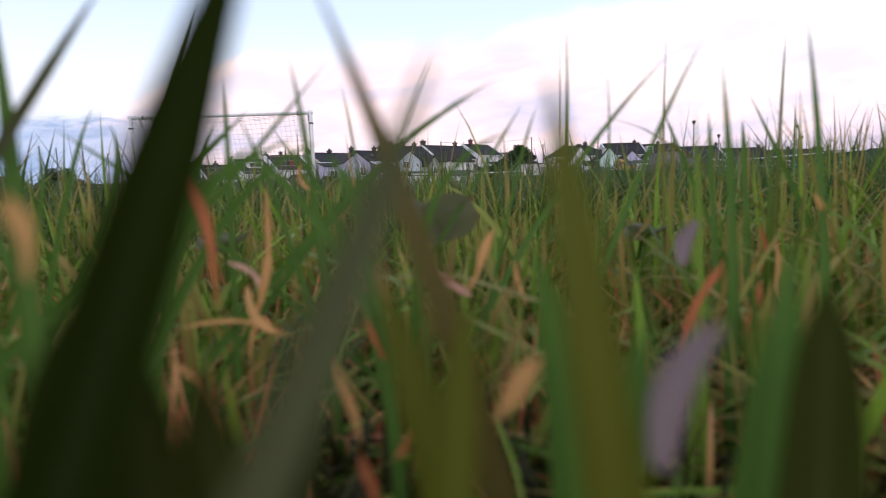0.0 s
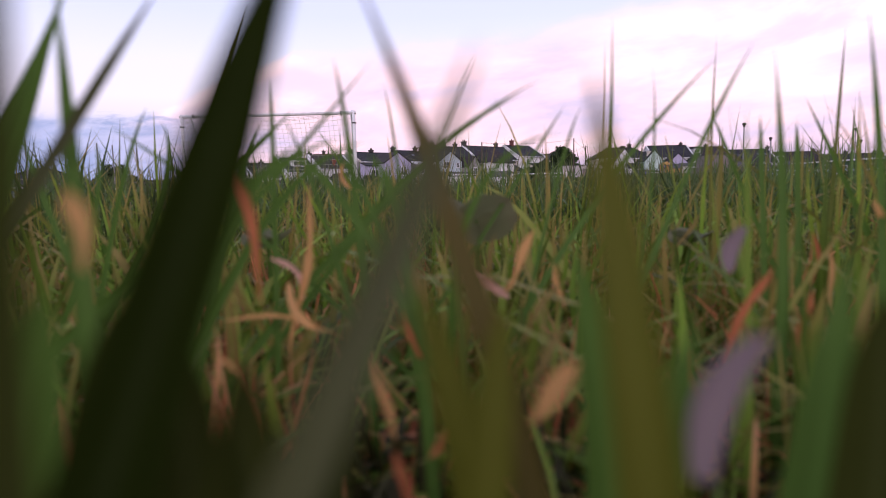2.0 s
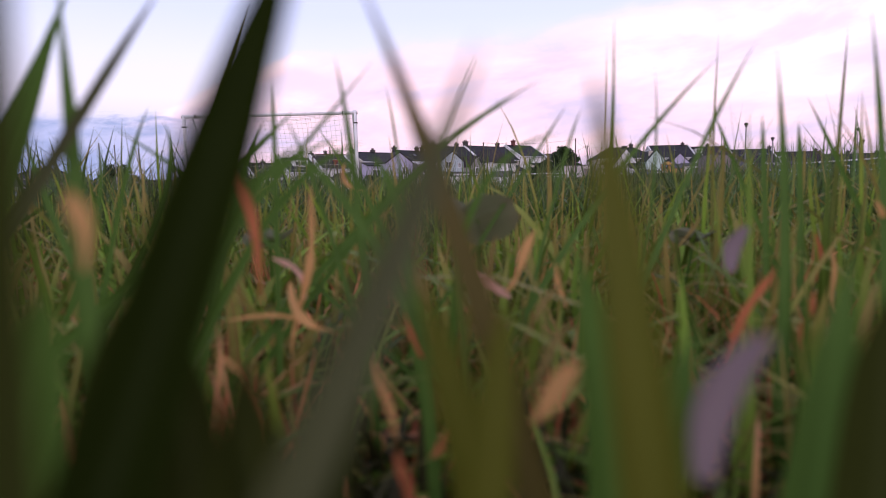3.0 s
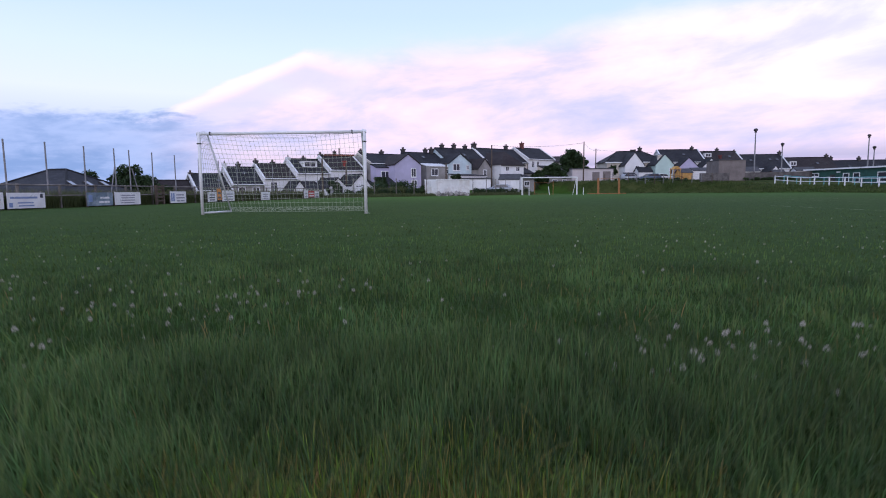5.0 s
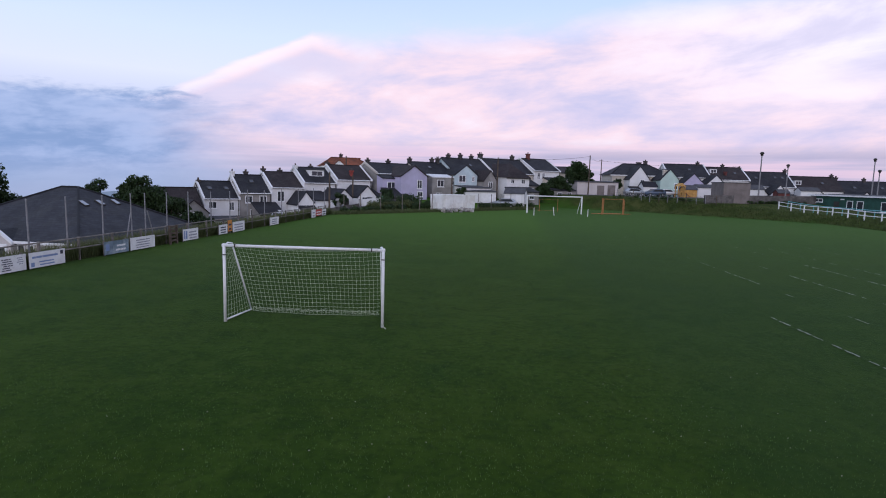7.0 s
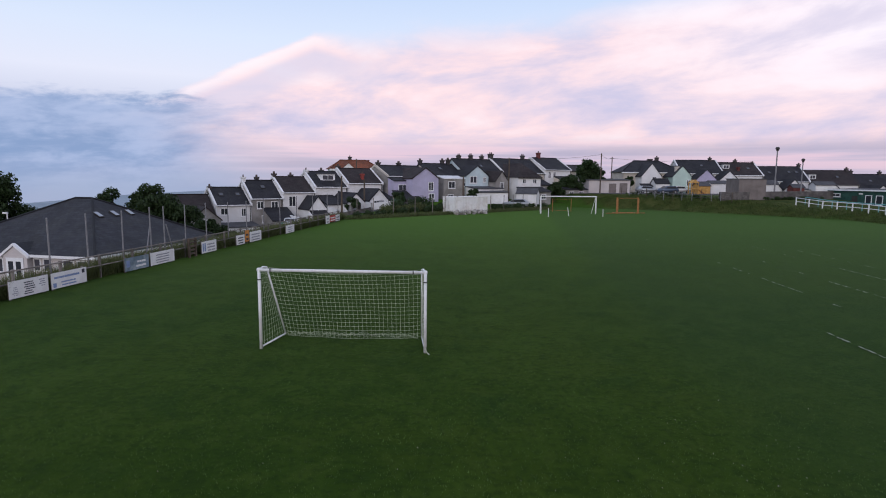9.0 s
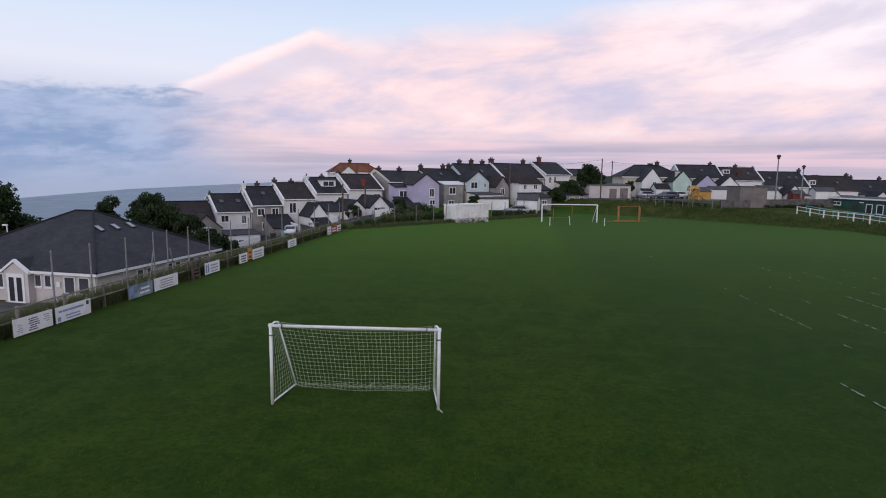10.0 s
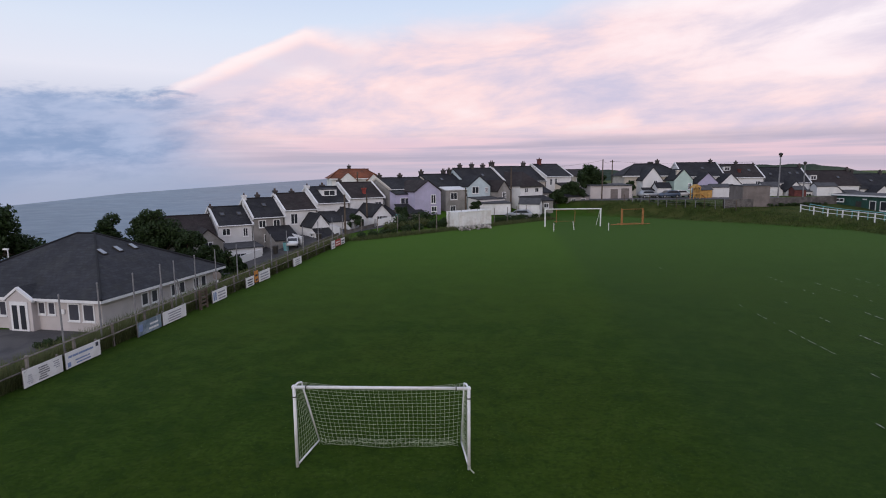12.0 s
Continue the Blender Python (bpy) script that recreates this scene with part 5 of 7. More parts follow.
# ---- sheds, garages, walls, cabin ----
def flat_garage(name, x, y, rz, Wd, Dp, h0, h1, wall, roof, label, doors=(), mat_door=frame_white):
    z = gz(x, y) - 0.1
    g = thing(name, (x, y, z), label, "garage", "", rz)
    part("wall", box(bmesh.new(), 0, Wd, 0, Dp, 0, h0), wall, g)
    bm = prism(bmesh.new(), [(-0.2, h0), (Dp + 0.1, h1), (Dp + 0.1, h1 + 0.14), (-0.2, h0 + 0.14)], -0.15, Wd + 0.15, "x")
    part("roof", bm, roof, g)
    for x0, x1, top in doors:
        part("door", box(bmesh.new(), x0, x1, -0.05, -0.005, 0.05, top, 0.01), mat_door, g)


flat_garage("garage_block", 22.8, 101.5, 2.0, 7.4, 6.0, 2.35, 2.55, render_pink, felt_grey, "pale flat-roofed garage block with dark brown doors", ((3.6, 4.9, 1.8), (5.5, 6.9, 1.9)), block_brown)
flat_garage("garage", 2.0, 83.5, 12.0, 5.0, 3.4, 1.65, 1.8, render_white, felt_grey, "white flat-roofed garage behind the hedge", ((0.3, 2.2, 1.5), (2.6, 4.6, 1.5)))


def gabled_shed(x, y, rz, Wd, Dp, h0, h1, wall, roof, label):
    z = gz(x, y) - 0.1
    g = thing("garden_shed", (x, y, z), label, "shed", "", rz)
    part("wall", prism(bmesh.new(), [(0, 0), (Dp, 0), (Dp, h0), (Dp / 2, h1), (0, h0)], 0, Wd, "x"), wall, g)
    o = [(-0.15, h0 - 0.05), (Dp / 2, h1), (Dp + 0.15, h0 - 0.05), (Dp + 0.15, h0 + 0.05), (Dp / 2, h1 + 0.12), (-0.15, h0 + 0.05)]
    part("roof", slope_uv(prism(bmesh.new(), o, -0.12, Wd + 0.12, "x")), roof, g)
    part("door", box(bmesh.new(), Wd * 0.6, Wd * 0.6 + 0.8, -0.05, -0.005, 0.08, h0 - 0.15, 0.01), wall, g)


gabled_shed(8.2, 85.0, -18.0, 3.0, 2.6, 2.0, 2.75, render_white, felt_grey, "white garden shed with a grey pitched roof")
gabled_shed(42.2, 101.5, 8.0, 2.2, 2.0, 1.5, 2.2, shed_yellow, felt_grey, "yellow-brown timber garden shed")
gabled_shed(45.0, 103.0, 0.0, 3.2, 2.6, 1.9, 2.4, render_white, felt_grey, "small white outbuilding behind the bank")
gabled_shed(60.2, 104.0, -4.0, 2.0, 2.0, 1.3, 1.9, brick_red, felt_grey, "small dull red shed by the wall")

blk = thing("block_store", (39.9, 82.6, gz(41.5, 83.5) - 0.3), "plain brown-grey rendered block building", "building", rz=0.0)
part("wall", box(bmesh.new(), 0, 3.9, 0, 4.0, 0, 3.2, 0.03), block_brown, blk)
part("roof", box(bmesh.new(), -0.08, 3.98, -0.08, 4.08, 3.2, 3.3, 0.01), felt_grey, blk)


def wall_run(name, a, b, h, th, mat, label):
    n = max(1, int(math.hypot(b[0] - a[0], b[1] - a[1]) / 3.0))
    bm = bmesh.new()
    for k in range(n):
        p = [a[i] + (b[i] - a[i]) * k / n for i in (0, 1)]
        q = [a[i] + (b[i] - a[i]) * (k + 1) / n for i in (0, 1)]
        d = Vector((q[0] - p[0], q[1] - p[1], 0)).normalized()
        nrm = Vector((-d.y, d.x, 0)) * th / 2
        lo, up = [], []
        for c in (p, q):
            z0 = gz(c[0], c[1])
            for s in (-1, 1):
                lo.append(bm.verts.new((c[0] + nrm.x * s, c[1] + nrm.y * s, z0 - 0.3)))
                up.append(bm.verts.new((c[0] + nrm.x * s, c[1] + nrm.y * s, z0 + h)))
        for f in ((lo[0], lo[2], up[2], up[0]), (lo[3], lo[1], up[1], up[3]), (up[0], up[2], up[3], up[1])):
            bm.faces.new(f)
    return tagged(part(name, bm, mat), label, "wall", kind="structure")


wall_run("wall_upper", (37.0, 82.0), (56.5, 85.6), 1.15, 0.45, stone_wall, "rough grey stone boundary wall above the bank")


def cabin():
    """Dark green timber cabin: clubhouse with white-framed windows along its pitch side."""
    rz = -78.0
    g = thing("club_cabin", (54.9, 86.2, 0.75), "dark green timber club cabin with white-framed windows", "cabin", rz=rz)
    L, Dp, H_ = 20.0, 5.0, 2.45
    part("wall", box(bmesh.new(), 0, L, 0, Dp, -0.6, H_), cabin_green, g)
    bm = bmesh.new()
    for k in range(40):
        box(bm, 0.05 + k * L / 40, 0.05 + k * L / 40 + L / 40 - 0.05, -0.022, -0.002, -0.5, H_ - 0.02)
    part("cladding", bm, cabin_green, g)
    part("roof", prism(bmesh.new(), [(-0.3, H_), (Dp + 0.2, H_ + 0.15), (Dp + 0.2, H_ + 0.3), (-0.3, H_ + 0.14)], -0.2, L + 0.2, "x"), felt_grey, g)
    part("fascia", box(bmesh.new(), -0.22, L + 0.22, -0.36, -0.302, H_ - 0.04, H_ + 0.16), frame_white, g)
    for x, w, h, z in ((1.5, 1.4, 0.34, 1.75), (6.8, 0.8, 1.15, 1.2), (8.4, 0.85, 1.15, 1.2), (12.2, 1.3, 1.15, 1.2), (14.4, 1.3, 1.15, 1.2)):
        window(g, x, -0.022, z, w, h, mullions=1 if w > 1.35 else 0)
    part("door", box(bmesh.new(), 4.2, 5.1, -0.06, -0.024, -0.3, 1.7, 0.01), frame_dark, g, "dark cabin door")
    part("wall_lamp", box(bmesh.new(), 5.3, 5.9, -0.16, -0.024, 1.95, 2.1, 0.02), frame_white, g)


cabin()


def post_rail():
    a, b = (45.6, 78.2), (49.9, 59.5)
    f = thing("railing", (a[0], a[1], 0.0), "white-painted timber railing along the top of the bank", "railing")
    n = 9
    pts = [(a[0] + (b[0] - a[0]) * k / n, a[1] + (b[1] - a[1]) * k / n) for k in range(n + 1)]
    for x, y in pts:
        z = gz(x, y)
        part("post", box(bmesh.new(), x - a[0] - 0.06, x - a[0] + 0.06, y - a[1] - 0.06, y - a[1] + 0.06, z - 0.2, z + 1.08, 0.01), frame_white, f)
    for p, q in zip(pts, pts[1:]):
        for k in (1.0, 0.52):
            part("rail", cord(bmesh.new(), [(p[0] - a[0] - 0.07, p[1] - a[1], gz(*p) + k), (q[0] - a[0] - 0.07, q[1] - a[1], gz(*q) + k)], 0.042, 6), frame_white, f)
    t = thing("railing", (a[0] + 1.6, a[1] + 0.6, 0.0), "second teal-painted railing behind the white one", "railing")
    for p, q in zip(pts, pts[1:]):
        part("rail", cord(bmesh.new(), [(p[0] - a[0], p[1] - a[1], gz(p[0] + 1.6, p[1] + .6) + 1.0), (q[0] - a[0], q[1] - a[1], gz(q[0] + 1.6, q[1] + .6) + 1.0)], 0.05, 6), rail_teal, t)
        part("post", tube(bmesh.new(), (p[0] - a[0], p[1] - a[1], gz(p[0] + 1.6, p[1] + .6) - 0.1), (p[0] - a[0], p[1] - a[1], gz(p[0] + 1.6, p[1] + .6) + 1.0), 0.05, seg=6), rail_teal, t)


post_rail()


def floodlight(x, y, top):
    z = gz(x, y)
    g = thing("floodlight_mast", (x, y, z), "tall grey floodlight mast with a dark lamp head", "mast", "floodlight masts")
    part("shaft", tube(bmesh.new(), (0, 0, -0.3), (0, 0, top - z - 0.3), 0.12, 0.08), pole_grey, g)
    bm = bmesh.new()
    bmesh.ops.create_icosphere(bm, subdivisions=2, radius=0.3, matrix=Matrix.LocRotScale((0, 0, top - z), None, (1, 1, 0.8)))
    part("lamp_head", bm, frame_dark, g)
    part("bracket", box(bmesh.new(), -0.16, 0.16, -0.1, 0.1, top - z - 0.4, top - z - 0.22, 0.02), frame_dark, g)


floodlight(46.1, 84.6, 9.2)
floodlight(57.4, 97.0, 8.05)
floodlight(74.2, 100.0, 9.6)
floodlight(76.7, 102.0, 7.7)


def utility_pole(x, y, top, arms=0, mat=pole_wood):
    z = gz(x, y)
    g = thing("utility_pole", (x, y, z), "dark wooden utility pole", "pole", "utility poles")
    part("shaft", tube(bmesh.new(), (0, 0, -0.4), (0.03, 0, top - z), 0.13, 0.09), mat, g)
    for k in range(arms):
        part("crossarm", box(bmesh.new(), -0.5, 0.5, -0.05, 0.05, top - z - 0.35 - 0.4 * k, top - z - 0.25 - 0.4 * k), mat, g)


utility_pole(24.3, 99.5, 9.0)
utility_pole(31.5, 119.0, 9.2, 1)
utility_pole(-14.4, 66.5, 4.6)
utility_pole(7.3, 88.2, 7.7)
utility_pole(0.2, 84.0, 4.8)
utility_pole(-12.9, 74.0, 4.3)
utility_pole(-15.7, 84.5, 7.2)


def wire(a, b, sag, name="overhead_wire"):
    pts = [(a[0] + (b[0] - a[0]) * k / 12, a[1] + (b[1] - a[1]) * k / 12, a[2] + (b[2] - a[2]) * k / 12 - sag * 4 * (k / 12) * (1 - k / 12)) for k in range(13)]
    ob = part(name, cord(bmesh.new(), pts, 0.02, 3), frame_dark)
    tagged(ob, "thin dark overhead wire between poles", "wire", "overhead wires")


wire((24.3, 99.5, 8.8), (31.5, 119.0, 8.9), 0.4)
wire((31.5, 119.0, 8.9), (62.0, 122.0, 8.6), 0.5)
wire((24.3, 99.5, 8.8), (7.3, 88.2, 7.6), 0.4)


def mini_sign(x, y):
    z = gz(x, y)
    g = thing("road_sign", (x, y, z), "small round road sign on a white-banded post", "sign")
    part("post", tube(bmesh.new(), (0, 0, -0.1), (0, 0, 2.0), 0.05), frame_white, g)
    part("disc", tube(bmesh.new(), (0, -0.04, 1.95), (0, -0.07, 1.95), 0.34, seg=20), block_brown, g)
    part("base", tube(bmesh.new(), (0, 0, 0), (0, 0, 0.5), 0.28, 0.2), frame_white, g)


mini_sign(-20.6, 44.5)


def lamp_post(x, y, top):
    z = gz(x, y)
    g = thing("lamp_post", (x, y, z), "pale lamp post in the car park", "lamp post")
    part("shaft", tube(bmesh.new(), (0, 0, -0.2), (0, 0, top - z), 0.06, 0.045), frame_white, g)
    part("head", box(bmesh.new(), -0.35, 0.06, -0.09, 0.09, top - z - 0.05, top - z + 0.08, 0.02), frame_white, g)


lamp_post(-37.6, 45.2, 1.3)


# ---- cars ----
def car(x, y, rz, paint, label, van=False, size=1.0):
    z = gz(x, y)
    g = thing("car", (x, y, z), label, "car", "parked cars", rz)
    g.scale = (size * 0.92, size * 0.92, size * 0.92)
    o = [(-2.0, 0.35), (2.05, 0.35), (2.1, 0.75), (1.9, 0.88), (1.0, 0.96), (0.45, 1.42), (-1.35, 1.46), (-1.9, 1.0), (-2.08, 0.85)]
    if van:
        o = [(-2.2, 0.35), (2.2, 0.35), (2.25, 0.9), (1.5, 1.15), (1.05, 1.85), (-2.15, 1.9), (-2.22, 1.0)]
    bm = prism(bmesh.new(), o, -0.84, 0.84, "y")
    bmesh.ops.bevel(bm, geom=list(bm.edges), offset=0.06, segments=2, affect="EDGES")
    part("body", bm, paint, g, "", True)
    for s in (-0.845, 0.845):
        w = [(0.85, 0.98), (0.36, 1.34), (-1.25, 1.38), (-1.65, 1.0)] if not van else [(1.3, 1.2), (0.98, 1.7), (0.2, 1.72), (0.2, 1.18)]
        part("side_window", prism(bmesh.new(), w, s - 0.012, s + 0.012, "y"), pane_dark, g)
    part("windscreen", prism(bmesh.new(), [(1.0, 0.98), (1.03, 0.99), (0.52, 1.40), (0.48, 1.40)] if not van else [(1.5, 1.18), (1.53, 1.19), (1.12, 1.78), (1.08, 1.78)], -0.72, 0.72, "y"), pane_dark, g)
    for px in (-1.3, 1.3):
        for s in (-0.78, 0.78):
            wl = part("wheel", tube(bmesh.new(), (px, s - 0.1, 0.32), (px, s + 0.1, 0.32), 0.32, seg=18), rubber, g)
            part("rim", tube(bmesh.new(), (px, s - 0.105, 0.32), (px, s + 0.105, 0.32), 0.19, seg=12), galvanised, wl)


car(-20.9, 67.6, -80.0, car_white, "white car parked in the lane below the houses", size=0.82)
car(-18.6, 71.0, -100.0, car_white, "small white car parked against a garden wall", size=0.7)
car(8.0, 83.4, 165.0, car_silver, "silver car parked behind the hedge")
car(33.6, 103.0, 10.0, car_silver, "silver car parked by the upper houses")
car(37.2, 103.0, -170.0, car_blue, "dark car parked by the upper houses")
car(40.0, 104.5, 20.0, car_white, "white car parked by the upper houses")
car(50.6, 104.0, 0.0, car_blue, "dark car beside the small white outbuilding")

# tarmac in front of the bungalow, and the lane up to the houses
tagged(sheet("car_park", np.arange(-44.0, -22.0, 1.0), np.arange(23.0, 38.6, 1.0), ground_z, asphalt, 0.03), "worn dark tarmac car park", "tarmac", kind="structure")
bm = bmesh.new()
prev = None
for k in range(34):
    y = 37.0 + k * 0.95
    xc = -22.0 + 0.1 * (y - 37) + max(0.0, (y - 55) * 0.02)
    row = [bm.verts.new((x, y, gz(x, y) + 0.035)) for x in (xc - 2.0, xc - 1.0, xc, xc + 1.0, xc + 2.0)]
    if prev:
        for i in range(4):
            bm.faces.new((prev[i], prev[i + 1], row[i + 1], row[i]))
    prev = row
tagged(part("road_lane", bm, asphalt), "narrow grey lane behind the fence", "road", kind="structure")
bm = bmesh.new()
prev = None
for k in range(24):
    x = 10.0 + k * 2.0
    yc = 97.5 + 3.0 * math.sin(k * 0.12)
    row = [bm.verts.new((x, yc + o, gz(x, yc + o) + 0.035)) for o in (-3.5, -1.7, 0.0, 1.7, 3.5)]
    if prev:
        for i in range(4):
            bm.faces.new((prev[i], row[i], row[i + 1], prev[i + 1]))
    prev = row
tagged(part("road_upper", bm, asphalt), "grey track above the grass bank", "road", kind="structure")


# gravelled yards and low walls behind the terrace
bm = bmesh.new()
prev = None
for k in range(27):
    row = [street(-3.0 + k, off) for off in (3.0, 5.5, 8.0, 10.0, 11.5)]
    row = [bm.verts.new((x, y, gz(x, y) + 0.05)) for x, y in row]
    if prev:
        for i in range(4):
            bm.faces.new((prev[i + 1], row[i + 1], row[i], prev[i]))
    prev = row
tagged(part("road_yard", bm, asphalt), "grey gravelled yards and lane behind the terrace", "yard", kind="structure")


def yard_wall(s0, o0, s1, o1, h, mat, label):
    wall_run("wall_yard", street(s0, o0), street(s1, o1), h, 0.2, mat, label)


for s0, o0, s1, o1, h in ((0.0, 7.4, 3.8, 7.4, 0.9), (8.2, 3.6, 8.2, 9.0, 1.1), (12.6, 3.6, 12.6, 10.2, 1.0), (17.2, 3.6, 17.2, 10.4, 1.0), (17.6, 10.2, 20.6, 10.2, 0.9)):
    yard_wall(s0, o0, s1, o1, h, render_white, "low white-rendered yard wall behind the terrace")

for s0, o0, s1, o1, h in ((8.6, 10.4, 12.2, 10.4, 0.5), (13.0, 10.6, 17.0, 10.6, 0.5), (20.8, 10.6, 22.6, 10.6, 0.7), (22.8, 3.6, 22.8, 10.8, 1.0)):
    yard_wall(s0, o0, s1, o1, h, stone_wall, "low dark stone yard wall behind the terrace")


def water_butt(x, y, h, mat, label):
    g = thing("storage_bin", (x, y, gz(x, y) + 0.04), label, "bin", "yard bins", 20.0)
    part("body", tube(bmesh.new(), (0, 0, 0), (0, 0, h), 0.28, 0.34, seg=12), mat, g)
    part("lid", tube(bmesh.new(), (0, 0, h), (0, 0, h + 0.07), 0.36, 0.30, seg=12), frame_dark, g)


for s_, o_, h_, m_ in ((5.0, 8.6, 0.9, frame_dark), (6.2, 8.8, 1.0, rail_teal), (10.0, 9.6, 0.9, frame_dark), (14.6, 9.8, 1.0, galvanised), (15.6, 9.9, 0.9, frame_dark), (19.0, 9.8, 0.9, galvanised), (21.0, 9.8, 1.0, rail_teal)):
    water_butt(*street(s_, o_), h_, m_, "upright wheeled bin standing in a back yard")


def climbing_frame(x, y):
    g = thing("climbing_frame", (x, y, gz(x, y)), "orange timber climbing frame with a small roof", "play frame", rz=8.0)
    for px_ in (-0.6, 0.6):
        for py_ in (-0.5, 0.5):
            part("post", box(bmesh.new(), px_ - 0.06, px_ + 0.06, py_ - 0.06, py_ + 0.06, -0.1, 2.0, 0.01), shed_yellow, g)
    part("deck", box(bmesh.new(), -0.66, 0.66, -0.56, 0.56, 0.9, 1.0, 0.01), shed_yellow, g)
    part("roof", prism(bmesh.new(), [(-0.75, 1.95), (0.75, 1.95), (0.0, 2.5)], -0.65, 0.65, "y"), shed_yellow, g)
    part("slide", prism(bmesh.new(), [(0.62, 0.98), (2.0, 0.1), (2.0, 0.2), (0.62, 1.08)], -0.22, 0.22, "y"), sign_orange, g)


climbing_frame(40.2, 99.0)


def bank_fence():
    """Sagging wire fence along the top of the bank."""
    a, b = (26.0, 92.4), (38.0, 80.6)
    f = thing("wire_fence", (a[0], a[1], 0.0), "dark posts and slack wire along the top of the bank", "fence")
    pts = []
    for k in range(13):
        x, y = a[0] + (b[0] - a[0]) * k / 12, a[1] + (b[1] - a[1]) * k / 12 + 0.3 * math.sin(k * 3.1)
        z = gz(x, y)
        h = 1.2 + 0.25 * math.sin(k * 2.3)
        part("post", tube(bmesh.new(), (x - a[0], y - a[1], z - 0.2), (x - a[0] + 0.06 * math.sin(k), y - a[1], z + h), 0.055, seg=6), pole_grey if k % 3 else pole_wood, f)
        pts.append((x - a[0], y - a[1], z))
    for p, q in zip(pts, pts[1:]):
        for k in (0.4, 0.75, 1.05):
            part("wire", cord(bmesh.new(), [(p[0], p[1], p[2] + k), ((p[0] + q[0]) / 2, (p[1] + q[1]) / 2, (p[2] + q[2]) / 2 + k - 0.06), (q[0], q[1], q[2] + k)], 0.012, 3), pole_grey, f)


bank_fence()
gabled_shed(36.0, 105.4, 4.0, 2.6, 2.4, 1.8, 2.7, render_white, slate_dark, "white lean-to outhouse behind the end house")
gabled_shed(47.8, 106.0, -3.0, 2.4, 2.2, 1.7, 2.5, render_white, slate_dark, "white garden outhouse with a slate roof")
gabled_shed(52.6, 105.5, 6.0, 2.2, 2.2, 2.0, 2.3, render_blue, felt_grey, "pale blue garden shed behind the store")
gabled_shed(56.0, 106.5, 0.0, 3.0, 2.4, 1.8, 2.6, render_white, felt_grey, "white garden outhouse beside the mast")
gabled_shed(65.5, 106.0, -6.0, 3.4, 2.4, 1.8, 2.4, render_white, felt_grey, "white outhouse behind the stone wall")


# ---- trees, hedges, rough grass ----
def leaf_cloud(centres, radii, count, size, rng, squash=0.8):
    """Many small leaf quads gathered in clumps of uneven size."""
    verts, faces = [], []
    w = np.array(radii) ** 2
    pick = rng.choice(len(centres), count, p=w / w.sum())
    for c in pick:
        d = rng.normal(size=3)
        d /= np.linalg.norm(d)
        r = radii[c] * rng.uniform(0.55, 1.08)
        p = np.array(centres[c]) + d * r * np.array((1, 1, squash))
        n = d + rng.normal(0, 0.7, 3)
        n /= np.linalg.norm(n)
        u = np.cross(n, rng.normal(size=3))
        u /= np.linalg.norm(u)
        v = np.cross(n, u)
        s = size * rng.uniform(0.6, 1.4)
        k = len(verts)
        verts += [p - u * s, p - v * s * 0.45 + u * s * 0.1, p + u * s, p + v * s * 0.45 + u * s * 0.1]
        faces.append((k, k + 1, k + 2, k + 3))
    return verts, faces


def leaf_part(name, data, mat, parent, label=""):
    me = bpy.data.meshes.new(name)
    me.from_pydata([tuple(v) for v in data[0]], [], data[1])
    layer = me.uv_layers.new(name="UVMap")
    layer.data.foreach_set("uv", np.tile([0, 0.5, 0.5, 0, 1, 0.5, 0.5, 1], len(data[1])).astype(np.float32))
    me.materials.append(mat)
    ob = new(name, me)
    ob.parent = parent
    return tagged(ob, label) if label else ob


def tree(x, y, base, top, spread, seed, leaves, size, label, mat=leaf_tree, clumps=16):
    rng = np.random.default_rng(seed)
    g = thing("tree", (x, y, base), label, "tree")
    h = top - base
    bm = bmesh.new()
    tube(bm, (0, 0, -0.3), (0.1, 0, h * 0.42), 0.05 * h * 0.8, 0.03 * h * 0.8, 10)
    centres, radii = [], []
    for k in range(clumps):
        a = rng.uniform(0, 2 * math.pi)
        e = rng.uniform(0.0, 1.0)
        r = spread * rng.uniform(0.25, 0.85) * (1 - 0.5 * e)
        c = (r * math.cos(a), r * math.sin(a), h * (0.40 + 0.48 * e))
        centres.append(c)
        radii.append(spread * rng.uniform(0.24, 0.42) * (1 - 0.25 * e))
        if k % 2 == 0:
            tube(bm, (0.05, 0, h * rng.uniform(0.25, 0.45)), (c[0] * 0.8, c[1] * 0.8, c[2]), 0.018 * h, 0.006 * h, 6)
    part("trunk", bm, bark, g)
    leaf_part("crown", leaf_cloud(centres, radii, leaves, size, rng), mat, g)


tree(-43.6, 50.5, -4.0, 5.0, 4.6, 1, 12000, 0.20, "large dark leafy tree beside the car park", clumps=22)
tree(-46.5, 47.5, -4.2, 3.2, 3.4, 12, 5000, 0.20, "dark leafy tree beside the car park")
tree(-37.0, 59.0, -4.5, 3.6, 2.8, 2, 6000, 0.17, "dark tree behind the bungalow roof")
tree(-34.2, 59.5, -4.2, 3.3, 2.6, 3, 5000, 0.17, "rounded dark tree behind the bungalow")
tree(-32.0, 58.0, -4.2, 4.5, 3.0, 4, 7000, 0.17, "tall bushy tree behind the bungalow", clumps=20)
tree(-28.6, 57.0, -4.0, 2.0, 2.4, 5, 5000, 0.17, "spreading dark tree beside the lane")
tree(-26.2, 56.0, -3.8, 0.5, 1.9, 6, 4500, 0.16, "low bushy tree beside the lane")
tree(-23.8, 55.8, -3.6, -0.2, 1.7, 7, 3000, 0.15, "grey-green shrub beside the lane")
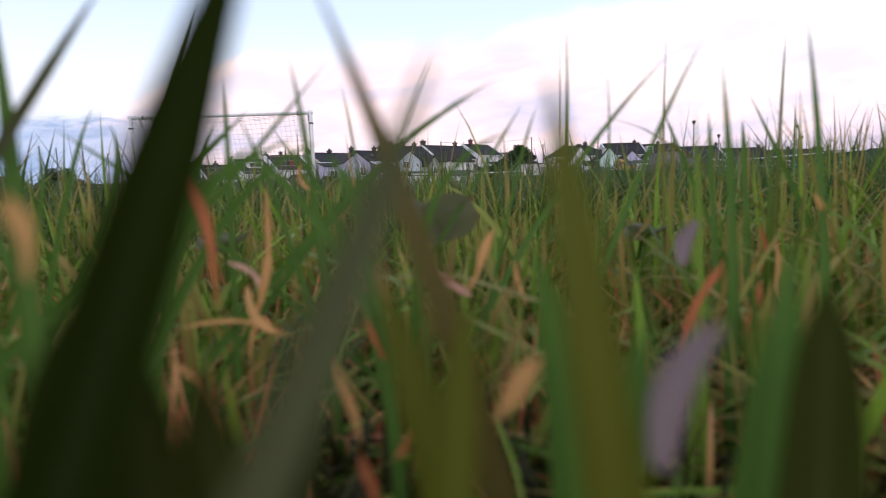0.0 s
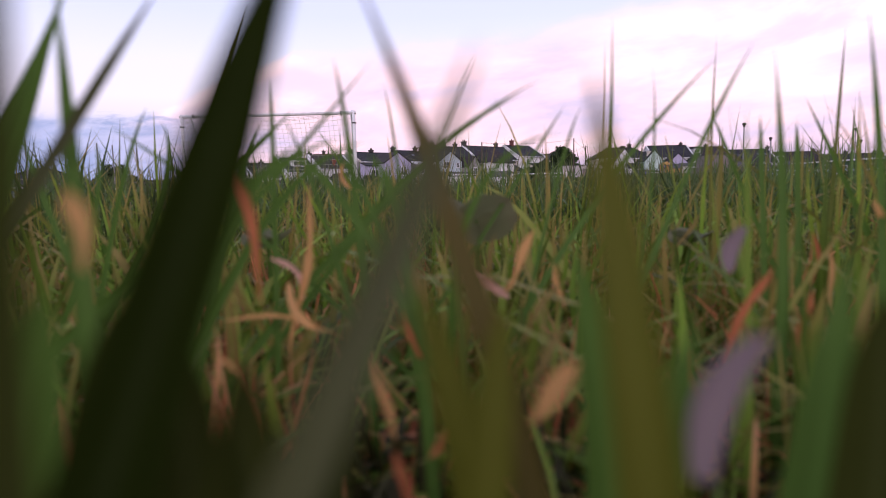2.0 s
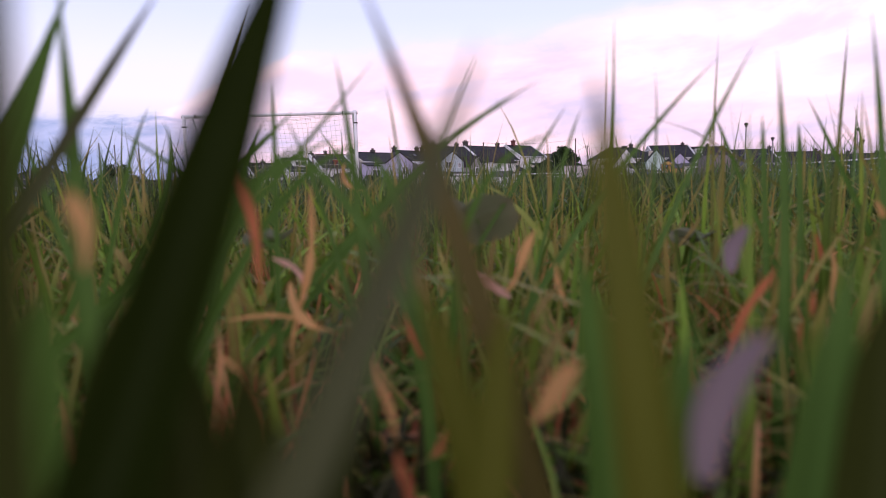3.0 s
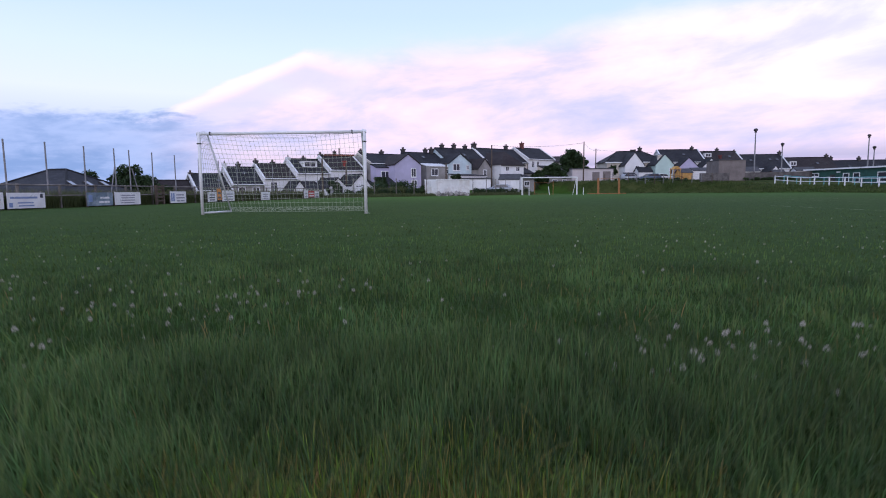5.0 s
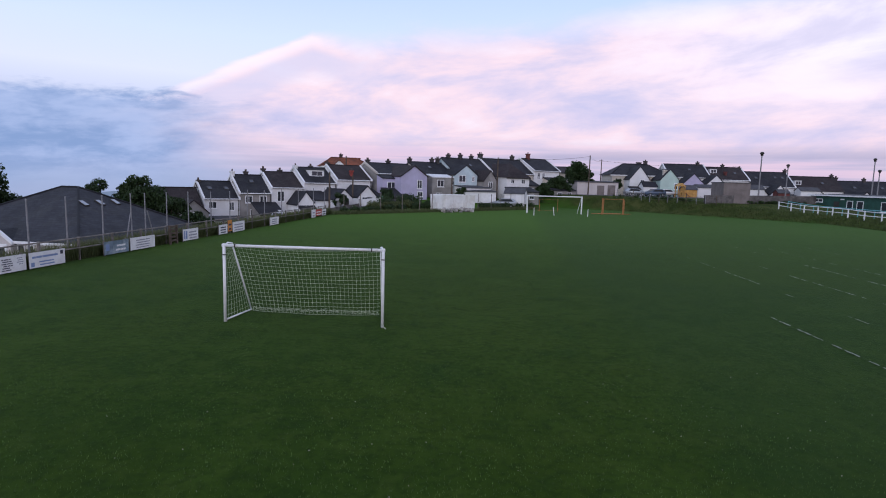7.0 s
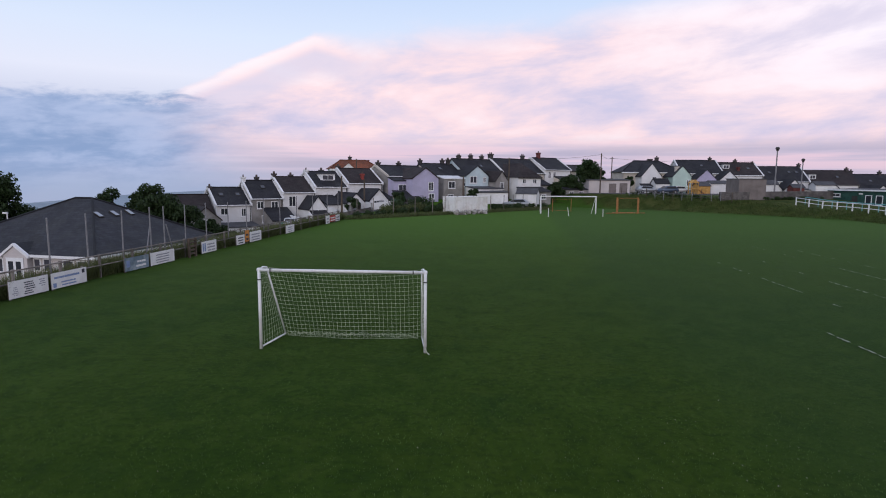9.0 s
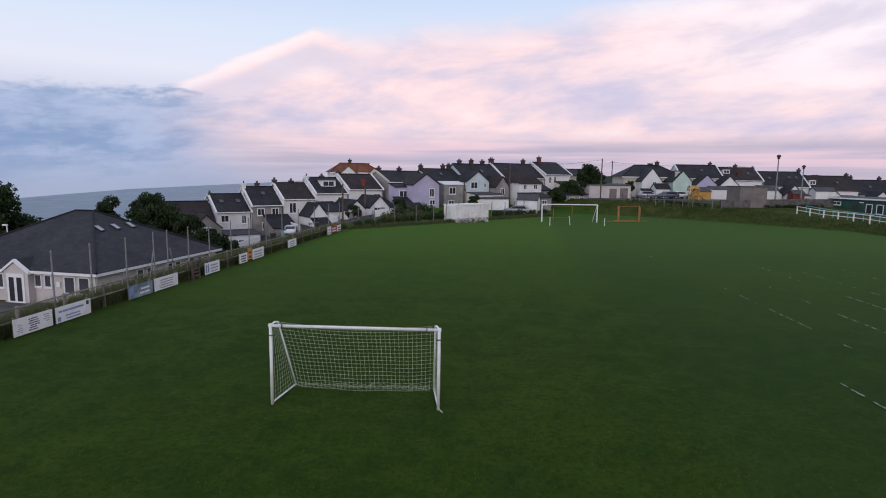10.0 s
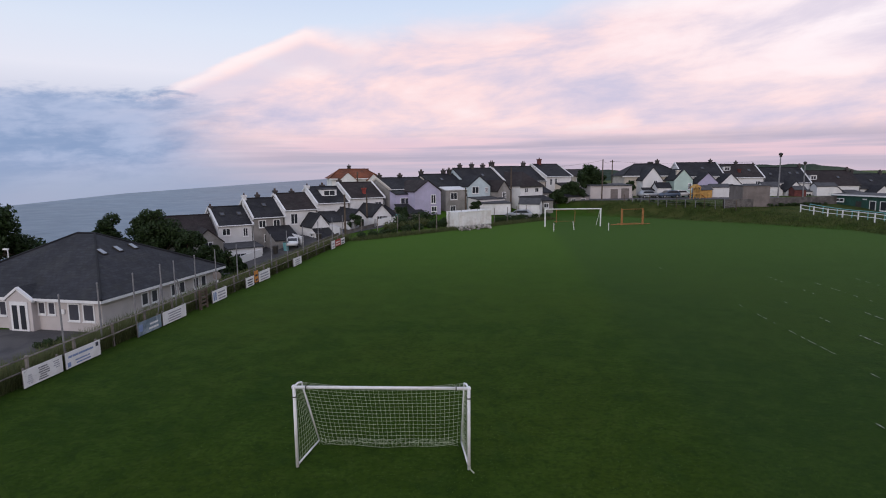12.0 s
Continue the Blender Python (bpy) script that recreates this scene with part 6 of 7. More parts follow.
tree(23.6, 105.5, 1.6, 8.4, 3.1, 8, 8000, 0.2, "round dark tree by the upper track", clumps=26)
tree(25.6, 106.4, 2.0, 6.6, 1.8, 9, 3000, 0.2, "dark tree by the upper track")
tree(18.6, 98.0, 1.0, 5.3, 2.8, 10, 6000, 0.2, "broad bush beside the upper track", clumps=24)
tree(15.8, 96.0, 1.0, 4.2, 2.0, 11, 3500, 0.2, "low bush beside the upper track")
tree(31.4, 106.5, 2.1, 5.4, 1.2, 13, 1500, 0.18, "small thin tree by the pale end house")
tree(-8.6, 75.5, 0.2, 3.0, 1.3, 14, 1800, 0.13, "round dark shrub by the hedge")
tree(-13.9, 70.5, -0.5, 2.2, 1.2, 15, 1800, 0.13, "dark shrub against a white rear wall")
tree(1.6, 80.5, 0.8, 3.2, 1.1, 16, 1600, 0.13, "small shrub in a back garden")


def hedge(name, a, b, height, width, leaves, seed, label, mat=leaf_hedge, size=0.1):
    rng = np.random.default_rng(seed)
    g = thing(name, (a[0], a[1], 0.0), label, "hedge", kind="stuff")
    n = max(3, int(math.hypot(b[0] - a[0], b[1] - a[1]) / 0.8))
    centres, radii = [], []
    for k in range(n * 2):
        t = rng.uniform(0, 1)
        x, y = a[0] + (b[0] - a[0]) * t, a[1] + (b[1] - a[1]) * t
        hh_ = height * rng.uniform(0.3, 0.85)
        centres.append((x - a[0] + rng.normal(0, width * 0.25), y - a[1] + rng.normal(0, width * 0.25), gz(x, y) + hh_ * 0.6))
        radii.append(height * rng.uniform(0.3, 0.55))
    leaf_part("foliage", leaf_cloud(centres, radii, leaves, size, rng, 0.9), mat, g)


hedge("hedge", (-11.6, 61.5), (-5.8, 70.0), 1.0, 0.9, 5000, 21, "dark unkempt hedge at the far end of the pitch")
hedge("hedge", (-5.8, 70.4), (-1.6, 74.0), 1.3, 0.9, 4500, 22, "dark hedge beside the white container")
hedge("hedge", (3.6, 77.5), (12.5, 86.0), 1.1, 0.9, 6500, 23, "dark hedge behind the far goal")
hedge("hedge", (9.6, 86.5), (14.5, 93.5), 1.5, 1.0, 4000, 29, "dark garden shrubs behind the parked car")
hedge("hedge", (-10.4, 66.5), (-4.6, 73.6), 1.3, 1.0, 5000, 30, "rough brambles at the foot of the gardens", blade_rough)
hedge("hedge", (-9.8, 69.0), (-4.0, 76.5), 1.9, 1.0, 5000, 24, "garden shrubs behind the hedge")
hedge("hedge", (-27.5, 33.5), (-22.5, 38.0), 0.6, 0.6, 1800, 25, "low planting beside the bungalow wall")
hedge("hedge", (-24.4, 50.0), (-22.0, 57.0), 1.5, 1.2, 4000, 26, "overgrown verge beside the lane")
hedge("hedge", (43.5, 82.4), (53.0, 84.2), 0.6, 0.6, 2500, 27, "scrub in front of the stone wall")
hedge("hedge", (27.0, 94.4), (36.0, 83.6), 0.5, 0.6, 2500, 28, "scrub along the top of the bank")


def far_fence_post(x, y):
    g = thing("fence_post", (x, y, gz(x, y)), "slim weathered fence post in the hedge", "post", "hedge fence posts")
    part("shaft", tube(bmesh.new(), (0, 0, -0.2), (0.02, 0, 2.2), 0.05, 0.045, 6), fence_wood, g)


for k in range(13):
    t = k / 12.0
    far_fence_post(-11.8 + 23.0 * t + 0.4 * math.sin(k * 5), 61.8 + 22.5 * t)

rng = np.random.default_rng(77)


def strip(name, n, place, h0, h1, w, mat, label, levels=3):
    """Blades strewn over a stretch of ground given by place(n)."""
    x, y = place(n)
    b = np.stack([x, y, ground_z(x, y) - 0.01], 1)
    ob = blades(name, b, rng.uniform(h0, h1, n), w * rng.uniform(0.6, 1.3, n), rng.uniform(0, 2 * np.pi, n), rng.normal(0, 0.22, n), rng.uniform(0.1, 0.7, n), levels, mat, rng)
    return tagged(ob, label, "grass", kind="stuff")


def along_fence(n):
    y = rng.uniform(14.0, 60.0, n)
    return -17.0 + 0.1 * (y - 19) - np.abs(rng.normal(0, 0.55, n)) + 0.1, y


strip("rough_grass", 40000, along_fence, 0.25, 0.95, 0.018, blade_rough, "long unmown grass along the seaward fence")


def down_slope(n):
    y = rng.uniform(14.0, 66.0, n)
    return -18.0 + 0.1 * (y - 19) - rng.uniform(0.0, 6.0, n), y


strip("rough_grass", 22000, down_slope, 0.25, 0.7, 0.022, blade_rough, "long rough grass falling to the lane", 2)


def far_edge(n):
    t = rng.uniform(0, 1, n)
    return -12.5 + 25.5 * t + rng.normal(0, 0.5, n), 60.0 + 25.0 * t + rng.normal(0, 0.5, n)


strip("rough_grass", 12000, far_edge, 0.2, 0.55, 0.03, blade_rough, "long grass along the far edge of the pitch", 2)


def on_bank(n):
    y = rng.uniform(50.0, 96.0, n)
    return np.interp(y, FOOT_Y, FOOT_X) + np.abs(rng.normal(0.5, 5.0, n)), y


strip("bank_grass", 26000, on_bank, 0.08, 0.30, 0.05, leafy("blade_bank", (0.062, 0.092, 0.021), (0.10, 0.09, 0.035), 0.4, 0.35, patch=0.45), "dark rough grass on the bank beside the pitch", 2)


# ---- worn chalk lines ----
def chalk_line(p, q, width, worn, seed):
    """One touchline or box line, broken where the chalk has worn off."""
    r = random.Random(seed)
    p, q = Vector(p), Vector(q)
    d = (q - p).normalized()
    nrm = Vector((-d.y, d.x))
    L = (q - p).length
    g = thing("pitch_marking", (p.x, p.y, 0.0), "broken white chalk line worn into the turf", "marking", "pitch markings")
    s = 0.0
    while s < L:
        run = r.uniform(0.15, 0.7)
        if r.random() > worn:
            k = max(2, int(run / 0.1))
            pts = []
            for i in range(k + 1):
                c = p + d * (s + run * i / k)
                w = width * 0.5 * r.uniform(0.35, 1.1) * (0.4 if i in (0, k) else 1.0)
                o = r.uniform(-0.015, 0.015)
                pts.append((c + nrm * (w + o), c - nrm * (w - o)))
            bm = bmesh.new()
            rows = [[bm.verts.new((v.x - p.x, v.y - p.y, 0.035)) for v in a] for a in pts]
            for a, b in zip(rows, rows[1:]):
                bm.faces.new((a[0], a[1], b[1], b[0]))
            part("chalk_dash", bm, chalk, g)
        s += run + r.uniform(0.0, 0.35)


chalk_line((9.40, 6.5), (9.70, 15.9), 0.085, 0.02, 1)
chalk_line((12.10, 9.0), (12.45, 19.9), 0.06, 0.50, 2)
chalk_line((12.60, 21.5), (13.10, 30.8), 0.06, 0.55, 3)
chalk_line((14.95, 15.0), (15.35, 24.5), 0.075, 0.20, 4)
chalk_line((15.50, 26.5), (15.90, 32.0), 0.06, 0.50, 5)
chalk_line((17.95, 18.5), (18.40, 28.5), 0.075, 0.20, 6)
chalk_line((18.50, 31.0), (19.00, 38.5), 0.06, 0.60, 7)
chalk_line((20.20, 24.0), (20.70, 35.5), 0.07, 0.35, 8)
chalk_line((23.60, 30.0), (24.40, 41.0), 0.07, 0.60, 9)
chalk_line((13.00, 37.0), (13.20, 42.0), 0.06, 0.60, 10)


# ---- the lawn: dense blades where the drone stands, thinning away from it ----
EYE = (0.094, -0.514)


def lawn(name, n, r0, r1, half, h0, h1, w, levels, lean, label, mat=blade_lawn, clear=0.0, power=0.5, fade=0.0):
    a = rng.uniform(-half, half, n)
    u = rng.uniform(0, 1, n)
    r = (r0 ** (1 / power) + u * (r1 ** (1 / power) - r0 ** (1 / power))) ** power
    x, y = EYE[0] + r * np.sin(a), EYE[1] + r * np.cos(a)
    tuft = np.array([noise.noise(Vector((p * 6.0, q * 6.0, 1.0))) for p, q in zip(x, y)]) if n < 40000 else np.zeros(n)
    h = rng.uniform(h0, h1, n) * (1 + 0.35 * tuft)
    if fade:
        h = h * np.clip(1.0 - (r / r1) ** fade, 0.08, 1.0)
    tall = rng.random(n) < 0.06
    h = np.minimum(np.where(tall, h * 1.45, h), 0.130)
    b = np.stack([x, y, np.full(n, -0.003)], 1)
    ln, cu = rng.normal(0, lean, n), rng.uniform(0.0, 0.8, n)
    if clear:
        # nothing leans into the drone
        back = r < clear
        ln, cu = np.where(back, ln * 0.4, ln), np.where(back, cu * 0.3, cu)
    ob = blades(name, b, h, w * rng.uniform(0.55, 1.35, n), rng.uniform(0, 2 * np.pi, n), ln, cu, levels, mat, rng)
    return tagged(ob, label, "grass", kind="stuff")


ALL = math.pi
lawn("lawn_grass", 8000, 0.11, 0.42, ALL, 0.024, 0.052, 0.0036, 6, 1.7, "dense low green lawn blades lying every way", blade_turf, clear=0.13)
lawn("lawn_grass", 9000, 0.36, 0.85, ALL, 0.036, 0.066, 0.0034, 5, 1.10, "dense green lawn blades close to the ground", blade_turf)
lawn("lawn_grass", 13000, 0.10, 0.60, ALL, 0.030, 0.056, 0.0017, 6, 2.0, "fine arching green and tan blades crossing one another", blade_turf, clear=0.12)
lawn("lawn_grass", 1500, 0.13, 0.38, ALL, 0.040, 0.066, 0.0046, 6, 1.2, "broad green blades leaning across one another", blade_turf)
lawn("lawn_grass", 2200, 0.045, 0.13, ALL, 0.012, 0.028, 0.0030, 5, 0.8, "short brown-green thatch around the drone, coloured dark as in its shade", blade_thatch_shaded)
lawn("lawn_grass", 420, 0.05, 0.14, ALL, 0.012, 0.028, 0.0016, 5, 1.2, "short withered blades around the drone", blade_rust)
lawn("lawn_grass", 6500, 0.10, 0.60, ALL, 0.018, 0.046, 0.0017, 6, 1.80, "withered tan blades among the green", blade_dead, clear=0.12)
lawn("lawn_grass", 4600, 0.10, 0.50, ALL, 0.016, 0.042, 0.0018, 6, 1.80, "withered rust-red blades among the green", blade_rust, clear=0.12)
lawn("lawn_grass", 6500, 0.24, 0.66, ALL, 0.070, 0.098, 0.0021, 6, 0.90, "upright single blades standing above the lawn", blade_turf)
lawn("lawn_grass", 320, 0.18, 0.75, ALL, 0.074, 0.096, 0.0026, 6, 0.60, "taller single blades standing above the lawn", blade_green)
lawn("lawn_grass", 36000, 0.48, 1.60, ALL, 0.094, 0.124, 0.0027, 4, 0.45, "taller green blades along the skyline of the lawn")
lawn("lawn_grass", 80000, 0.72, 4.0, ALL, 0.042, 0.080, 0.0048, 3, 0.50, "green lawn blades", power=0.70)
lawn("lawn_grass", 2500, 0.75, 3.6, ALL, 0.03, 0.060, 0.0040, 3, 0.5, "dull straw-coloured blades among the green", blade_straw, power=0.7)
lawn("lawn_grass", 110000, 2.4, 30.0, 1.5, 0.030, 0.062, 0.0085, 2, 0.45, "green lawn blades thinning across the pitch", blade_field, power=1.1, fade=0.8)


# single blades that stand right before the lens
WITHERED = (blade_dead, blade_rust, blade_pink, blade_straw)


def single_blade(a, b, c, w0, w1, mat):
    """One broad blade from the soil through b to its tip c, folded along its rib."""
    a, b, c = Vector(a), Vector(b), Vector(c)
    tb = min(0.8, max(0.2, (b - a).length / ((b - a).length + (c - b).length)))
    ctrl = (b - a * (1 - tb) ** 2 - c * tb * tb) / (2 * tb * (1 - tb))
    wob = 0.05 * (c - a).length if mat in WITHERED else 0.0
    bm = bmesh.new()
    layer = bm.loops.layers.uv.new("UVMap")
    n = 14
    rows = []
    view = Vector((EYE[0], EYE[1], 0.066))
    for k in range(n + 1):
        t = k / n
        p = a * (1 - t) ** 2 + ctrl * 2 * t * (1 - t) + c * t * t
        d = (ctrl - a) * 2 * (1 - t) + (c - ctrl) * 2 * t
        side = d.cross(b - view)
        side = side.normalized()
        p = p + side * wob * math.sin(5.0 * t + 40.0 * a.x) * t
        nrm = side.cross(d).normalized()
        w = (w0 + (w1 - w0) * t) * (1.0 if mat not in WITHERED else min(1.0, 0.25 + 1.6 * t) * (0.9 + 0.6 * noise.noise(p * 260.0))) * (1.0 if t < 0.75 else max(0.04, 1 - ((t - 0.75) / 0.25) ** 1.5)) / 2
        rows.append(([bm.verts.new(p - side * w), bm.verts.new(p + nrm * w * 0.35), bm.verts.new(p + side * w)], t))
    for (u, tu), (v, tv) in zip(rows, rows[1:]):
        for i in range(2):
            f = bm.faces.new((u[i], u[i + 1], v[i + 1], v[i]))
            for l, uvc in zip(f.loops, ((i / 2, tu), ((i + 1) / 2, tu), ((i + 1) / 2, tv), (i / 2, tv))):
                l[layer].uv = uvc
    ob = part("grass_blade", bm, mat, None, "", True)
    names = {"blade_dark": "broad green grass blade close to the lens, coloured near black as in shade", "blade_brown": "browning grass blade arching over the lawn", "blade_grey": "broad grey-green grass blade",
             "blade_green": "slender green grass blade standing up from the lawn", "blade_olive": "broad olive-yellow grass blade", "blade_dead": "withered tan-brown grass blade", "blade_rust": "withered rust-red grass blade", "blade_pink": "bleached pinkish grass blade", "blade_straw": "dry straw-yellow grass blade",
             "blade_shade": "broad green grass blade close to the lens with shade in its colour"}
    tagged(ob, names[mat.name], "grass blade", "single grass blades")


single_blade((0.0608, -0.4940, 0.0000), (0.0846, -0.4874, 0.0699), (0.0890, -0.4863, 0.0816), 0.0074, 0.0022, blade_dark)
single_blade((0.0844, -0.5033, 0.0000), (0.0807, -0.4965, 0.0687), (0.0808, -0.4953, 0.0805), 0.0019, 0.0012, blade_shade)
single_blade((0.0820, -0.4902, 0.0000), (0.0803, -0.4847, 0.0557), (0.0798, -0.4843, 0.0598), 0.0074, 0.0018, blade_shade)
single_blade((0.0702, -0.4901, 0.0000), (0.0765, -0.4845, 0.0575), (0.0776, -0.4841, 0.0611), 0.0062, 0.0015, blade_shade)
single_blade((0.0612, -0.4860, 0.0000), (0.0697, -0.4805, 0.0565), (0.0702, -0.4801, 0.0606), 0.0071, 0.0017, blade_green)
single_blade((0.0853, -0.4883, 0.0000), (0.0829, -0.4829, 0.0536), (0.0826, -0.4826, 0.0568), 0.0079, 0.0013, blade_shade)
single_blade((0.0613, -0.4980, 0.0000), (0.0933, -0.4919, 0.0658), (0.0958, -0.4913, 0.0719), 0.0047, 0.0007, blade_grey)
single_blade((0.1098, -0.4705, 0.0000), (0.0929, -0.4633, 0.0706), (0.0872, -0.4617, 0.0856), 0.0044, 0.0011, blade_brown)
single_blade((0.1095, -0.4906, 0.0000), (0.1033, -0.4840, 0.0655), (0.1023, -0.4833, 0.0724), 0.0060, 0.0011, blade_olive)
single_blade((0.0940, -0.4844, 0.0000), (0.0977, -0.4789, 0.0553), (0.0985, -0.4785, 0.0595), 0.0055, 0.0014, blade_olive)
single_blade((0.1040, -0.4785, 0.0000), (0.0940, -0.4729, 0.0544), (0.0922, -0.4724, 0.0599), 0.0064, 0.0013, blade_olive)
single_blade((0.1014, -0.4804, 0.0000), (0.1108, -0.4754, 0.0518), (0.1122, -0.4749, 0.0569), 0.0068, 0.0012, blade_green)
single_blade((0.1173, -0.4756, -0.0000), (0.1251, -0.4706, 0.0519), (0.1267, -0.4697, 0.0613), 0.0094, 0.0018, blade_green)
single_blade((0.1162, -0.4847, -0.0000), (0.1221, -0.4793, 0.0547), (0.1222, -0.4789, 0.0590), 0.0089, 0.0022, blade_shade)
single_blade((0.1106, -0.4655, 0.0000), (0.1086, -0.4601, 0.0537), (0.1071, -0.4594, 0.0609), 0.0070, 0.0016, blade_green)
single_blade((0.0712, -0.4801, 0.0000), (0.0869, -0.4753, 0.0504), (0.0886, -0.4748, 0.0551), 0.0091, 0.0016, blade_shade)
single_blade((0.0521, -0.4477, 0.0000), (0.0471, -0.4396, 0.0801), (0.0461, -0.4383, 0.0937), 0.0035, 0.0011, blade_green)
single_blade((0.0020, -0.4490, 0.0000), (0.0540, -0.4415, 0.0827), (0.0602, -0.4406, 0.0919), 0.0022, 0.0011, blade_grey)
single_blade((0.0060, -0.4340, 0.0000), (0.0340, -0.4261, 0.0836), (0.0390, -0.4248, 0.0970), 0.0071, 0.0007, blade_green)
single_blade((-0.0038, -0.3585, 0.0000), (0.0362, -0.3485, 0.1057), (0.0417, -0.3471, 0.1207), 0.0027, 0.0008, blade_brown)
single_blade((0.0659, -0.4248, 0.0489), (0.0656, -0.4286, 0.0626), (0.0648, -0.4292, 0.0731), 0.0012, 0.0013, blade_rust)
single_blade((0.0603, -0.3892, 0.0311), (0.0664, -0.3940, 0.0561), (0.0694, -0.3953, 0.0682), 0.0021, 0.0014, blade_dead)
single_blade((0.0638, -0.3881, 0.0430), (0.0621, -0.3944, 0.0515), (0.0593, -0.3966, 0.0540), 0.0019, 0.0012, blade_pink)
single_blade((0.0718, -0.3890, 0.0344), (0.0588, -0.3955, 0.0406), (0.0476, -0.3976, 0.0417), 0.0012, 0.0009, blade_dead)
single_blade((0.0604, -0.3876, 0.0468), (0.0648, -0.3955, 0.0407), (0.0695, -0.3984, 0.0369), 0.0026, 0.0015, blade_dead)
single_blade((0.0694, -0.4376, 0.0273), (0.0691, -0.4410, 0.0384), (0.0680, -0.4419, 0.0452), 0.0011, 0.0014, blade_rust)
single_blade((0.0657, -0.4313, 0.0370), (0.0644, -0.4356, 0.0422), (0.0632, -0.4369, 0.0451), 0.0008, 0.0009, blade_dead)
single_blade((0.0666, -0.4631, 0.0385), (0.0715, -0.4659, 0.0411), (0.0743, -0.4668, 0.0424), 0.0014, 0.0017, blade_rust)
single_blade((0.0674, -0.4716, 0.0607), (0.0687, -0.4736, 0.0643), (0.0688, -0.4742, 0.0669), 0.0014, 0.0014, blade_dead)
single_blade((0.0879, -0.4425, 0.0339), (0.0869, -0.4459, 0.0420), (0.0865, -0.4469, 0.0466), 0.0013, 0.0013, blade_dead)
single_blade((0.0898, -0.4536, 0.0299), (0.0899, -0.4566, 0.0364), (0.0895, -0.4574, 0.0398), 0.0013, 0.0010, blade_rust)
single_blade((0.0926, -0.4517, 0.0491), (0.0925, -0.4547, 0.0554), (0.0922, -0.4556, 0.0591), 0.0013, 0.0015, blade_straw)
single_blade((0.0917, -0.4113, 0.0273), (0.0902, -0.4162, 0.0385), (0.0886, -0.4174, 0.0461), 0.0010, 0.0010, blade_rust)
single_blade((0.1054, -0.3778, 0.0448), (0.1065, -0.3849, 0.0517), (0.1074, -0.3871, 0.0565), 0.0015, 0.0015, blade_straw)
single_blade((0.1112, -0.3783, 0.0402), (0.1068, -0.3856, 0.0446), (0.1026, -0.3878, 0.0490), 0.0028, 0.0021, blade_pink)
single_blade((0.1088, -0.3886, 0.0435), (0.1117, -0.3951, 0.0509), (0.1143, -0.3969, 0.0581), 0.0019, 0.0022, blade_dead)
single_blade((0.1268, -0.3683, 0.0353), (0.1236, -0.3759, 0.0433), (0.1215, -0.3782, 0.0487), 0.0018, 0.0012, blade_dead)
single_blade((0.1057, -0.4103, 0.0391), (0.1028, -0.4157, 0.0451), (0.1007, -0.4173, 0.0491), 0.0016, 0.0011, blade_dead)
single_blade((0.1020, -0.4610, 0.0427), (0.1047, -0.4637, 0.0478), (0.1067, -0.4645, 0.0505), 0.0017, 0.0023, blade_dead)
single_blade((0.1064, -0.4320, 0.0351), (0.1095, -0.4361, 0.0428), (0.1121, -0.4372, 0.0478), 0.0010, 0.0010, blade_straw)
single_blade((0.1163, -0.4381, 0.0285), (0.1170, -0.4413, 0.0418), (0.1173, -0.4422, 0.0484), 0.0014, 0.0015, blade_rust)
single_blade((0.1464, -0.4114, 0.0334), (0.1489, -0.4162, 0.0455), (0.1509, -0.4176, 0.0523), 0.0017, 0.0016, blade_rust)
single_blade((0.1559, -0.4113, 0.0350), (0.1488, -0.4169, 0.0391), (0.1454, -0.4184, 0.0432), 0.0009, 0.0011, blade_straw)
single_blade((0.2131, -0.3375, 0.0349), (0.2074, -0.3465, 0.0467), (0.2051, -0.3494, 0.0521), 0.0012, 0.0015, blade_rust)
single_blade((0.1676, -0.4011, 0.0321), (0.1645, -0.4069, 0.0405), (0.1642, -0.4085, 0.0461), 0.0017, 0.0014, blade_rust)
single_blade((0.1422, -0.4120, 0.0267), (0.1384, -0.4173, 0.0334), (0.1368, -0.4188, 0.0387), 0.0014, 0.0011, blade_rust)
single_blade((0.0923, -0.4428, 0.0316), (0.0940, -0.4467, 0.0356), (0.0949, -0.4479, 0.0378), 0.0013, 0.0010, blade_rust)
single_blade((0.0744, -0.4322, 0.0294), (0.0773, -0.4368, 0.0320), (0.0786, -0.4382, 0.0336), 0.0009, 0.0008, blade_rust)
single_blade((0.1944, -0.3892, 0.0487), (0.1875, -0.3955, 0.0568), (0.1847, -0.3973, 0.0626), 0.0021, 0.0022, blade_dead)
single_blade((0.1966, -0.3695, 0.0322), (0.1902, -0.3767, 0.0445), (0.1889, -0.3788, 0.0515), 0.0010, 0.0012, blade_dead)
single_blade((0.1124, -0.4589, 0.0336), (0.1131, -0.4618, 0.0370), (0.1140, -0.4628, 0.0385), 0.0014, 0.0009, blade_rust)
single_blade((0.1802, -0.3049, 0.0370), (0.1816, -0.3157, 0.0504), (0.1847, -0.3190, 0.0576), 0.0013, 0.0011, blade_straw)
single_blade((0.0704, -0.3325, 0.0669), (0.0656, -0.3422, 0.0720), (0.0682, -0.3453, 0.0758), 0.0015, 0.0012, blade_dead)
single_blade((0.0653, -0.3552, 0.0524), (0.0761, -0.3638, 0.0585), (0.0835, -0.3665, 0.0620), 0.0010, 0.0009, blade_straw)
single_blade((0.1117, -0.3899, 0.0311), (0.1163, -0.3961, 0.0419), (0.1216, -0.3980, 0.0478), 0.0012, 0.0009, blade_straw)
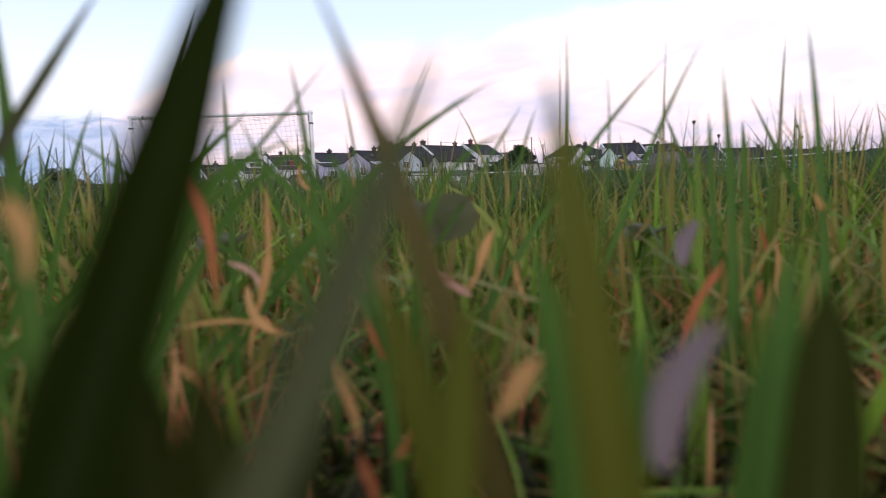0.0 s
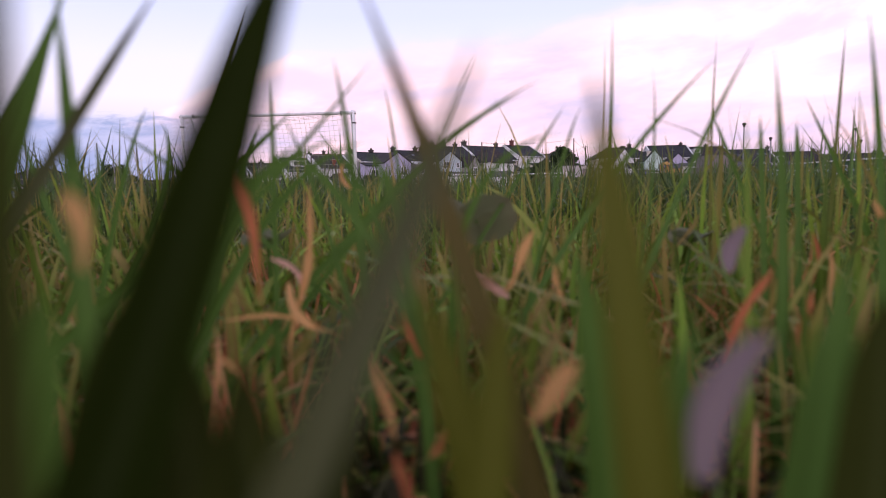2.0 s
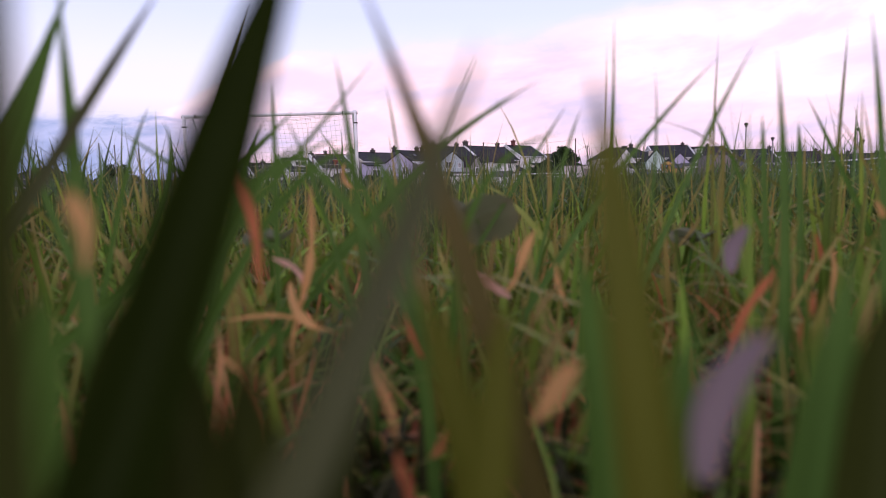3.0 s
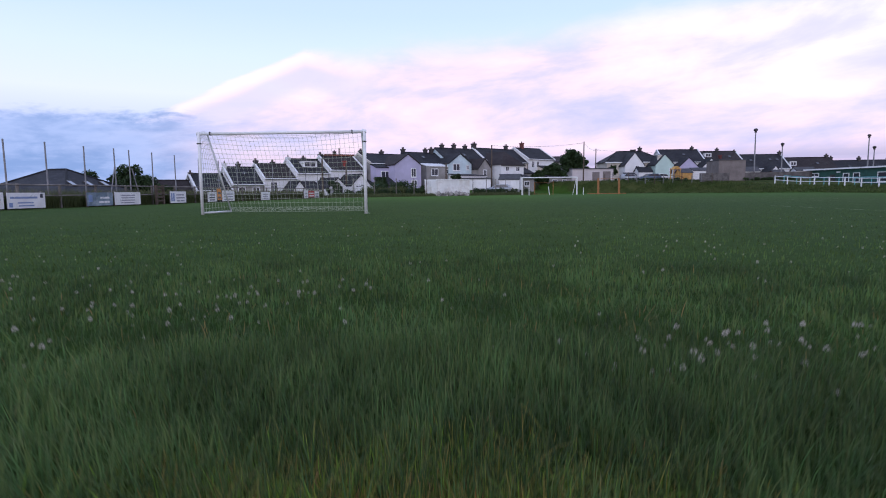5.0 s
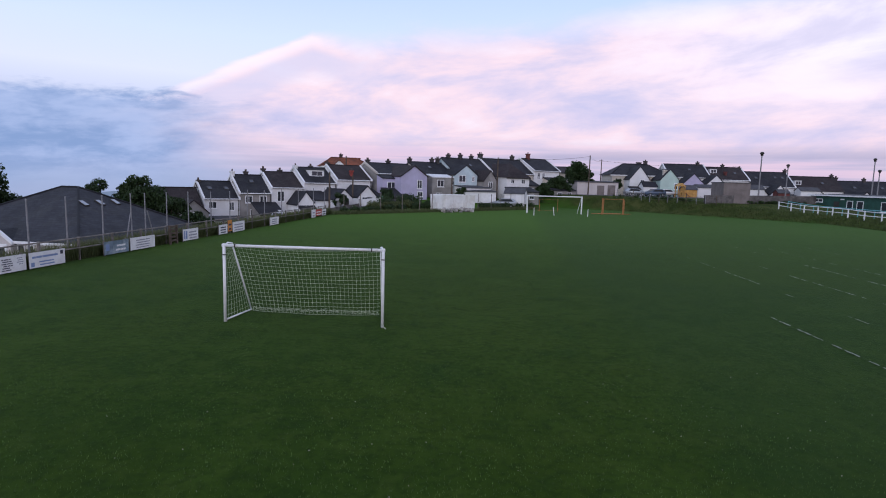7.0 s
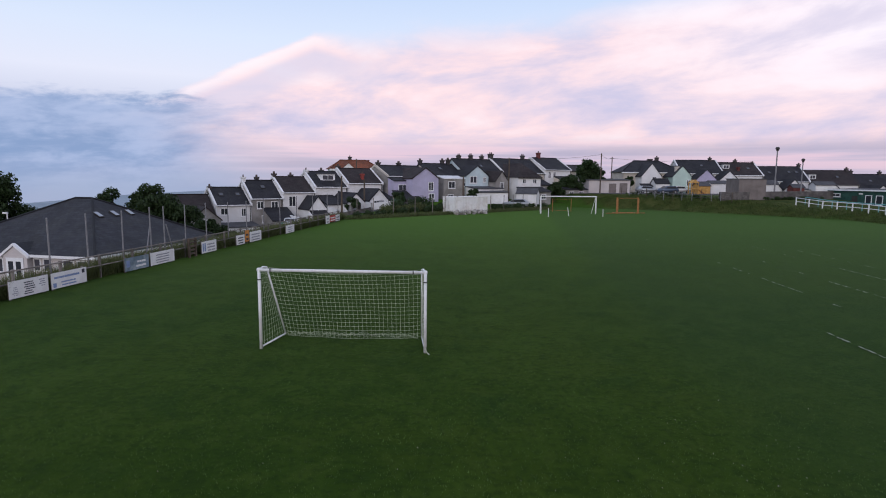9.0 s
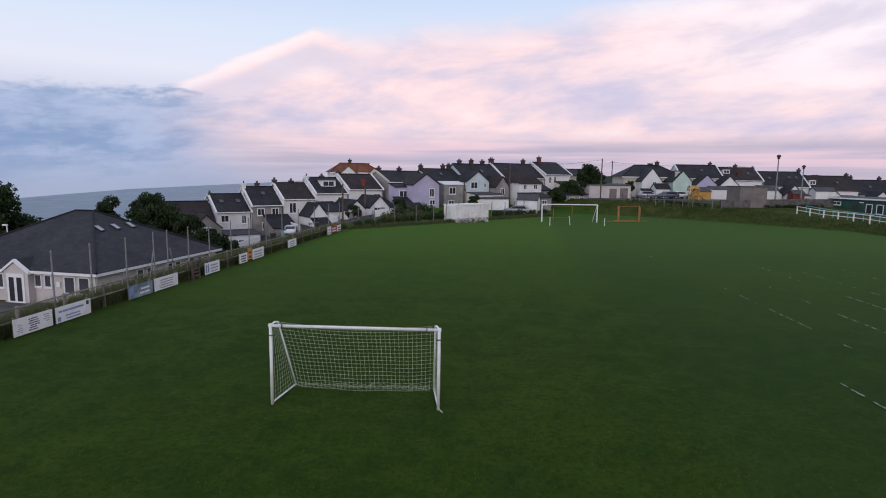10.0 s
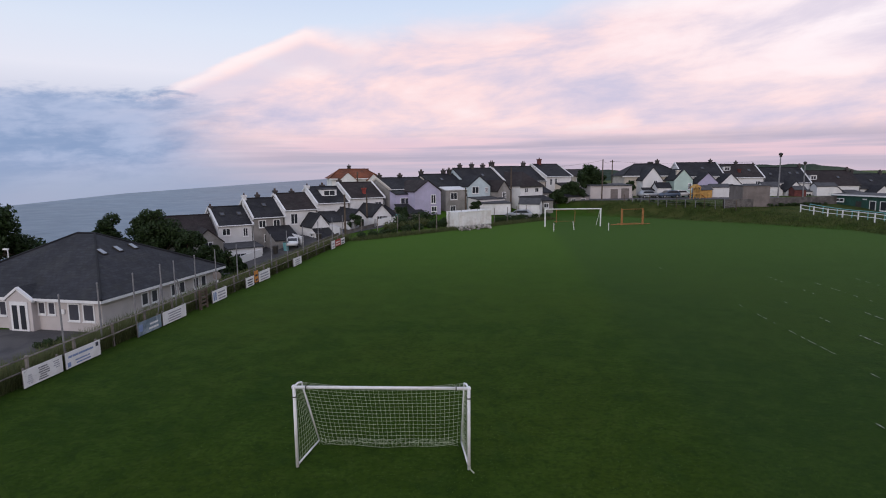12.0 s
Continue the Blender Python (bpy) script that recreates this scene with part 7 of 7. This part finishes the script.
single_blade((0.005, -0.439, 0.000), (0.036, -0.432, 0.081), (0.043, -0.430, 0.097), 0.0024, 0.0012, blade_green)
single_blade((0.163, -0.401, 0.000), (0.167, -0.394, 0.071), (0.166, -0.392, 0.094), 0.0034, 0.0010, blade_green)
single_blade((0.186, -0.401, 0.000), (0.188, -0.393, 0.078), (0.190, -0.386, 0.104), 0.0027, 0.0009, blade_green)
single_blade((0.145, -0.350, 0.000), (0.147, -0.342, 0.087), (0.148, -0.339, 0.117), 0.0016, 0.0008, blade_green)
single_blade((0.097, -0.370, 0.000), (0.155, -0.362, 0.086), (0.169, -0.361, 0.100), 0.0024, 0.0008, blade_green)
single_blade((0.128, -0.380, 0.000), (0.165, -0.372, 0.087), (0.173, -0.371, 0.101), 0.0020, 0.0008, blade_green)
single_blade((0.265, -0.321, 0.000), (0.231, -0.313, 0.083), (0.225, -0.311, 0.097), 0.0028, 0.0009, blade_green)
single_blade((0.031, -0.389, 0.005), (0.104, -0.382, 0.083), (0.118, -0.381, 0.091), 0.0024, 0.0008, blade_green)
single_blade((0.036, -0.379, 0.003), (0.102, -0.372, 0.082), (0.116, -0.371, 0.090), 0.0019, 0.0006, blade_green)
single_blade((0.080, -0.400, 0.000), (0.075, -0.392, 0.083), (0.073, -0.391, 0.095), 0.0024, 0.0009, blade_green)
single_blade((-0.002, -0.399, 0.000), (0.068, -0.392, 0.079), (0.081, -0.391, 0.094), 0.0017, 0.0008, blade_green)
single_blade((0.057, -0.390, 0.000), (0.057, -0.382, 0.082), (0.057, -0.381, 0.093), 0.0019, 0.0009, blade_green)
single_blade((-0.016, -0.378, 0.009), (0.053, -0.372, 0.081), (0.059, -0.371, 0.087), 0.0020, 0.0009, blade_green)
single_blade((0.087, -0.350, 0.000), (0.081, -0.341, 0.088), (0.079, -0.340, 0.099), 0.0012, 0.0006, blade_green)
single_blade((0.060, -0.400, 0.000), (0.098, -0.392, 0.084), (0.103, -0.391, 0.095), 0.0022, 0.0008, blade_green)
single_blade((0.071, -0.360, 0.000), (0.125, -0.352, 0.081), (0.131, -0.351, 0.090), 0.0015, 0.0007, blade_green)
single_blade((0.111, -0.360, 0.000), (0.132, -0.352, 0.081), (0.135, -0.352, 0.089), 0.0015, 0.0007, blade_green)
single_blade((0.186, -0.361, 0.000), (0.186, -0.353, 0.077), (0.186, -0.352, 0.086), 0.0022, 0.0012, blade_green)
single_blade((0.207, -0.341, 0.000), (0.209, -0.333, 0.078), (0.209, -0.332, 0.086), 0.0024, 0.0014, blade_green)
single_blade((0.145, -0.350, 0.000), (0.160, -0.342, 0.085), (0.160, -0.340, 0.102), 0.0012, 0.0005, blade_green)
single_blade((0.227, -0.321, 0.000), (0.195, -0.312, 0.084), (0.192, -0.312, 0.091), 0.0020, 0.0009, blade_green)
single_blade((0.099, -0.393, 0.000), (0.108, -0.403, 0.073), (0.118, -0.403, 0.077), 0.0020, 0.0009, blade_green)
single_blade((-0.007, -0.359, 0.000), (0.009, -0.351, 0.082), (0.013, -0.350, 0.092), 0.0020, 0.0009, blade_green)
single_blade((-0.022, -0.359, 0.000), (0.019, -0.352, 0.078), (0.017, -0.350, 0.088), 0.0020, 0.0009, blade_green)
single_blade((0.098, -0.379, 0.010), (0.026, -0.372, 0.076), (0.014, -0.371, 0.084), 0.0016, 0.0008, blade_green)
single_blade((-0.015, -0.409, 0.004), (0.064, -0.403, 0.072), (0.075, -0.402, 0.077), 0.0026, 0.0012, blade_green)
single_blade((0.033, -0.410, 0.000), (0.071, -0.403, 0.072), (0.080, -0.403, 0.076), 0.0024, 0.0011, blade_green)
single_blade((0.038, -0.420, 0.000), (0.064, -0.413, 0.070), (0.070, -0.413, 0.075), 0.0024, 0.0012, blade_green)
single_blade((0.106, -0.420, 0.000), (0.073, -0.413, 0.070), (0.066, -0.413, 0.074), 0.0024, 0.0012, blade_green)
single_blade((0.038, -0.400, 0.000), (0.054, -0.392, 0.073), (0.058, -0.392, 0.082), 0.0022, 0.0009, blade_green)
single_blade((0.092, -0.400, 0.000), (0.076, -0.393, 0.071), (0.069, -0.392, 0.079), 0.0020, 0.0009, blade_green)
single_blade((0.081, -0.390, 0.000), (0.064, -0.383, 0.074), (0.059, -0.381, 0.085), 0.0018, 0.0008, blade_green)
single_blade((0.093, -0.420, 0.000), (0.085, -0.413, 0.069), (0.082, -0.413, 0.073), 0.0026, 0.0013, blade_green)
single_blade((-0.015, -0.379, 0.000), (0.011, -0.372, 0.072), (0.010, -0.371, 0.081), 0.0019, 0.0009, blade_green)
single_blade((0.038, -0.400, 0.000), (0.009, -0.392, 0.073), (0.007, -0.391, 0.080), 0.0020, 0.0009, blade_green)


def petal(at, length, width, tilt, rz, label):
    bm = bmesh.new()
    layer = bm.loops.layers.uv.new("UVMap")
    rows = []
    for k in range(9):
        t = k / 8
        w = width * math.sin(math.pi * min(1, 0.12 + 0.80 * t)) ** 0.7 / 2
        rows.append(([bm.verts.new((u * w, 0.15 * length * math.sin(math.pi * t) + 0.3 * abs(u) * w, length * t)) for u in (-1, 0, 1)], t))
    for (u, tu), (v, tv) in zip(rows, rows[1:]):
        for i in range(2):
            f = bm.faces.new((u[i], u[i + 1], v[i + 1], v[i]))
            for l, uvc in zip(f.loops, ((i / 2, tu), ((i + 1) / 2, tu), ((i + 1) / 2, tv), (i / 2, tv))):
                l[layer].uv = uvc
    ob = part("fallen_petal", bm, petal_white, None, "", True)
    ob.matrix_basis = pose(*at, tilt, 18, rz)
    tagged(ob, label, "petal", "fallen petals")


petal((0.1402, -0.4255, 0.0525), 0.0074, 0.0034, 4.0, 12.0, "fallen white petal caught in the grass")
petal((0.1100, -0.4810, 0.0480), 0.0098, 0.0030, 6.0, 4.0, "larger pinkish-white petal caught in the grass")


def broad_leaf(at, size, rz, tilt):
    """A round clover leaflet on its stalk."""
    g = thing("clover_plant", (at[0], at[1], 0.0), "round grey-green clover leaf among the blades", "clover", "clover plants", rz)
    for k in range(3):
        bm = bmesh.new()
        layer = bm.loops.layers.uv.new("UVMap")
        c = bm.verts.new((0, 0, 0))
        ring = []
        for i in range(13):
            a = math.pi * (i / 12 - 0.5) * 1.25
            rr = size * (0.62 + 0.38 * math.cos(a)) * (1 - 0.10 * math.exp(-(a / 0.25) ** 2))
            ring.append(bm.verts.new((rr * math.cos(a), rr * math.sin(a) * 0.95, 0.12 * size * math.cos(2 * a))))
        for p, q in zip(ring, ring[1:]):
            f = bm.faces.new((c, p, q))
            for l in f.loops:
                l[layer].uv = (0.5 + l.vert.co.y / size * 0.5, 0.3 + l.vert.co.x / size * 0.5)
        lf = part("leaflet", bm, clover_leaf, g, "", True)
        lf.matrix_basis = pose(0, 0, at[2], tilt, -12, 90 + 120 * k)
    part("stalk", cord(bmesh.new(), [(0, 0, 0), (0.003, 0.002, at[2] * 0.5), (0, 0, at[2])], 0.0007, 5), blade_green, g)


broad_leaf((0.105, -0.350, 0.058), 0.0130, 10.0, -50.0)
broad_leaf((0.030, -0.300, 0.050), 0.011, 60.0, -20.0)
broad_leaf((0.200, -0.280, 0.045), 0.011, 140.0, -15.0)


# ---- white clover in flower across the turf ----
def clover_flower():
    g = thing("clover_flower", (0, -3.0, 0), "white clover flower head on a thin stalk", "flower", "white clover flowers")
    rg = np.random.default_rng(5)
    verts, faces = [], []
    for k in range(44):
        d = rg.normal(size=3)
        d[2] = d[2] * 0.8 + 0.25
        d /= np.linalg.norm(d)
        u = np.cross(d, (0.3, 0.5, 0.8))
        u /= np.linalg.norm(u)
        i = len(verts)
        c = np.array((0, 0, 0.062))
        verts += [c + d * 0.003, c + d * 0.0075 - u * 0.0018, c + d * 0.0105, c + d * 0.0075 + u * 0.0018]
        faces.append((i, i + 1, i + 2, i + 3))
    leaf_part("flower_head", (verts, faces), flower_white, g)
    part("stalk", cord(bmesh.new(), [(0, 0, -0.005), (0.004, 0, 0.03), (0, 0, 0.06)], 0.0009, 4), blade_green, g)
    return g


rnd = random.Random(31)
first = clover_flower()
spots = []
for cx, cy, spread, count in ((0.80, 0.70, 0.17, 22), (1.12, 0.86, 0.20, 24), (1.55, 0.98, 0.28, 16), (-1.05, 1.25, 0.35, 26), (-1.7, 2.1, 0.6, 40), (0.1, 1.9, 0.9, 30), (-0.64, 1.9, 0.3, 14), (3.0, 3.8, 1.1, 60), (-2.4, 4.0, 1.2, 35), (4.3, 8.2, 1.6, 45), (-1.0, 7.0, 2.0, 30)):
    for _ in range(count):
        spots.append((rnd.gauss(cx, spread), rnd.gauss(cy, spread * 0.6)))
spots = [p for p in spots if math.hypot(p[0] - EYE[0], p[1] - EYE[1]) > 0.55 and p[1] > -0.2]
first.matrix_basis = pose(*spots[0], 0.0, 4, -6, 20)
for x, y in spots[1:]:
    s = rnd.uniform(0.5, 1.1)
    copy_thing(first, pose(x, y, 0.0, rnd.uniform(-22, 22), rnd.uniform(-22, 22), rnd.uniform(0, 360)) @ Matrix.Diagonal((s, s, s, 1)))
